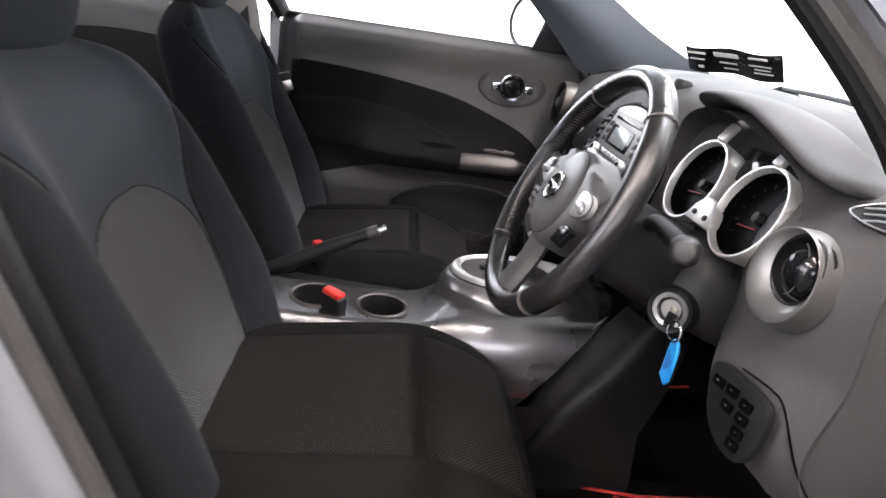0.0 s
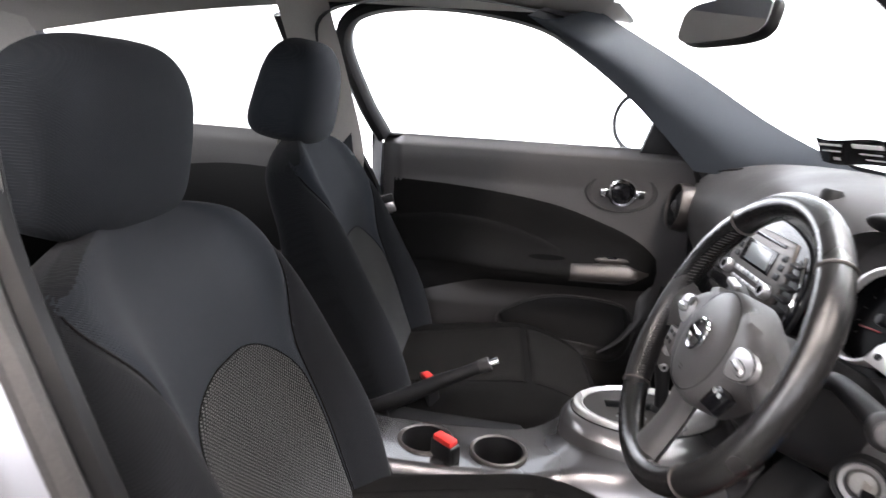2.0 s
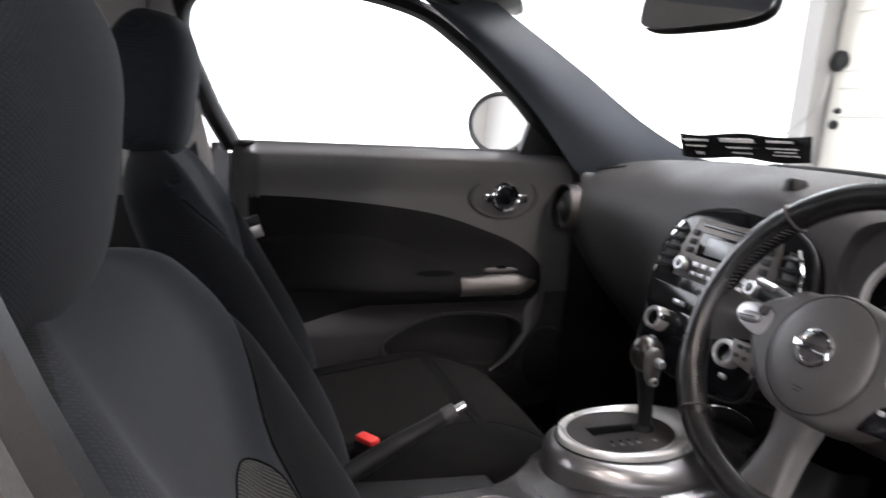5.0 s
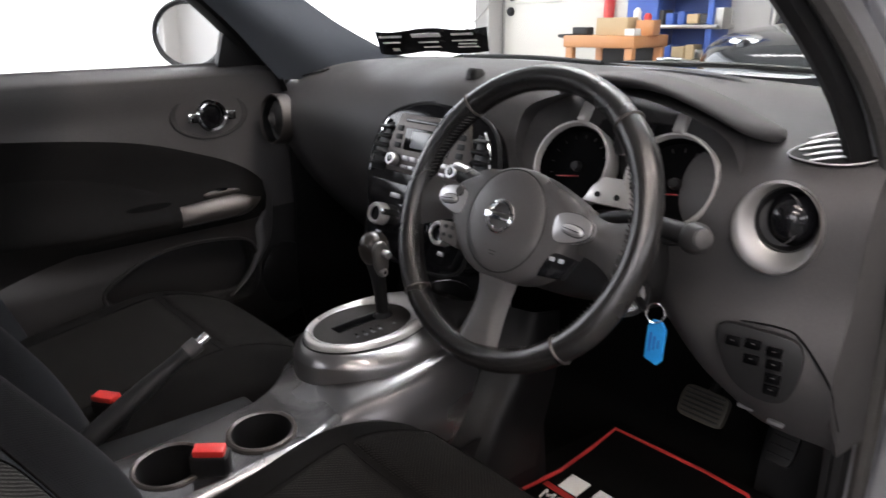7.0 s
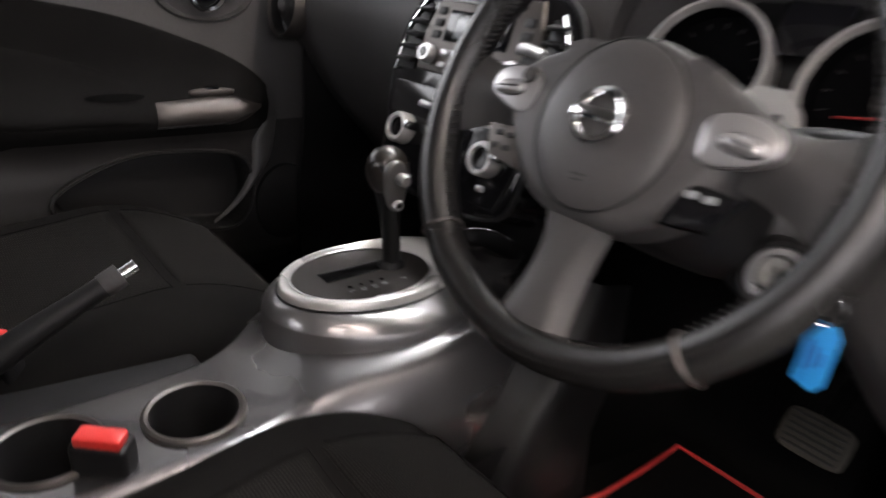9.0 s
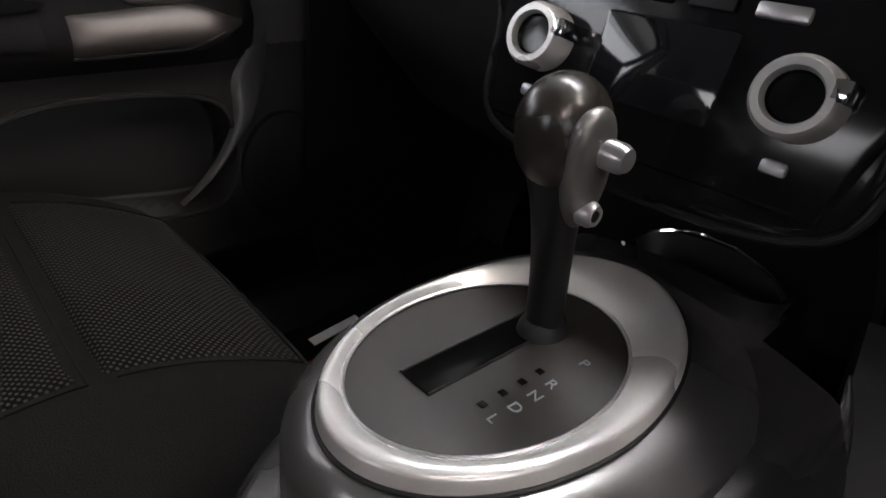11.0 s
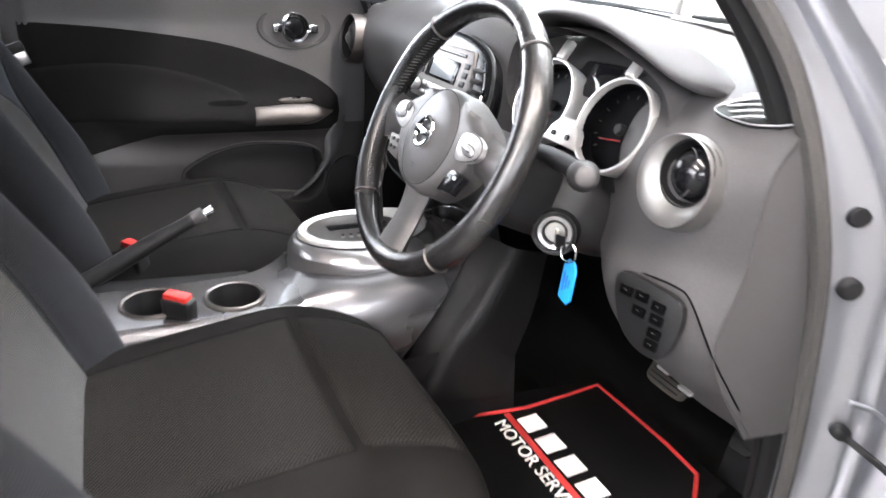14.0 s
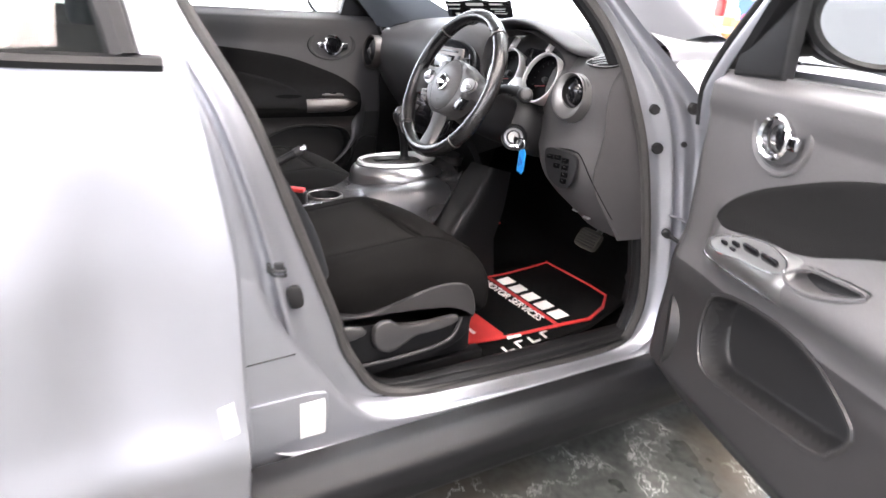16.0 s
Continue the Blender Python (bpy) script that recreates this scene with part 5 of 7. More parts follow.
bm = surf(console_top, 90, 90)
gone = [f for f in bm.faces if f.calc_center_median().z > 0.58 and any((f.calc_center_median().x - a) ** 2 + (f.calc_center_median().y - b) ** 2 < (r + 0.001) ** 2 for a, b, r in CUPS)]
bmesh.ops.delete(bm, geom=gone, context="FACES")
front = [f for f in bm.faces if f.calc_center_median().x > 0.10]
front += list({e for f in front for e in f.edges}) + list({v for f in front for v in f.verts})
bmesh.ops.bisect_plane(bm, geom=front, plane_co=(0.15, 0.128, 0.565), plane_no=(0, 1, -0.763))
gone = [f for f in bm.faces if f.calc_center_median().x > 0.10 and f.calc_center_median().y > 0.128 + (f.calc_center_median().z - 0.565) * 0.763]
bmesh.ops.delete(bm, geom=gone, context="FACES")
part("console_edge", tube(spline([(0.150, 0.215, 0.668), (0.160, 0.196, 0.650), (0.168, 0.172, 0.620), (0.172, 0.132, 0.566), (0.172, 0.085, 0.505)], 30), [0.001 + 0.007 * min(1, i / 12) for i in range(30)], 12, flat=0.7), M_GUN, con, "rounded gunmetal front edge")
part("console_body", bm, M_GUN, con, "gunmetal gloss painted body", 60)
part("brake_tray", rbox(0.14, 0.42, 0.05, 0.012, 3, m=pose(-0.065, -0.36, 0.548)), M_BLACK, con, "black handbrake tray")
part("console_base", loft([[(-0.135, 0.30, 0.5), (-0.125, 0.0, 0.49), (-0.12, -0.2, 0.49), (-0.12, -0.8, 0.49)], [(-0.14, 0.32, 0.28), (-0.135, 0.0, 0.28), (-0.14, -0.2, 0.28), (-0.14, -0.8, 0.28)]], 20), M_BLACK, con)
part("console_base", loft([[(0.215, 0.30, 0.5), (0.205, 0.0, 0.49), (0.18, -0.2, 0.49), (0.15, -0.8, 0.49)], [(0.22, 0.32, 0.28), (0.21, 0.0, 0.28), (0.19, -0.2, 0.28), (0.17, -0.8, 0.28)]], 20), M_BLACK, con)
part("console_knee", loft([[(0.142, 0.250, 0.690), (0.162, 0.182, 0.620), (0.168, 0.128, 0.54), (0.168, 0.07, 0.42)], [(0.175, 0.268, 0.685), (0.195, 0.205, 0.60), (0.2, 0.145, 0.52), (0.2, 0.09, 0.42)], [(0.205, 0.29, 0.68), (0.225, 0.23, 0.58), (0.23, 0.17, 0.50), (0.23, 0.12, 0.40)], [(0.20, 0.36, 0.66), (0.22, 0.33, 0.55), (0.22, 0.3, 0.45), (0.22, 0.28, 0.36)]], 18, t=0.01), M_BLACK, con, "black knee rail")
part("rear_box", rbox(0.19, 0.42, 0.16, 0.02, 3, m=pose(0.02, -0.68, 0.545)), M_BLACK, con, "black rear console box")
SEL = frame_of((0.010, 0.045, 0.6785), (1, 0, 0), (0, 1, 0))


def skirt_band(u, v):
    """The flared skirt, swelling from the ring out to its lower edge."""
    a = 2 * math.pi * u
    f = v ** 0.85
    cx0, cy0, rx, ry = 0.006 - 0.002 * f, 0.008 + 0.042 * f, 0.0865 + 0.0405 * f, 0.1305 + 0.0595 * f
    z = -0.0075 - 0.024 * v ** 1.6 - (0.03 * (v - 0.9) / 0.1 if v > 0.9 else 0)
    return SEL @ Vector((cx0 + rx * math.cos(a), cy0 + ry * math.sin(a), z + 0.010 * max(0, math.sin(a)) * (1 - v)))


def ring_band(u, v):
    """The oval band, wider and higher towards the front."""
    a = 2 * math.pi * u
    cx0, cy0, rx, ry = 0.006 - 0.005 * v, 0.008 - 0.015 * v, 0.086 - 0.0155 * v, 0.130 - 0.0355 * v
    z = -0.009 * max(0, 1 - 7 * v) + 0.006 * math.sin(math.pi * min(1, 0.1 + 0.9 * v)) - 0.001 * v
    return SEL @ Vector((cx0 + rx * math.cos(a), cy0 + ry * math.sin(a), z + 0.012 * max(0, math.sin(a)) ** 1.5 * (1 - v)))


part("selector_skirt", surf(skirt_band, 96, 20, True), M_SKIRT, con, "silver flared skirt", 60)
part("skirt_groove", tube([ring_band(i / 96, 0) + Vector((0, 0, 0.001)) for i in range(96)], 0.0016, 6, True), M_BLACK, con, "dark gap under the ring")
part("selector_line", tube([SEL @ Vector((x, y, 0.0)) for x, y in oval(0.0708, 0.0948, 72, 2.0, 0.001, -0.007)], 0.0013, 6, True), M_SATIN, con, "thin bright inner line")
part("selector_ring", surf(ring_band, 96, 18, True), M_RING, con, "satin silver oval selector ring", 60)
plate_ob = part("selector_plate", plate(oval(0.0705, 0.0945, 64, 2.0, 0.001, -0.007), 0.006, 0.0, SEL @ pose(0, 0, -0.0075)), M_PLATE, con, "brown-black selector plate")
part("selector_slot", rbox(0.024, 0.115, 0.006, 0.001, m=SEL @ pose(-0.008, -0.002, -0.0037)), M_DIAL, con, "dark gear slot")
part("slot_lip", tube([SEL @ Vector(p) for p in ((-0.020, -0.06, -0.001), (0.0045, -0.06, -0.001), (0.0045, 0.055, -0.001), (-0.020, 0.055, -0.001))], 0.0009, 6, True), M_BLACK, con, "thin slot lip")
for ch, y in (("L", 0.001), ("D", 0.0165), ("N", 0.032), ("R", 0.047), ("P", 0.077)):
    lettering(ch, 0.0105, 0.0003, M_LCD, plate_ob, SEL @ pose(0.036, y - 0.0485, -0.0012), "gear_letter")
    if ch != "P":
        part("letter_box", rbox(0.0045, 0.0045, 0.0008, 0, m=SEL @ pose(0.0275, y - 0.042, -0.0014)), M_PIANO, plate_ob)
lever = thing("gear_lever", "black automatic gear lever with silver button face", "gear lever")
part("stem", tube(spline([(0.010, 0.084, 0.672), (0.011, 0.080, 0.72), (0.013, 0.074, 0.762), (0.014, 0.071, 0.79)], 14), [0.0125, 0.0122, 0.012, 0.012, 0.012, 0.0122, 0.0125, 0.013, 0.0137, 0.0146, 0.0156, 0.017, 0.0185, 0.0195], 18), M_BLACK, lever, "black lever stem")
part("stem_boot", lathe([(1.3, -0.004), (1.2, 0.004), (1.02, 0.008), (0.9, 0.010)], 24, pose(0.010, 0.084, 0.677), sx=0.0125, sy=0.0155), M_BLACK, lever, "black collar in the slot")
part("knob", pillow(0.0235, 0.027, 0.031, 2.2, 28, 20, m=pose(0.014, 0.068, 0.811, 10)), M_KNOB, lever, "glossy brown-black knob")
part("button_face", pillow(0.0095, 0.0155, 0.036, 2.3, 24, 18, m=pose(0.0315, 0.068, 0.795, 10, 9), shape=lambda c: Vector((c.x, c.y * (1 + 0.25 * c.z / 0.036), c.z))), M_POD, lever, "satin silver knob face")
part("release_button", lathe([(0, 0.019), (0.0060, 0.0185), (0.0078, 0.015), (0.008, 0)], 22, frame_of((0.0365, 0.068, 0.808), (0, 1, 0), (0, 0, 1))), M_SATIN, lever, "bright release button")
od = part("overdrive_button", lathe([(0.0035, 0.0085), (0.0055, 0.009), (0.0072, 0.006), (0.0074, 0)], 22, frame_of((0.0335, 0.069, 0.773), (0, 1, 0), (0, 0, 1))), M_SATIN, lever, "bright ringed button")
part("button_centre", lathe([(0, 0.0075), (0.0036, 0.0075)], 16, frame_of((0.0335, 0.069, 0.773), (0, 1, 0), (0, 0, 1))), M_BLACK, od)
for cx0, cy, rr in CUPS:
    cup = part("cup_holder", lathe([(rr + 0.006, -0.004), (rr + 0.005, 0.002), (rr + 0.002, 0.004), (rr - 0.002, 0.002), (rr - 0.003, -0.004)], 40, pose(cx0, cy, 0.607)), M_TRIM, con, "dark satin cup holder rim")
    part("cup_well", lathe([(rr - 0.003, 0.002), (rr - 0.006, -0.07), (0, -0.072)], 36, pose(cx0, cy, 0.607)), M_BLACK, cup, "deep black cup well")
brake = thing("handbrake", "black handbrake lever with chrome button, lowered", "handbrake")
hb = spline([(-0.055, -0.52, 0.57), (-0.055, -0.42, 0.61), (-0.054, -0.32, 0.665), (-0.054, -0.235, 0.708)], 20)
part("lever_arm", tube(hb, [0.012 + 0.0045 * math.sin(math.pi * min(1, i / 16)) for i in range(20)], 14), M_BLACK, brake, "black grip")
part("collar", tube([hb[-2], hb[-1] + Vector((0, 0.006, 0.003))], 0.0135, 14), M_DASH, brake)
part("release", tube([hb[-1], hb[-1] + Vector((0, 0.022, 0.011))], 0.0075, 12), M_CHROME, brake, "chrome release button")
part("gaiter", pillow(0.04, 0.10, 0.03, 2.6, m=pose(-0.055, -0.52, 0.57)), M_BLACK, brake, "black gaiter")


def buckle(x, y, z, lean, label):
    b = thing("belt_buckle", label, "belt buckle", "belt buckles")
    m = pose(x, y, z, 4, lean, 50 if x > CX else 30)
    part("body", rbox(0.052, 0.026, 0.105, 0.006, 3, m=m @ pose(0, 0, -0.054)), M_BLACK, b, "black buckle body")
    part("button", rbox(0.042, 0.020, 0.012, 0.003, 2, m=m @ pose(0, -0.001, 0.001)), M_RED, b, "red release button")
    part("stalk", rbox(0.026, 0.010, 0.14, 0.003, m=m @ pose(0, 0, -0.15)), M_BLACK, b, "black stalk")


buckle(0.118, -0.297, 0.640, 2, "black seat belt buckle with red button beside the driver seat")
buckle(-0.133, -0.352, 0.632, -3, "black seat belt buckle with red button beside the passenger seat")

# ---- seats ----


def pulse(a, p):
    return max(0.0, 1 - abs(a) ** p) ** (1 / p)


def rows_at(table, t):
    """Smooth values between the rows of a table whose first column is t."""
    for a, b in zip(table, table[1:]):
        if t <= b[0]:
            f = (t - a[0]) / (b[0] - a[0])
            f = min(1, max(0, f))
            return [p + (q - p) * f for p, q in zip(a, b)]
    return list(table[-1])


# t, y, z, half width, half thickness, bolster
BACK = [(0.0, -0.465, 0.50, 0.24, 0.055, 0.065), (0.2, -0.518, 0.65, 0.255, 0.058, 0.07), (0.4, -0.570, 0.78, 0.255, 0.058, 0.055), (0.6, -0.618, 0.895, 0.248, 0.055, 0.04), (0.8, -0.662, 0.985, 0.226, 0.05, 0.024), (1.0, -0.70, 1.06, 0.155, 0.04, 0.010)]
BASE = [(0.0, -0.50, 0.505, 0.225, 0.07, 0.038), (0.25, -0.38, 0.514, 0.245, 0.076, 0.04), (0.5, -0.25, 0.526, 0.255, 0.082, 0.034), (0.75, -0.11, 0.54, 0.262, 0.086, 0.022), (1.0, 0.06, 0.535, 0.255, 0.08, 0.008)]


def smooth_table(table, n=41):
    pts = [spline([(r[0], r[k], 0) for r in table], n) for k in range(1, 6)]
    return [[pts[0][i].x] + [c[i].y for c in pts] for i in range(n)]


BACK_S, BASE_S = smooth_table(BACK), smooth_table(BASE)


def groove(a, c, w):
    return math.exp(-((abs(a) - c) / w) ** 2)


def seam_at(t):
    """Where the backrest seam runs: inside the bolster low down, out to the shoulder above."""
    return 0.63 + 0.04 * t + 0.30 * step(t, 0.42, 0.86)


def back_front(a, t, lift, tall):
    y, z, w, th, bol = rows_at(BACK_S, t)[1:]
    seam = seam_at(t)
    d = th * pulse(a, 3.4) + bol * math.exp(-((abs(a) - 0.86) / 0.2) ** 2) - 0.008 * groove(a, seam, 0.035) - 0.022 * math.exp(-(a / 0.6) ** 4) * step(t, 0.02, 0.2) * (1 - step(t, 0.45, 0.7)) + lift
    z += tall * t * t
    n = Vector((0, 0.91, 0.41))
    return Vector((a * w, y, z)) + n * d


def base_top(a, b, lift, tall=0):
    y, z, w, th, bol = rows_at(BASE_S, b)[1:]
    d = th * pulse(a, 2.7) + 0.75 * bol * math.exp(-((abs(a) - 0.78) / 0.24) ** 2) - 0.003 * groove(a, 0.66, 0.035) + lift
    if abs(a) < 0.66:
        d -= 0.004 * math.exp(-((b - 0.70) / 0.014) ** 2) * min(1, (0.66 - abs(a)) * 6)
    end = 0.075 * max(0, (b - 0.62) / 0.38) ** 2.2
    return Vector((a * w, y, z + d - end))


def loaf(front, table, normal, n, k, cap0, cap1, m):
    """A closed padded form: front face by front(a, t), a rounded back, domed ends."""
    bm = bmesh.new()
    rings = []
    for i in range(n):
        t = i / (n - 1)
        s = 1.0
        if t < cap0:
            s = math.sqrt(max(0.02, 1 - (1 - t / cap0) ** 2))
        if t > 1 - cap1:
            s = math.sqrt(max(0.02, 1 - (1 - (1 - t) / cap1) ** 2))
        row = rows_at(table, t)
        mid = front(0, t, 0) - normal * row[4]
        ring = []
        for j in range(k):
            ang = 2 * math.pi * j / k
            c, sn = math.cos(ang), math.sin(ang)
            a = math.copysign(abs(c) ** 0.62, c)
            if sn >= 0:
                p = front(a, t, 0)
            else:
                p = front(a, t, 0)
                base = p - normal * (p - mid).dot(normal)
                p = base - normal * (row[4] * pulse(a, 3.4))
            ring.append(bm.verts.new(m @ (mid + (p - mid) * s)))
        rings.append(ring)
    for q, r in zip(rings, rings[1:]):
        for j in range(k):
            bm.faces.new([q[j], q[(j + 1) % k], r[(j + 1) % k], r[j]])
    bm.faces.new(rings[0])
    bm.faces.new(rings[-1])
    return bm


def seat(x, label, rise, tall):
    s = thing("front_seat", label, "car seat", "front seats", m=pose(x, 0, 0))
    m = pose(x, 0, 0)
    bn = Vector((0, 0.91, 0.41))

    def bf(a, t, lift):
        return back_front(a, t, lift, tall)
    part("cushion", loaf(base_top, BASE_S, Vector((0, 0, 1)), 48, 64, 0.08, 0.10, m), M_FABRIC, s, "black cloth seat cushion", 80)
    back = part("backrest", loaf(bf, BACK_S, bn, 130, 220, 0.06, 0.16, m), M_BOLSTER, s, "charcoal cloth backrest with a blue-grey centre", 80)
    back.data.materials.append(M_CENTRE)
    edge = [bf(seam_at(t), t, 0.0) for t in [i / 60 for i in range(61)]]
    for f in back.data.polygons:
        if f.normal.y > 0.1:
            c = f.center
            near = min(edge, key=lambda q: abs(q.z - c.z))
            if abs(c.x - x) < near.x:
                f.material_index = 1

    def inset(fn, lo, hi, wid, lift, name, material, lab, nu=30, nv=40):
        bm = surf(lambda u, v: m @ fn((2 * u - 1) * wid(lo + (hi - lo) * v), lo + (hi - lo) * v, lift - 0.006 * max(abs(2 * u - 1) ** 10, abs(2 * v - 1) ** 12)), nu, nv)
        pan = part(name, bm, material, s, lab, 80)
        rim = [(1, math.sin(math.pi * i / 100)) for i in range(2, 50)] + [(1 - i / 12, 1) for i in range(0, 25, 2)] + [(-1, math.sin(math.pi * i / 100)) for i in range(49, 1, -1)]
        line = [m @ fn(u * wid(lo + (hi - lo) * v), lo + (hi - lo) * v, lift * 0.2) for u, v in rim if v < 1 or wid(hi) > 0.3 or abs(u) < 0.02]
        part("seam", tube(line, 0.0009, 6), M_FABRIC, pan, "dark sewn seam")
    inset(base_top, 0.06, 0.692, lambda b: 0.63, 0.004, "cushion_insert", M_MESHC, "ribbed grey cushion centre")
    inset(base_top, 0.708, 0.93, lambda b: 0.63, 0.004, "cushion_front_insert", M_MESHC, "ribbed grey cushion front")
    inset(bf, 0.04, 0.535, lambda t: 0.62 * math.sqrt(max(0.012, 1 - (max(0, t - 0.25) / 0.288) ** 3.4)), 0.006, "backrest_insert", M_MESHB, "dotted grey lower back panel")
    for sx in (-1, 1):
        part("backrest_seam", tube([m @ bf(sx * seam_at(t), t, 0.0012) for t in [0.05 + 0.76 * i / 50 for i in range(51)]], 0.0012, 6), M_FABRIC, s, "dark sewn seam")
    hm = m @ pose(0, -0.695 + (0.025 if x < 0 else 0), 1.158 + rise, -8)

    def hshape(c):
        f = c.z / 0.11
        w = 1.0 - 0.20 * max(0, f) ** 3 - 0.03 * f
        y = c.y * (0.72 - 0.10 * max(0, f) ** 3) if c.y > 0 else c.y * (1.25 - 0.55 * (f + 1) / 2 - 0.25 * max(0, f) ** 2)
        return Vector((c.x * w, y - 0.9 * c.x * c.x - 0.012 * max(0, f) ** 2, c.z * (1 + 0.06 * min(0, f))))
    part("headrest", pillow(0.146 if x > 0 else 0.140, 0.080, 0.112, 4.2, 52, 34, m=hm, shape=hshape), M_CENTRE, s, "blue-grey cloth headrest", 80)
    for sx in (-1, 1):
        part("headrest_post", tube([m @ Vector((sx * 0.055, -0.72, 1.02)), m @ Vector((sx * 0.055, -0.715, 1.10 + rise))], 0.006, 10), M_STEEL, s)
    sg = 1 if x > CX else -1

    def flank(x_, pts, n):
        """A closed outline in y, z, laid on the outer side of the seat."""
        return [(q.x * sg, q.y) for q in spline([(a, b, 0) for a, b in pts], n, True)], frame_of(m @ Vector((sg * x_, 0, 0)), (0, sg, 0), (0, 0, 1))
    top = [(-0.53, 0.512), (-0.45, 0.513), (-0.39, 0.511), (-0.32, 0.499), (-0.253, 0.511), (-0.17, 0.535), (-0.104, 0.541), (-0.055, 0.522), (-0.034, 0.47)]
    low = [(-0.040, 0.440), (-0.062, 0.455), (-0.108, 0.474), (-0.196, 0.485), (-0.266, 0.487), (-0.313, 0.483), (-0.383, 0.494), (-0.53, 0.495)]
    o, f = flank(0.236, top + [(-0.045, 0.40), (-0.08, 0.372), (-0.16, 0.355), (-0.30, 0.345), (-0.45, 0.34), (-0.53, 0.345)], 90)
    sidec = part("side_cover", plate(o, 0.018, 0.006, f, seg=3), M_BLACK, s, "black plastic seat side cover")
    o, f = flank(0.250, top + low, 110)
    part("cover_band", plate(o, 0.015, 0.006, f, seg=4), M_DOORLOW, sidec, "dark grey upper band")
    part("cover_edge", tube(spline([m @ Vector((sg * (0.258 + dx), y, z)) for dx, y, z in ((0.0, -0.46, 0.384), (0.008, -0.34, 0.380), (0.010, -0.251, 0.380), (0.010, -0.165, 0.385), (0.008, -0.105, 0.397), (0.004, -0.079, 0.425), (0.0, -0.068, 0.455))], 40), 0.0045, 8), M_LEVER, sidec, "rounded lower lip")
    o, f = flank(0.262, [(-0.303, 0.451), (-0.299, 0.470), (-0.284, 0.481), (-0.262, 0.480), (-0.240, 0.466), (-0.190, 0.459), (-0.142, 0.460), (-0.097, 0.461), (-0.087, 0.452), (-0.094, 0.444), (-0.141, 0.437), (-0.195, 0.432), (-0.228, 0.418), (-0.246, 0.408), (-0.268, 0.404), (-0.292, 0.416), (-0.301, 0.432)], 80)
    part("height_lever", plate(o, 0.016, 0.005, f, seg=3), M_LEVER, sidec, "grey height lever with a round boss")
    o, f = flank(0.262, [(-0.45, 0.482), (-0.40, 0.487), (-0.345, 0.480), (-0.322, 0.469), (-0.325, 0.457), (-0.36, 0.452), (-0.40, 0.448), (-0.45, 0.446)], 40)
    part("recline_lever", plate(o, 0.014, 0.006, f, seg=3), M_LEVER, sidec, "grey recline lever")
    for sx in (-1, 1):
        part("rail", rbox(0.035, 0.56, 0.03, 0.004, m=m @ pose(sx * 0.2, -0.25, 0.30)), M_BLACK, s)
    part("seat_base", rbox(0.46, 0.46, 0.10, 0.01, m=m @ pose(0, -0.25, 0.38)), M_BLACK, s, "black seat frame")
    return s


seat(0.375, "black cloth driver seat with dotted grey insert", -0.018, -0.005)
seat(-0.335, "black cloth passenger seat with dotted grey insert", 0.032, 0.045)
rs = thing("rear_bench", "black cloth rear bench seat with headrests", "rear seat")
part("bench_cushion", pillow(0.62, 0.25, 0.10, 4, m=pose(CX, -1.18, 0.50)), M_FABRIC, rs)
part("bench_back", pillow(0.62, 0.09, 0.30, 4, m=pose(CX, -1.52, 0.80, 18)), M_FABRIC, rs)
for x in (-0.34, 0.38):
    part("headrest", pillow(0.12, 0.05, 0.08, 3, m=pose(x, -1.64, 1.15, 8)), M_BOLSTER, rs)

# ---- doors ----
HINGE_Y = 0.47


TOP_CURVE = spline([(-0.56, 0.981, 0), (-0.34, 0.968, 0), (-0.09, 0.935, 0), (0.073, 0.884, 0), (0.16, 0.845, 0), (0.215, 0.80, 0), (0.245, 0.745, 0)], 90)


def top_line(y):
    """The curve between the pale upper lining and the dark inset."""
    for p, q in zip(TOP_CURVE, TOP_CURVE[1:]):
        if y <= q.x:
            return p.y + (q.y - p.y) * max(0, (y - p.x) / (q.x - p.x))
    return 0.745


def inward(y, z):
    """How far the lining stands in from the shut plane."""
    p = 0.028 + 0.012 * step(z, 0.97, 1.05) - 0.03 * step(z, 1.062, 1.09)
    p += 0.055 * bump(z, 0.745, 0.055) * step(y, -0.42, -0.2) * (1 - step(y, 0.14, 0.25))
    p += 0.022 * (1 - step(z, 0.62, 0.72)) + 0.012 * (1 - step(z, 0.42, 0.6))
    p -= 0.055 * step(y, 0.31, 0.41) + 0.04 * step(-y, 0.50, 0.56)
    p -= 0.02 * (1 - step(z, 0.385, 0.43))
    return p


def door_bottom(y):
    return 0.385 + 0.05 * step(y, 0.2, 0.36) + 0.10 * step(-y, 0.40, 0.56)


def edge_gap(y, z, poly):
    """How far y, z lies inside a closed outline; negative outside."""
    inside, best = False, 9.0
    for (a, b), (c, e) in zip(poly, poly[1:] + poly[:1]):
        if (b > z) != (e > z) and y < a + (z - b) / (e - b) * (c - a):
            inside = not inside
        f = min(1, max(0, ((y - a) * (c - a) + (z - b) * (e - b)) / ((c - a) ** 2 + (e - b) ** 2)))
        best = min(best, math.hypot(y - a - f * (c - a), z - b - f * (e - b)))
    return best if inside else -best


def sunk(y, z, poly):
    if not (poly[0][2] < y < poly[0][3] and poly[0][4] < z < poly[0][5]):
        return 0.0
    return step(edge_gap(y, z, [q[:2] for q in poly]), -0.004, 0.012)


def dish_edge(pts, n):
    out = [(p.x, p.y) for p in spline([(a, b, 0) for a, b in pts], n, True)]
    ys, zs = [p[0] for p in out], [p[1] for p in out]
    return [(a, b, min(ys) - 0.01, max(ys) + 0.01, min(zs) - 0.01, max(zs) + 0.01) for a, b in out]


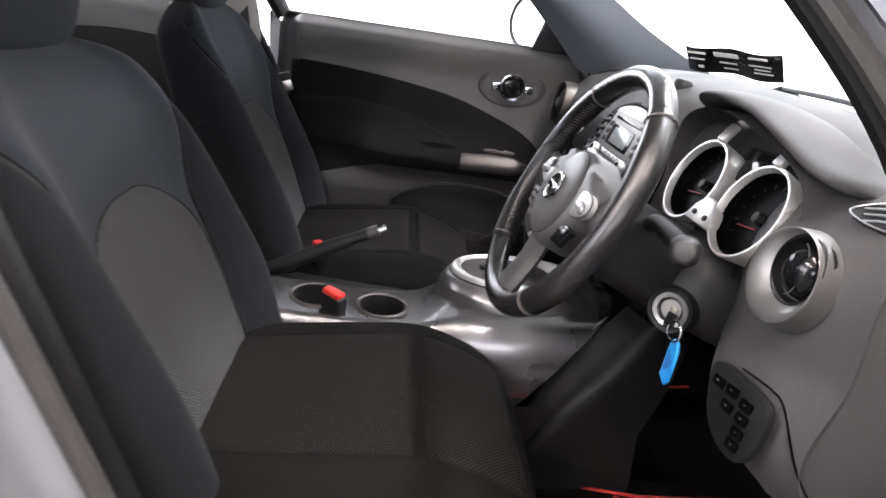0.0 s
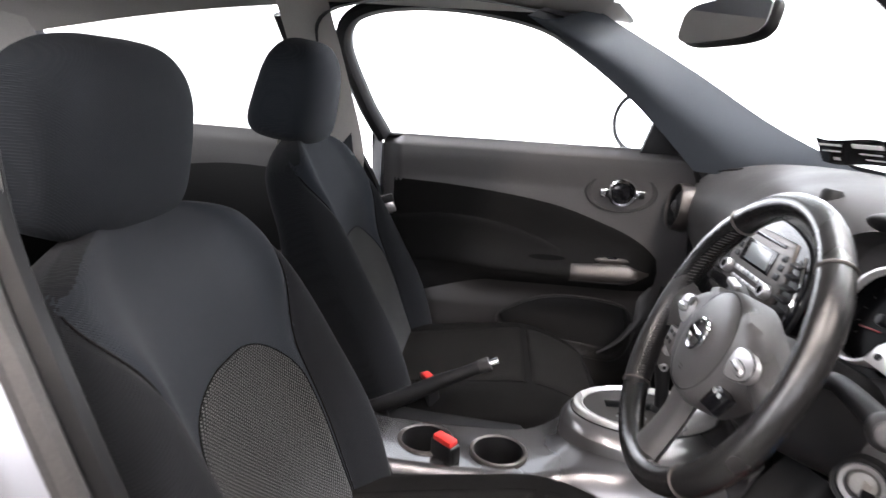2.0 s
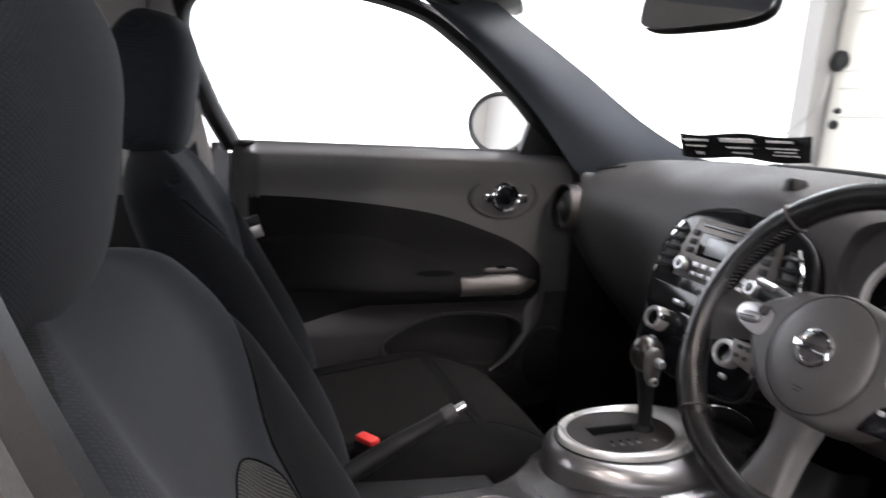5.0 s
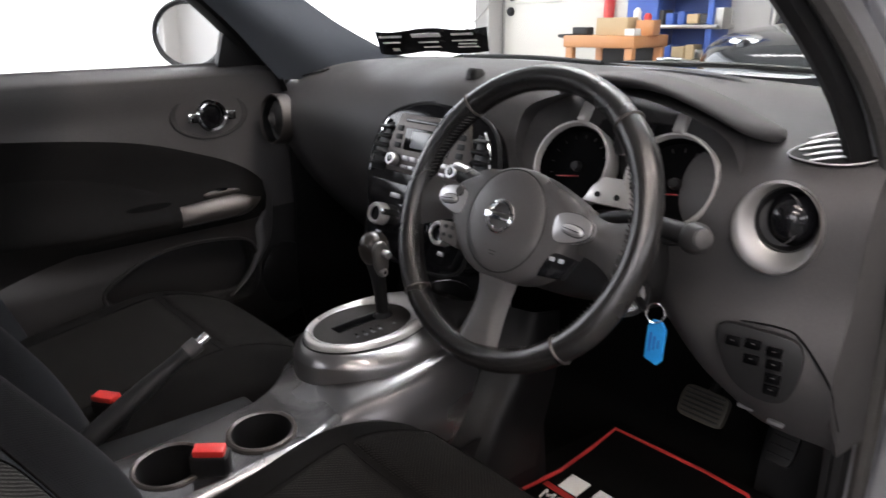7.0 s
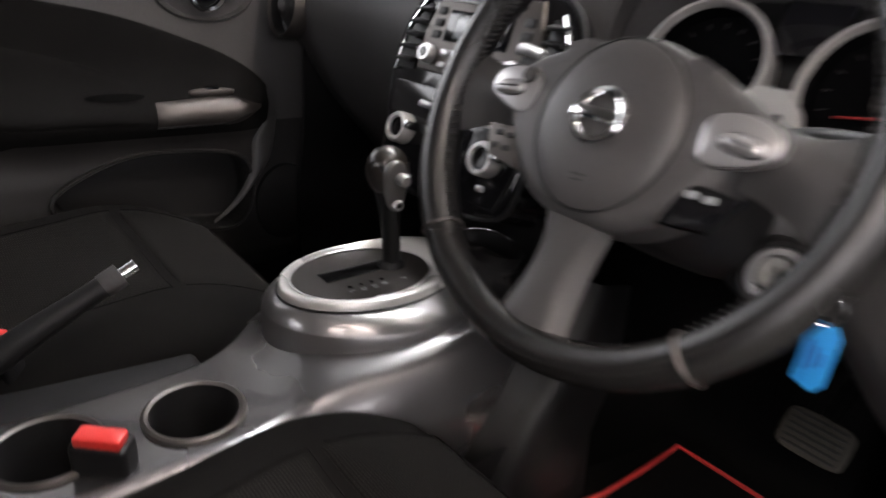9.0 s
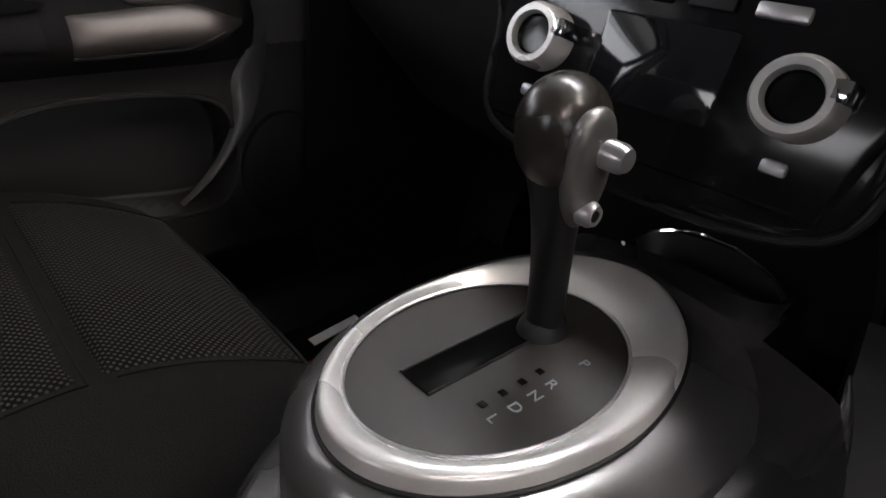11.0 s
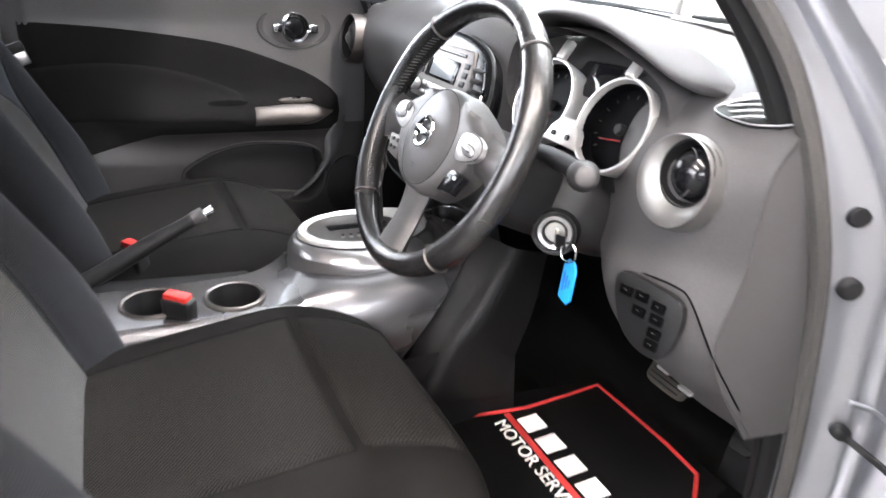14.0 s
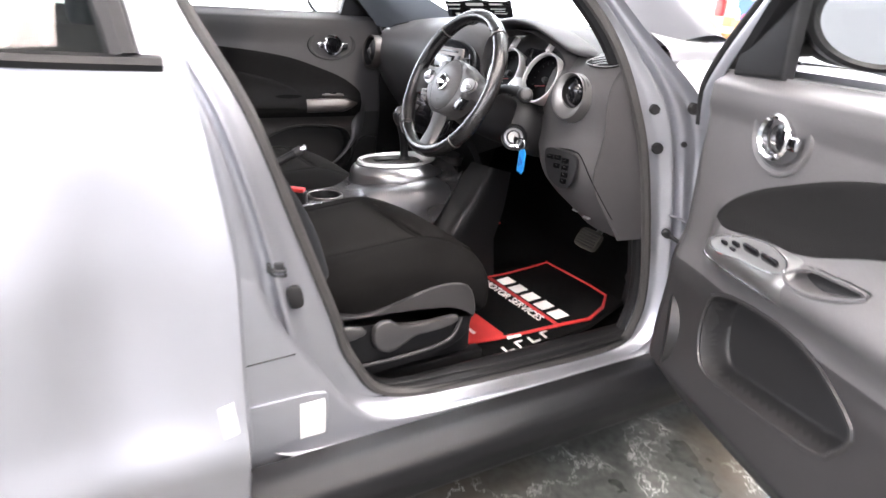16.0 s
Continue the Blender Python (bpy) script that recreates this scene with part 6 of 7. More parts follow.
BIN_EDGE = dish_edge([(0.145, 0.652), (0.01, 0.672), (-0.10, 0.660), (-0.204, 0.605), (-0.19, 0.55), (-0.15, 0.527), (0.03, 0.503), (0.124, 0.495), (0.165, 0.53), (0.176, 0.592)], 40)
GRIP_EDGE = dish_edge([(-0.038, 0.766), (-0.058, 0.787), (-0.11, 0.792), (-0.170, 0.793), (-0.145, 0.776), (-0.085, 0.760)], 24)


def build_door(name, label, hz, driver):
    """A front door as it stands when shut, on the passenger side."""
    d = thing(name, label, "car door", "front doors", "structure")
    X0 = -0.70

    def dish(y, z):
        return max(sunk(y, z, BIN_EDGE), sunk(y, z, GRIP_EDGE) if driver else 0)

    drop = 0.042 if driver else 0.0

    def lin(y, z, off=0.0):
        return Vector((X0 + inward(y, z + drop * step(z, 0.93, 1.0)) + off, y, z))

    def lining_fn(u, v):
        ymax = 0.41 - 0.10 * step(0.385 + 0.7 * v, 0.90, 1.04)
        y = -0.56 + (0.56 + ymax) * u
        lo = door_bottom(y)
        z = lo + (1.09 - drop - lo) * v
        return lin(y, z, -0.06 * dish(y, z))

    def patch(name, y0, y1, lo, hi, off, material, lab, nu=40, nv=20, parent=d, edge=0.006, pw=8):
        def fn(u, v):
            y = y0 + (y1 - y0) * u
            z = lo(y) + (hi(y) - lo(y)) * v
            return lin(y, z, off - edge * max(abs(2 * u - 1) ** pw, abs(2 * v - 1) ** pw))
        return part(name, surf(fn, nu, nv), material, parent, lab, 60)
    sheet = surf(lining_fn, 290, 250)
    low = sheet.copy()
    # Lower lining greyed darker for the armrest's shade; split higher on the passenger door.
    bmesh.ops.delete(sheet, geom=[f for f in sheet.faces if f.calc_center_median().z < (0.662 if driver else 0.715)], context="FACES")
    bmesh.ops.delete(low, geom=[f for f in low.faces if f.calc_center_median().z >= (0.662 if driver else 0.715)], context="FACES")
    # Bin hollow is split off and coloured darker to stand for its shade.
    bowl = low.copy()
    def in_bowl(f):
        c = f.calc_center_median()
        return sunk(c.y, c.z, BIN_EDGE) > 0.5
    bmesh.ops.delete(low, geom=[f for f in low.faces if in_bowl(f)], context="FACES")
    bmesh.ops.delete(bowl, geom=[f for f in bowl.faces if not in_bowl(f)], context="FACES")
    part("door_bin", bowl, M_COVER, d, "hollow of the door bin, shade put into its colour", 60)
    part("lower_lining", low, M_DOORLOW, d, "dark grey lower door lining with a bin", 60)
    part("lining", sheet, M_DOOR, d, "grey moulded door lining", 60)
    patch("inset", -0.545, 0.242, (lambda y: 0.792 + 0.05 * step(-y, 0.0, 0.2) - 0.012 * step(y, 0.02, 0.16)) if driver else (lambda y: max(0.60, 0.70 - 0.3 * max(0, -0.25 - y)) + 0.05 * step(y, 0.19, 0.242) ** 2), top_line, 0.004, M_DOORCLOTH, "black cloth door inset", 70, 40)
    if not driver:
        patch("armrest_pad", -0.535, -0.03, lambda y: 0.735, lambda y: 0.80 + 0.085 * (1 - ((y + 0.36) / 0.33) ** 2), 0.009, M_DOORCLOTH, "padded black armrest panel", 40, 20, edge=0.008)
    if driver:
        tr = patch("pull_trim", -0.048, 0.187, lambda y: 0.712 + 0.032 * step(y, 0.08, 0.187), lambda y: 0.796 - 0.012 * step(y, 0.0, 0.1) - 0.03 * step(y, 0.1, 0.187), 0.010, M_POD, "satin silver armrest pod", 40, 20, edge=0.012)
        part("switch_rim", tube([lin(y, 0.778 - 0.014 * step(y, 0.03, 0.14) + e * 0.0175 * math.sqrt(max(0, 1 - abs((y - 0.052) / 0.092) ** 2.6)), 0.0128) for e, ys in ((1, range(-40, 145, 4)), (-1, range(144, -41, -4))) for y in [k / 1000 for k in ys]], 0.0012, 6, True), M_CHROME, tr, "thin bright switch rim")
        part("trim_line", tube([lin(y, 0.724 + 0.012 * step(y, 0.08, 0.187), 0.0112) for y in [-0.04 + 0.01 * k for k in range(21)]], 0.0018, 6), M_CHROME, tr, "thin bright line")
        def mid_line(y):
            return 0.778 - 0.014 * step(y, 0.03, 0.14)

        def half_tall(y):
            return 0.0165 * math.sqrt(max(0, 1 - abs((y - 0.052) / 0.088) ** 2.6))
        sw_ = patch("switch_plate", -0.035, 0.139, lambda y: mid_line(y) - half_tall(y), lambda y: mid_line(y) + half_tall(y), 0.0125, M_POD, "satin silver window switch plate", 40, 10, edge=0.0)
        for y, dz, wide, tall in ((-0.004, 0.0, 0.040, 0.020), (0.043, 0.0, 0.038, 0.021), (0.080, 0.005, 0.018, 0.010), (0.082, -0.007, 0.018, 0.010), (0.106, 0.003, 0.016, 0.009)):
            part("window_switch", rbox(0.007, wide, tall, 0.003, 2, m=pose(lin(y, mid_line(y), 0.0135).x, y, mid_line(y) + dz, 0, 28, 0)), M_PIANO, sw_, "gloss black window switch")
    if driver:
        # Dark sheet laid in the pocket in place of its shade.
        patch("grip_shade", -0.168, -0.04, lambda y: 0.777 - 0.013 * math.sqrt(max(0, 1 - ((y + 0.102) / 0.062) ** 2)), lambda y: 0.777 + 0.014 * math.sqrt(max(0, 1 - ((y + 0.102) / 0.062) ** 2)), -0.028, M_COVER, "dark sheet for the shade in the grip pocket", 24, 8, edge=0.0)
        part("grip_lip", tube([lin(q[0], q[1], 0.001) for q in GRIP_EDGE], 0.0035, 6, True), M_DOOR, d, "satin grip pocket lip")
    part("bin_edge", tube([lin(q[0], q[1], 0.0) for q in BIN_EDGE], 0.0045, 6, True), M_DOORLOW, d, "rounded bin lip")
    if not driver:
        tr = patch("pull_trim", -0.028, 0.205, lambda y: 0.722 + 0.028 * step(y, 0.12, 0.205), lambda y: 0.777 + 0.006 * step(y, -0.02, 0.1) - 0.026 * step(y, 0.12, 0.205), 0.010, M_TRIM, "dark satin pull handle trim", 30, 16, edge=0.012)
        part("trim_line", tube([lin(y, 0.729 + 0.02 * step(y, 0.1, 0.175), 0.011) for y in [-0.02 + 0.01 * k for k in range(19)]], 0.0016, 6), M_BLACK, tr)
        # Flat black sheet on the pad paints the shade of a grip slot.
        patch("grip_pocket", -0.135, -0.035, lambda y: 0.786 - 0.007 * math.sqrt(max(0, 1 - ((y + 0.085) / 0.051) ** 2)), lambda y: 0.786 + 0.006 * math.sqrt(max(0, 1 - ((y + 0.085) / 0.051) ** 2)), 0.0125, M_CARPET, "black sheet for the shade in the grip slot", 24, 8, edge=0.0)
        inn = spline([(0.205, 0.712, 0), (0.180, 0.676, 0), (0.174, 0.62, 0), (0.145, 0.568, 0), (0.11, 0.533, 0), (0.083, 0.514, 0)], 24)
        out = spline([(0.246, 0.738, 0), (0.238, 0.69, 0), (0.217, 0.637, 0), (0.185, 0.593, 0), (0.145, 0.549, 0), (0.085, 0.510, 0)], 24)

        def horn(u, v):
            i = min(23, int(u * 23 + 0.5))
            q = inn[i].lerp(out[i], v)
            return lin(q.x, q.y, 0.010 * math.sin(math.pi * v) ** 0.6)
        part("pocket_horn", surf(horn, 24, 9), M_DOOR, d, "grey curved pocket edge", 60)
        sw_ = part("window_switch", pillow(0.008, 0.046, 0.008, 2.6, m=pose(lin(0.093, 0.783, 0.002).x, 0.093, 0.787)), M_TRIM, d, "dark satin window switch plate")
        part("switch", rbox(0.012, 0.026, 0.010, 0.003, m=pose(lin(0.093, 0.785, 0.004).x, 0.093, 0.794)), M_PIANO, sw_)
    # handle bowl
    hy = 0.103
    hm = frame_of(lin(hy, hz, 0.001), (0, 1, 0), (0, 0, 1))
    # Passenger bowl set darker than the lining, the hollow's shade in its colour.
    part("handle_bowl", lathe([(1.12, -0.004), (1.06, 0.004), (1.0, 0.004), (0.9, -0.002), (0.5, -0.008), (0, -0.008)], 48, hm @ pose(0, 0, 0), sx=0.070 if driver else 0.09, sy=0.060 if driver else 0.053), M_DOOR if driver else M_DASH, d, "oval handle bowl")
    hd = part("door_handle", lathe([(0.036, 0.002), (0.039, 0.014), (0.035, 0.019), (0.030, 0.015), (0.0285, 0.004)], 36, hm), M_CHROME, d, "chrome ring door handle")
    part("handle_centre", lathe([(0, 0.004), (0.020, 0.005), (0.0285, 0.001)], 28, hm), M_PIANO, hd)
    for sx in (-1,) if driver else (-1, 1):
        part("handle_arm", rbox(0.026, 0.024, 0.010, 0.004, 3, m=hm @ pose(sx * 0.047, -0.002, 0.012)), M_CHROME, hd)
    if driver:
        part("bowl_floor", lathe([(0, -0.004), (0.85, -0.002), (0.98, 0.003)], 48, hm, sx=0.058, sy=0.050), M_DOORLOW, d, "dark floor of the handle bowl")
    # bin, speaker and lower edge
    sm = frame_of(lin(0.312, 0.50, -0.012) if driver else lin(0.25, 0.53, 0.010), (0, 1, 0), (0, 0, 1))
    part("speaker_grille", lathe([(0, -0.002), (0.055, -0.002), (0.062, -0.004), (0.066, -0.03)], 40, sm @ pose(0, 0, 0, 0, 26 if driver else 0), sx=1.15, sy=1.45), M_COVER, d, "black oval speaker grille")
    # shell: outer skin, edge and window frame
    part("outer_skin", surf(lambda u, v: (CX - half_width(0.33 + 0.725 * v), -0.605 + 1.07 * u, 0.33 + 0.725 * v), 30, 30), M_PAINT, d, "silver outer door skin")
    loop = [(-0.565, 1.08), (-0.565, 0.75), (-0.52, 0.47), (-0.42, 0.40), (-0.2, 0.385), (0.15, 0.385), (0.35, 0.44), (0.365, 0.62), (0.365, 0.9), (0.36, 1.08)]
    bm = loft([[(X0 - 0.005, y, z) for y, z in loop], [(X0 - 0.06, y * 1.06, z) for y, z in loop], [(CX - half_width(z), y * 1.09 + 0.01, z - 0.005) for y, z in loop]], 50)
    part("shut_edge", bm, M_BLACK, d, "black door edge")
    part("belt_seal", rbox(0.05, 0.90, 0.012, 0.004, m=pose(-0.715, -0.11, 1.083 - drop)), M_RUBBER, d, "black belt seal")
    wf = spline([(-0.705, 0.275, 1.075), (-0.672, 0.13, 1.215), (-0.627, -0.06, 1.345), (-0.59, -0.2, 1.40), (-0.565, -0.42, 1.42), (-0.57, -0.60, 1.395), (-0.60, -0.655, 1.32), (-0.65, -0.61, 1.18), (-0.70, -0.56, 1.08)], 60)
    part("window_frame", tube(wf, 0.028, 8, flat=0.7), M_BLACK, d, "black window frame")
    gl = part("window_glass", surf(lambda u, v: wf[int(round(v * 29))].lerp(wf[59 - int(round(v * 29))], u) + Vector((-0.01, 0, 0)), 6, 30), M_GLASS, d, "clear side glass")
    gl.visible_shadow = False
    if driver:
        part("corner_panel", plate([(0.288, 1.040), (0.146, 1.044), (0.144, 1.235), (0.158, 1.232), (0.225, 1.152), (0.278, 1.088)], 0.024, 0.010, frame_of((-0.702, 0, 0), (0, 1, 0), (0, 0, 1)), seg=3), M_BLACK, d, "black mirror corner panel")
        rim_in = [(-0.682, 0.144, 1.240), (-0.682, 0.223, 1.154), (-0.682, 0.277, 1.092), (-0.684, 0.325, 1.03), (-0.690, 0.350, 0.98), (-0.70, 0.36, 0.92)]
        rim_out = [(-0.690, 0.178, 1.255), (-0.690, 0.258, 1.166), (-0.690, 0.324, 1.094), (-0.694, 0.385, 1.017), (-0.702, 0.405, 0.975), (-0.712, 0.412, 0.92)]
        part("frame_edge", loft([rim_in, [((a[0] + b[0]) / 2 + 0.008, (a[1] + b[1]) / 2, (a[2] + b[2]) / 2) for a, b in zip(rim_in, rim_out)], rim_out], 40, t=0.004), M_PAINT, d, "silver painted door frame edge")
        part("frame_seal", tube(spline([(a - 0.004, b + 0.008, c + 0.006) for a, b, c in rim_out], 40), 0.009, 8), M_RUBBER, d, "black rubber frame seal")
    else:
        part("corner_panel", plate([(0.33, 1.08), (0.14, 1.08), (0.165, 1.16), (0.20, 1.165)], 0.02, 0.004, frame_of((-0.70, 0, 0), (0, 1, 0.0), (0, 0, 1))), M_BLACK, d, "black mirror corner panel")
    # outside mirror
    mir = part("outside_mirror", pillow(0.132, 0.042, 0.088, 2.4, 32, 22, m=pose(-0.89, 0.215, 1.153, 0, 0, 18.7)), M_BLACK, d, "black backed outside mirror")
    mm = frame_of((-0.875, 0.162, 1.153), (0.947, 0.32, 0), (0, 0.03, 1))
    part("mirror_rim", lathe([(0.98, -0.04), (1.03, -0.02), (1.03, 0.004), (0.96, 0.009), (0.87, 0.0045)], 44, mm, sx=0.134, sy=0.087), M_BLACK, mir, "gloss black mirror rim")
    part("mirror_glass", lathe([(0, 0.003), (0.93, 0.003), (0.94, -0.01)], 44, mm, sx=0.134, sy=0.087), M_MIRROR, mir, "mirror glass")
    part("mirror_arm", tube([(-0.71, 0.25, 1.10), (-0.80, 0.25, 1.105), (-0.86, 0.24, 1.12)], 0.025, 10), M_BLACK, mir)
    return d


build_door("door_1", "grey and black passenger door lining, door shut", 0.972, False)
before = set(scene.objects)
build_door("door_2", "silver driver door standing wide open, grey lining inside", 0.957, True)
SWING = Matrix.Translation((0.85, HINGE_Y, 0)) @ Matrix.Rotation(radians(70), 4, "Z") @ Matrix.Translation((-0.861, -HINGE_Y, 0))
for ob in set(scene.objects) - before:
    if ob.type == "MESH":
        ob.data.transform(Matrix.Translation((2 * CX, 0, 0)) @ Matrix.Diagonal((-1, 1, 1, 1)))
        ob.data.flip_normals()
        ob.data.transform(SWING)

# ---- floor mat ----
mat_thing = thing("floor_mat", "black carpet floor mat with red border and white lettering", "floor mat")
MATM = frame_of((0.40, 0.30, 0.330), (1, 0, 0), (0, 1, 0.135))


def mp(x, y, z=0.0):
    return MATM @ pose(x - 0.40, y - 0.30, z)


outl = [(0.26, 0.50), (0.36, 0.502), (0.46, 0.503), (0.54, 0.497), (0.585, 0.445), (0.613, 0.37), (0.594, 0.30), (0.572, 0.2), (0.547, 0.10), (0.522, 0.03), (0.40, 0.0), (0.24, 0.0), (0.20, 0.05), (0.205, 0.2), (0.228, 0.27), (0.245, 0.33), (0.255, 0.42)]
outl = [(x - 0.40, y - 0.30) for x, y in outl]
part("carpet_sheet", plate(outl, 0.008, 0.002, MATM @ pose(0, 0, -0.006)), M_CARPET, mat_thing, "black carpet pile")
part("mat_binding", tube([MATM @ Vector((x, y, 0.002)) for x, y in outl], 0.0045, 6, True), M_REDCLOTH, mat_thing, "red bound edge")
part("red_corner", plate([(x - 0.4, y - 0.3) for x, y in ((0.30, 0.02), (0.375, 0.127), (0.540, 0.131), (0.548, 0.118), (0.519, 0.036), (0.40, 0.006))], 0.0035, 0.0, MATM @ pose(0, 0, 0.0)), M_REDCLOTH, mat_thing, "red printed corner")
part("red_stripe", plate([(x - 0.4, y - 0.3) for x, y in ((0.240, 0.279), (0.578, 0.273), (0.580, 0.284), (0.243, 0.291))], 0.0035, 0.0, MATM), M_REDCLOTH, mat_thing, "red printed stripe")
for k in range(5):
    part("name_bar", plate([(-0.021, 0), (0.021, 0), (0.025, 0.042), (-0.017, 0.042)], 0.0035, 0.0, mp(0.287 + 0.0635 * k, 0.294)), M_WHITE, mat_thing, "white bar in place of a name")
lettering("MOTOR SERVICES", 0.036, 0.0008, M_WHITE, mat_thing, mp(0.252, 0.249, 0.0032), "lettering")
for k in range(2):
    part("print_bar", plate([(0, 0), (0.014, 0), (0.016, 0.018), (0.002, 0.018)], 0.004, 0.0, mp(0.553 + 0.004 * k, 0.128 + 0.02 * k)), M_WHITE, mat_thing)
    part("print_bar", plate([(0, 0), (0.04, 0), (0.04, 0.010), (0, 0.010)], 0.0045, 0.0, mp(0.40 + 0.055 * k, 0.05 + 0.012 * k)), M_WHITE, mat_thing)
under = thing("carpet_mat", "black carpet under-mat with white stitched marks", "floor mat")
part("carpet_sheet", plate([(x - 0.40, y - 0.30) for x, y in ((0.18, -0.1), (0.60, -0.05), (0.625, 0.1), (0.625, 0.36), (0.58, 0.53), (0.24, 0.54), (0.17, 0.3))], 0.012, 0.003, MATM @ pose(0, 0, -0.021)), M_CARPET, under, "black carpet pile")
for k in range(4):
    part("stitched_mark", plate([(0, 0), (0.006, 0), (0.006, 0.026), (0.024, 0.026), (0.024, 0.032), (0, 0.032)] if k % 2 else [(0, 0), (0.026, 0), (0.026, 0.006), (0.006, 0.006), (0.006, 0.03), (0, 0.03)], 0.0012, 0.0, frame_of(MATM @ Vector((0.208, -0.205 + 0.042 * k, -0.009)), (0.05, 1, 0.135), (-1, 0, 0))), M_WHITE, under, "white stitched mark")

# ---- things in the cabin and garage ----
rv = thing("rear_view_mirror", "black interior rear view mirror on a short stalk", "mirror")
RV = frame_of((0.025, 0.085, 1.345), (1, 0.35, 0.02), (0, 0.26, 1))
part("mirror_case", pillow(0.106, 0.036, 0.014, 3.6, 32, 16, m=RV @ pose(0, 0, -0.007)), M_BLACK, rv, "black mirror case")
part("mirror_glass", plate(oval(0.103, 0.033, 40, 4), 0.002, 0.0, RV @ pose(0, 0, 0.0065)), M_MIRROR, rv, "mirror glass")
part("stalk", tube(spline([(0.025, 0.095, 1.36), (0.022, 0.11, 1.385), (0.02, 0.10, 1.41)], 8), 0.009, 10), M_BLACK, rv)

cardm = frame_of((-0.425, 0.59, 1.132), (0.96, 0.27, 0.03), (-0.05, -0.55, 0.60))
card = thing("dash_card", "black printed card with white text bars on the dash", "card")
part("card_sheet", surf(lambda u, v: cardm @ Vector((-0.165 + 0.33 * u + 0.02 * v, -0.038 + 0.076 * v, 0.006 * math.sin(3.1 * math.pi * u))), 24, 4), M_PIANO, card, "glossy black card")
for a, b, w, hgt in ((-0.11, 0.024, 0.07, 0.006), (0.0, 0.026, 0.085, 0.012), (0.105, 0.026, 0.06, 0.006), (-0.115, 0.005, 0.055, 0.004), (0.0, 0.004, 0.06, 0.004), (0.105, 0.006, 0.07, 0.003), (0.11, -0.004, 0.05, 0.003), (-0.11, -0.018, 0.02, 0.008), (0.005, -0.012, 0.05, 0.003), (0.11, -0.014, 0.06, 0.003)):
    part("text_bar", rbox(w, hgt, 0.0008, 0.0, m=cardm @ pose(a + 0.01, b, 0.0072)), M_WHITE, card)

part("pillar_button", lathe([(0, 0.008), (0.012, 0.007), (0.016, 0.003), (0.019, 0.0)], 24, frame_of((-0.617, 0.415, 1.118), (0.1, 0.9, -0.4), (0.0, 0.4, 0.9))), M_BLACK, car, "round black pillar speaker")
part("washer_jet", rbox(0.06, 0.02, 0.012, 0.004, m=pose(0.128, 0.815, 1.094)), M_CHROME, car, "bright reflective tab by the scuttle")
part("demister_slot", loft([[(0.185, 0.505, 1.1055), (0.30, 0.507, 1.1025), (0.40, 0.487, 1.0965), (0.455, 0.458, 1.0925)], [(0.185, 0.485, 1.1055), (0.30, 0.472, 1.1015), (0.40, 0.458, 1.0965), (0.455, 0.455, 1.0925)]], 30), M_COVER, dash, "dark tapered slot on the dash top")

# seat belts
for side, x, lab in ((-1, -0.60, "grey seat belt hanging by the passenger pillar"), (1, 0.64, "grey seat belt hanging by the driver pillar")):
    b = thing("seat_belt", lab, "seat belt", "front seat belts")
    top = Vector((x, -0.665, 1.17))
    low = Vector((x - 0.03 * side, -0.60, 0.50))

    def web(u, v, top=top, low=low):
        p = top.lerp(low, u)
        return p + Vector((0.004 * math.sin(5 * u), -0.022 + 0.044 * v + 0.05 * math.sin(math.pi * u) * 0.3, 0))
    part("webbing", thick(surf(web, 16, 4), 0.002), M_BELT, b, "grey woven webbing")
    part("guide", rbox(0.02, 0.06, 0.035, 0.006, 3, m=pose(x, -0.665, 1.175)), M_SATIN, b, "silver-grey belt guide")
    part("guide_pivot", lathe([(0, 0.012), (0.012, 0.010), (0.015, 0.0)], 20, frame_of((x - 0.01 * side, -0.668, 1.19), (0, 1, 0), (0, 0, 1))), M_HEAD, b)
    tg = Vector((x - 0.03 * side - 0.01 * side, -0.525, 0.905)) if side < 0 else Vector((x - 0.03, -0.62, 0.70))
    part("tongue", rbox(0.006, 0.05, 0.034, 0.003, 2, m=pose(*tg, 20)), M_STEEL, b, "steel belt tongue")
    part("tongue_grip", rbox(0.014, 0.05, 0.022, 0.004, 2, m=pose(tg.x, tg.y - 0.005, tg.z + 0.02, 20)), M_BLACK, b)

# pedals
for x, y, z, w, hgt, lab in ((0.438, 0.50, 0.497, 0.088, 0.062, "ribbed grey-brown rubber brake pedal"), (0.555, 0.61, 0.44, 0.05, 0.12, "ribbed black accelerator pedal")):
    pd = thing("pedal", lab, "pedal", "pedals")
    pm = pose(x, y, z, -35)
    part("pad", plate(oval(w / 2, hgt / 2, 40, 5.0), 0.014, 0.004, pm @ pose(0, 0, 0, 90), seg=2), M_PEDAL if y < 0.55 else M_RUBBER, pd, "rounded rubber pad")
    for k in range(6):
        part("rib", rbox(w * 0.82, 0.004, 0.004, 0.001, 1, m=pm @ pose(0, -0.015, (k - 2.5) * hgt * 0.145)), M_RUBBER, pd)
    part("arm", tube(spline([(x, y + 0.01, z), (x, y + 0.10, z + 0.09), (x, y + 0.13, z + 0.26)], 12), 0.009, 8), M_DARKSTEEL, pd, "dark steel pedal arm")

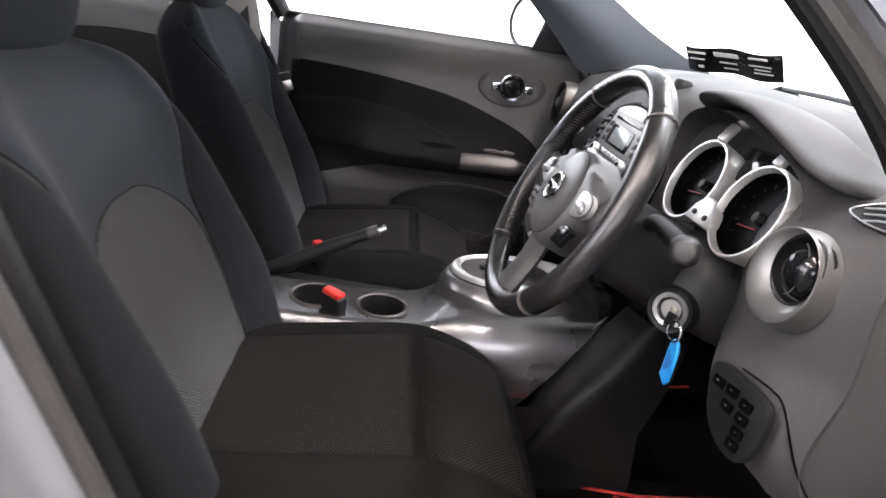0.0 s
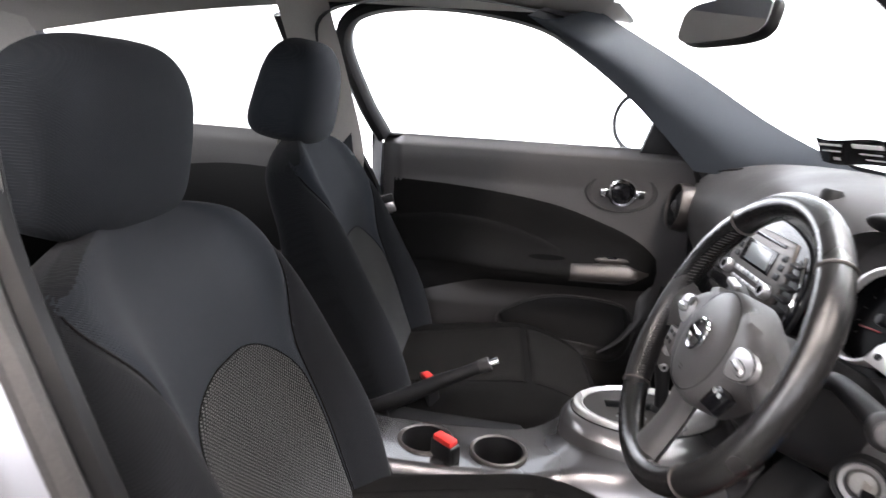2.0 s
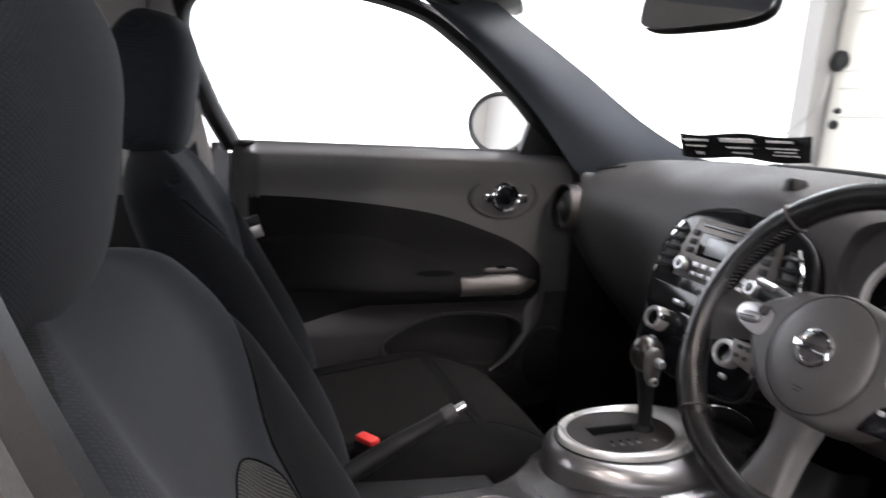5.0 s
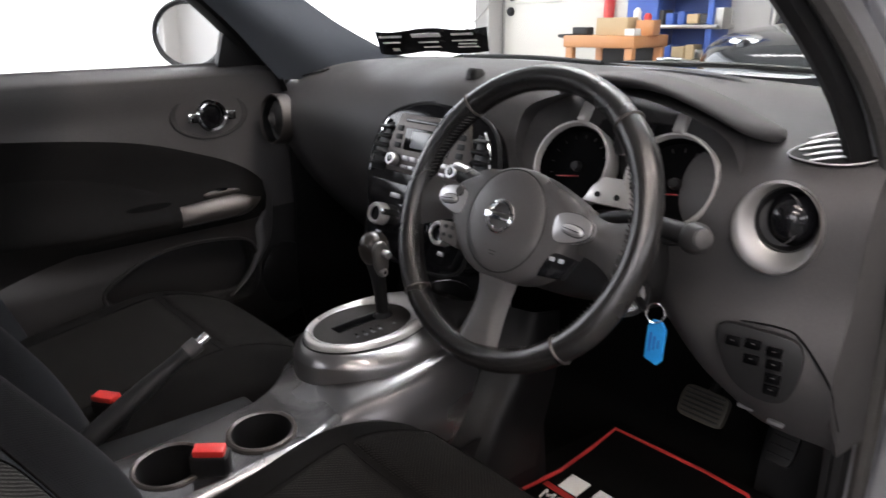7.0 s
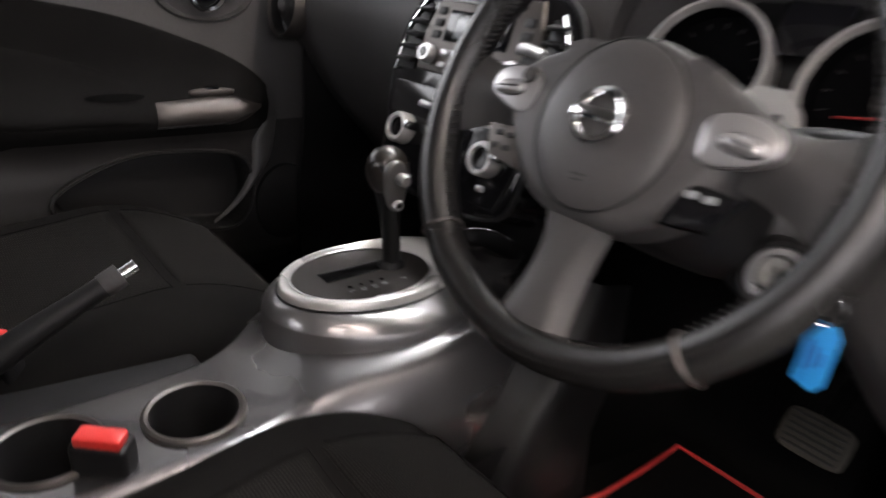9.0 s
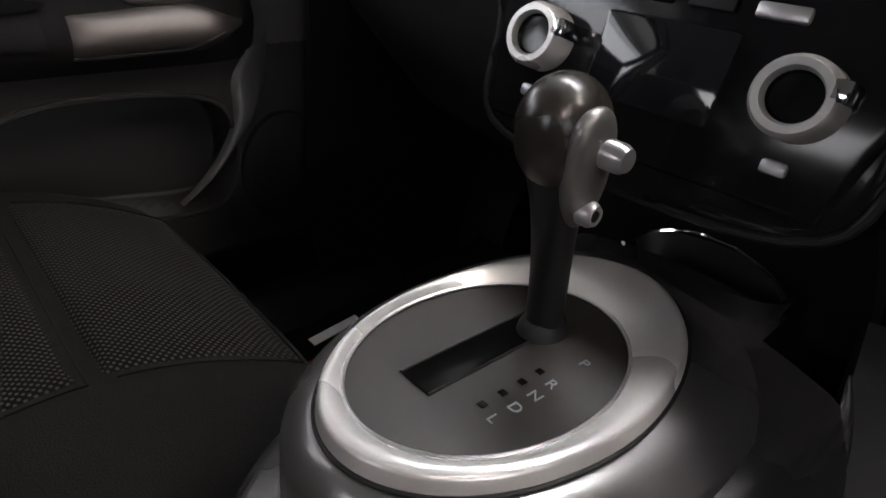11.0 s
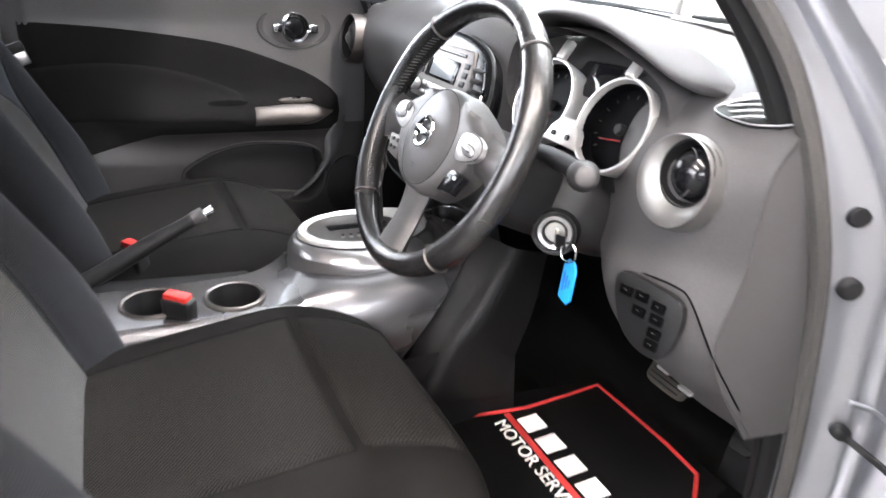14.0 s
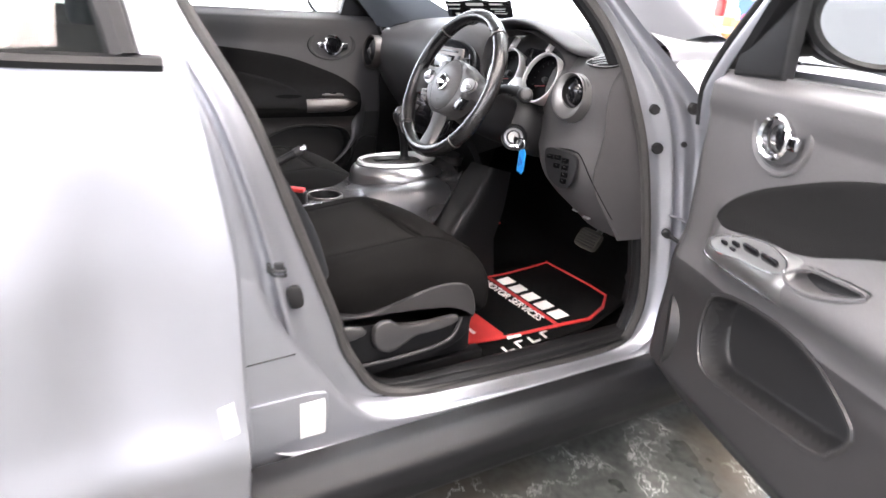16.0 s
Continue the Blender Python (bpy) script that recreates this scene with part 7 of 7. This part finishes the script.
# passenger side mat seen past the console
pm = thing("passenger_mat", "black passenger floor mat with red and coloured print", "floor mat")
PMM = frame_of((-0.33, 0.36, 0.325), (1, 0, 0), (0, 1, 0.135))
part("carpet_sheet", rbox(0.42, 0.50, 0.01, 0.004, 2, m=PMM), M_CARPET, pm)
part("red_edge", rbox(0.008, 0.46, 0.004, 0.001, 1, m=PMM @ pose(0.19, 0, 0.006)), M_REDCLOTH, pm, "red bound edge")
part("red_edge", rbox(0.010, 0.40, 0.004, 0.001, 1, m=PMM @ pose(-0.125, -0.03, 0.006)), M_REDCLOTH, pm)
for k in range(3):
    part("print_bar", rbox(0.03, 0.05, 0.002, 0.0, 1, m=PMM @ pose(-0.095 + 0.028 * k, -0.18 + 0.008 * k, 0.006)), (M_BLUE, M_ORANGE, M_WHITE)[k], pm)
for k in range(2):
    part("letter_bar", rbox(0.018, 0.045, 0.002, 0.0, 1, m=PMM @ pose(-0.165, -0.14 + 0.04 * k, 0.006)), M_WHITE, pm)

# steel door in the north wall with its bars and bolts
dr = thing("door_3", "cream painted steel garage door with strap bars and bolts", "door", kind="structure")
part("leaf", rbox(1.5, 0.05, 2.9, 0.006, m=pose(-3.29, 4.965, 1.45)), M_PANELDOOR, dr, "cream painted leaf")
for z, x0, x1 in ((1.78, -3.95, -3.0), (1.62, -3.95, -3.4), (1.58, -3.6, -2.56), (1.36, -3.95, -3.3), (1.66, -3.7, -3.15), (2.3, -3.9, -2.6), (0.6, -3.9, -2.6)):
    part("strap_bar", rbox(x1 - x0, 0.02, 0.025, 0.004, m=pose((x0 + x1) / 2, 4.93, z)), M_PANELDOOR, dr, "cream strap bar")
for x, z, r in ((-4.0, 1.86, 0.10), (-3.93, 1.40, 0.03), (-3.95, 1.27, 0.045), (-3.02, 1.67, 0.04), (-2.8, 1.45, 0.05), (-2.62, 1.4, 0.04)):
    part("fitting", lathe([(0, 0.05), (r * 0.6, 0.045), (r, 0.02), (r, 0)], 20, frame_of((x, 4.94, z), (1, 0, 0), (0, 0, 1))), M_BLACK, dr, "dark bolt or hinge")
part("door_edge", rbox(0.03, 0.03, 2.9, 0.004, m=pose(-4.05, 4.95, 1.45)), M_STEEL, dr)
cb = thing("cable", "thin grey cable hanging down the wall", "cable")
part("cable_run", tube(spline([(-4.05, 4.9, 1.75), (-4.07, 4.8, 1.4), (-4.15, 4.3, 1.0), (-4.2, 4.0, 0.8)], 20), 0.008, 6), M_STEEL, cb)
wd = thing("red_extinguisher", "small red bottle hanging on the wall", "bottle")
part("bottle", lathe([(0, 0), (0.05, 0.0), (0.05, 0.22), (0.02, 0.27), (0, 0.28)], 18, pose(-2.72, 4.9, 1.12)), M_RED, wd)

# orange bench with clutter
be = thing("workbench", "orange steel workbench trolley with shelves", "workbench")
BX0, BX1, BY, BZ = -2.44, -1.80, 4.1, 1.02
part("top", rbox(BX1 - BX0, 0.5, 0.09, 0.01, m=pose((BX0 + BX1) / 2, BY, BZ)), M_ORANGE, be, "orange bench top tray")
part("shelf", rbox(BX1 - BX0 - 0.06, 0.46, 0.05, 0.006, m=pose((BX0 + BX1) / 2, BY, 0.45)), M_ORANGE, be)
for x in (BX0 + 0.05, BX1 - 0.05):
    for y in (BY - 0.21, BY + 0.21):
        part("leg", rbox(0.07, 0.05, BZ, 0.006, m=pose(x, y, BZ / 2)), M_ORANGE, be)
# Black sheet stands in for the shade under the bench top.
part("inner_shade", rbox(BX1 - BX0 - 0.14, 0.02, 0.5, 0.0, m=pose((BX0 + BX1) / 2, BY + 0.2, 0.75)), M_BLACK, be, "black sheet for the shade inside the bench")
part("handle", tube([(BX0, BY - 0.2, BZ + 0.03), (BX0 - 0.08, BY - 0.2, BZ + 0.04), (BX0 - 0.08, BY + 0.2, BZ + 0.04), (BX0, BY + 0.2, BZ + 0.03)], 0.012, 8), M_BLACK, be)


def box_item(name, label, cat, sx, sy, sz, x, y, material):
    solo(name, rbox(sx, sy, sz, 0.008, 2, m=pose(x, y, BZ + 0.045 + sz / 2, 0, 0, random.uniform(-12, 12))), material, label, cat)


box_item("cardboard_box", "tan cardboard box on the workbench", "box", 0.26, 0.2, 0.13, -2.08, 4.05, M_CARD)
box_item("orange_case", "orange plastic tool case on the workbench", "case", 0.14, 0.14, 0.11, -1.84, 4.1, M_ORANGE)
box_item("white_tub", "white plastic tub on the workbench", "tub", 0.09, 0.09, 0.05, -1.86, 3.92, M_WHITE)
box_item("black_tool", "black hand tool on the workbench", "tool", 0.16, 0.08, 0.06, -2.36, 4.0, M_BLACK)
solo("spray_can", lathe([(0, 0), (0.03, 0), (0.03, 0.17), (0.015, 0.2), (0, 0.2)], 16, pose(-2.0, 4.2, BZ + 0.045)), M_WHITE, "white spray can on the workbench", "can")
solo("spray_can", lathe([(0, 0), (0.03, 0), (0.03, 0.14), (0.015, 0.16), (0, 0.16)], 16, pose(-1.92, 4.22, BZ + 0.045)), M_RED, "red spray can on the workbench", "can")

# blue rack with shelves
rk = thing("storage_rack", "blue steel tool rack with shelves of parts", "rack")
part("back", rbox(0.92, 0.03, 2.3, 0.004, m=pose(-2.08, 4.93, 1.35)), M_BLUE, rk, "blue back board")
for x in (-1.62, -2.1):
    part("upright", rbox(0.05, 0.3, 2.3, 0.004, m=pose(x, 4.78, 1.15)), M_BLUE, rk)
for z in (0.55, 0.85, 1.12, 1.36, 1.7):
    part("shelf", rbox(0.62, 0.32, 0.03, 0.003, m=pose(-1.86, 4.77, z)), M_STEEL, rk, "grey shelf")
    for k in range(6):
        w = random.uniform(0.05, 0.11)
        part("stored_part", rbox(w, 0.16, random.uniform(0.06, 0.16), 0.006, m=pose(-2.08 + 0.1 * k, 4.74, z + 0.06)), random.choice((M_BLUE, M_BLUE, M_DASH, M_STEEL, M_CARD)), rk)
solo("paper_sheet", thick(surf(lambda u, v: (-2.42 + 0.24 * u + 0.10 * v, 4.90 - 0.02 * math.sin(3 * v), 1.50 + 0.38 * v - 0.10 * u), 6, 6), 0.001), M_WHITE, "white paper sheet pinned on the blue board", "paper")
tr_ = thing("steel_bars", "steel bars and rods lying across the rack", "metal bars")
for k in range(3):
    part("bar", tube([(-2.0 + 0.1 * k, 4.62, 1.385 + 0.015 * k), (-1.2 + 0.1 * k, 4.66, 1.40 + 0.01 * k)], 0.014, 8), M_STEEL, tr_)
solo("wall_pipe", tube([(-1.25, 4.94, 0), (-1.25, 4.94, 3.4)], 0.03, 10), M_STEEL, "grey pipe running up the wall", "pipe")
solo("wall_box", rbox(0.2, 0.1, 0.28, 0.01, m=pose(-1.1, 4.95, 1.65)), M_STEEL, "grey electrical box on the wall", "electrical box")

# parked dark car
pc = thing("parked_car", "dark glossy parked car facing into the garage", "car")
PX, PY = -0.42, 3.98
part("body", loft([[(PX - 0.85, PY + 0.9, 0.35), (PX - 0.8, PY - 0.25, 0.35), (PX, PY - 0.45, 0.35), (PX + 0.8, PY - 0.25, 0.35), (PX + 0.85, PY + 0.9, 0.35)], [(PX - 0.88, PY + 0.9, 0.82), (PX - 0.82, PY - 0.25, 0.85), (PX, PY - 0.48, 0.85), (PX + 0.82, PY - 0.25, 0.85), (PX + 0.88, PY + 0.9, 0.82)], [(PX - 0.84, PY + 0.9, 1.10), (PX - 0.74, PY - 0.1, 1.06), (PX, PY - 0.3, 1.06), (PX + 0.74, PY - 0.1, 1.06), (PX + 0.84, PY + 0.9, 1.10)], [(PX - 0.5, PY + 0.9, 1.10), (PX - 0.45, PY + 0.3, 1.16), (PX, PY + 0.2, 1.17), (PX + 0.45, PY + 0.3, 1.16), (PX + 0.5, PY + 0.9, 1.10)]], 40), M_DARKCAR, pc, "dark glossy bodywork")
part("windscreen", loft([[(PX - 0.70, PY + 0.55, 1.08), (PX, PY + 0.45, 1.10), (PX + 0.70, PY + 0.55, 1.08)], [(PX - 0.58, PY + 0.92, 1.50), (PX, PY + 0.9, 1.52), (PX + 0.58, PY + 0.92, 1.50)]], 20), M_DARKGLOSS, pc, "dark windscreen")
for sx in (-1, 1):
    hl = part("headlamp", pillow(0.14, 0.08, 0.085, 2.6, m=pose(PX + sx * 0.52, PY - 0.22, 1.0, 0, 0, sx * 22)), M_CHROME, pc, "clear chromed headlamp")
    part("lens", lathe([(0, 0.03), (0.04, 0.025), (0.055, 0.0)], 20, frame_of((PX + sx * 0.5, PY - 0.31, 1.0), (1, 0, 0), (0, 0, 1))), M_DARKGLOSS, hl)
    for yy in (0.35,):
        part("wheel", lathe([(0.18, 0.1), (0.31, 0.1), (0.32, -0.1), (0.18, -0.1)], 28, frame_of((PX + sx * 0.78, PY + yy, 0.32), (0, 1, 0), (0, 0, 1))), M_RUBBER, pc)
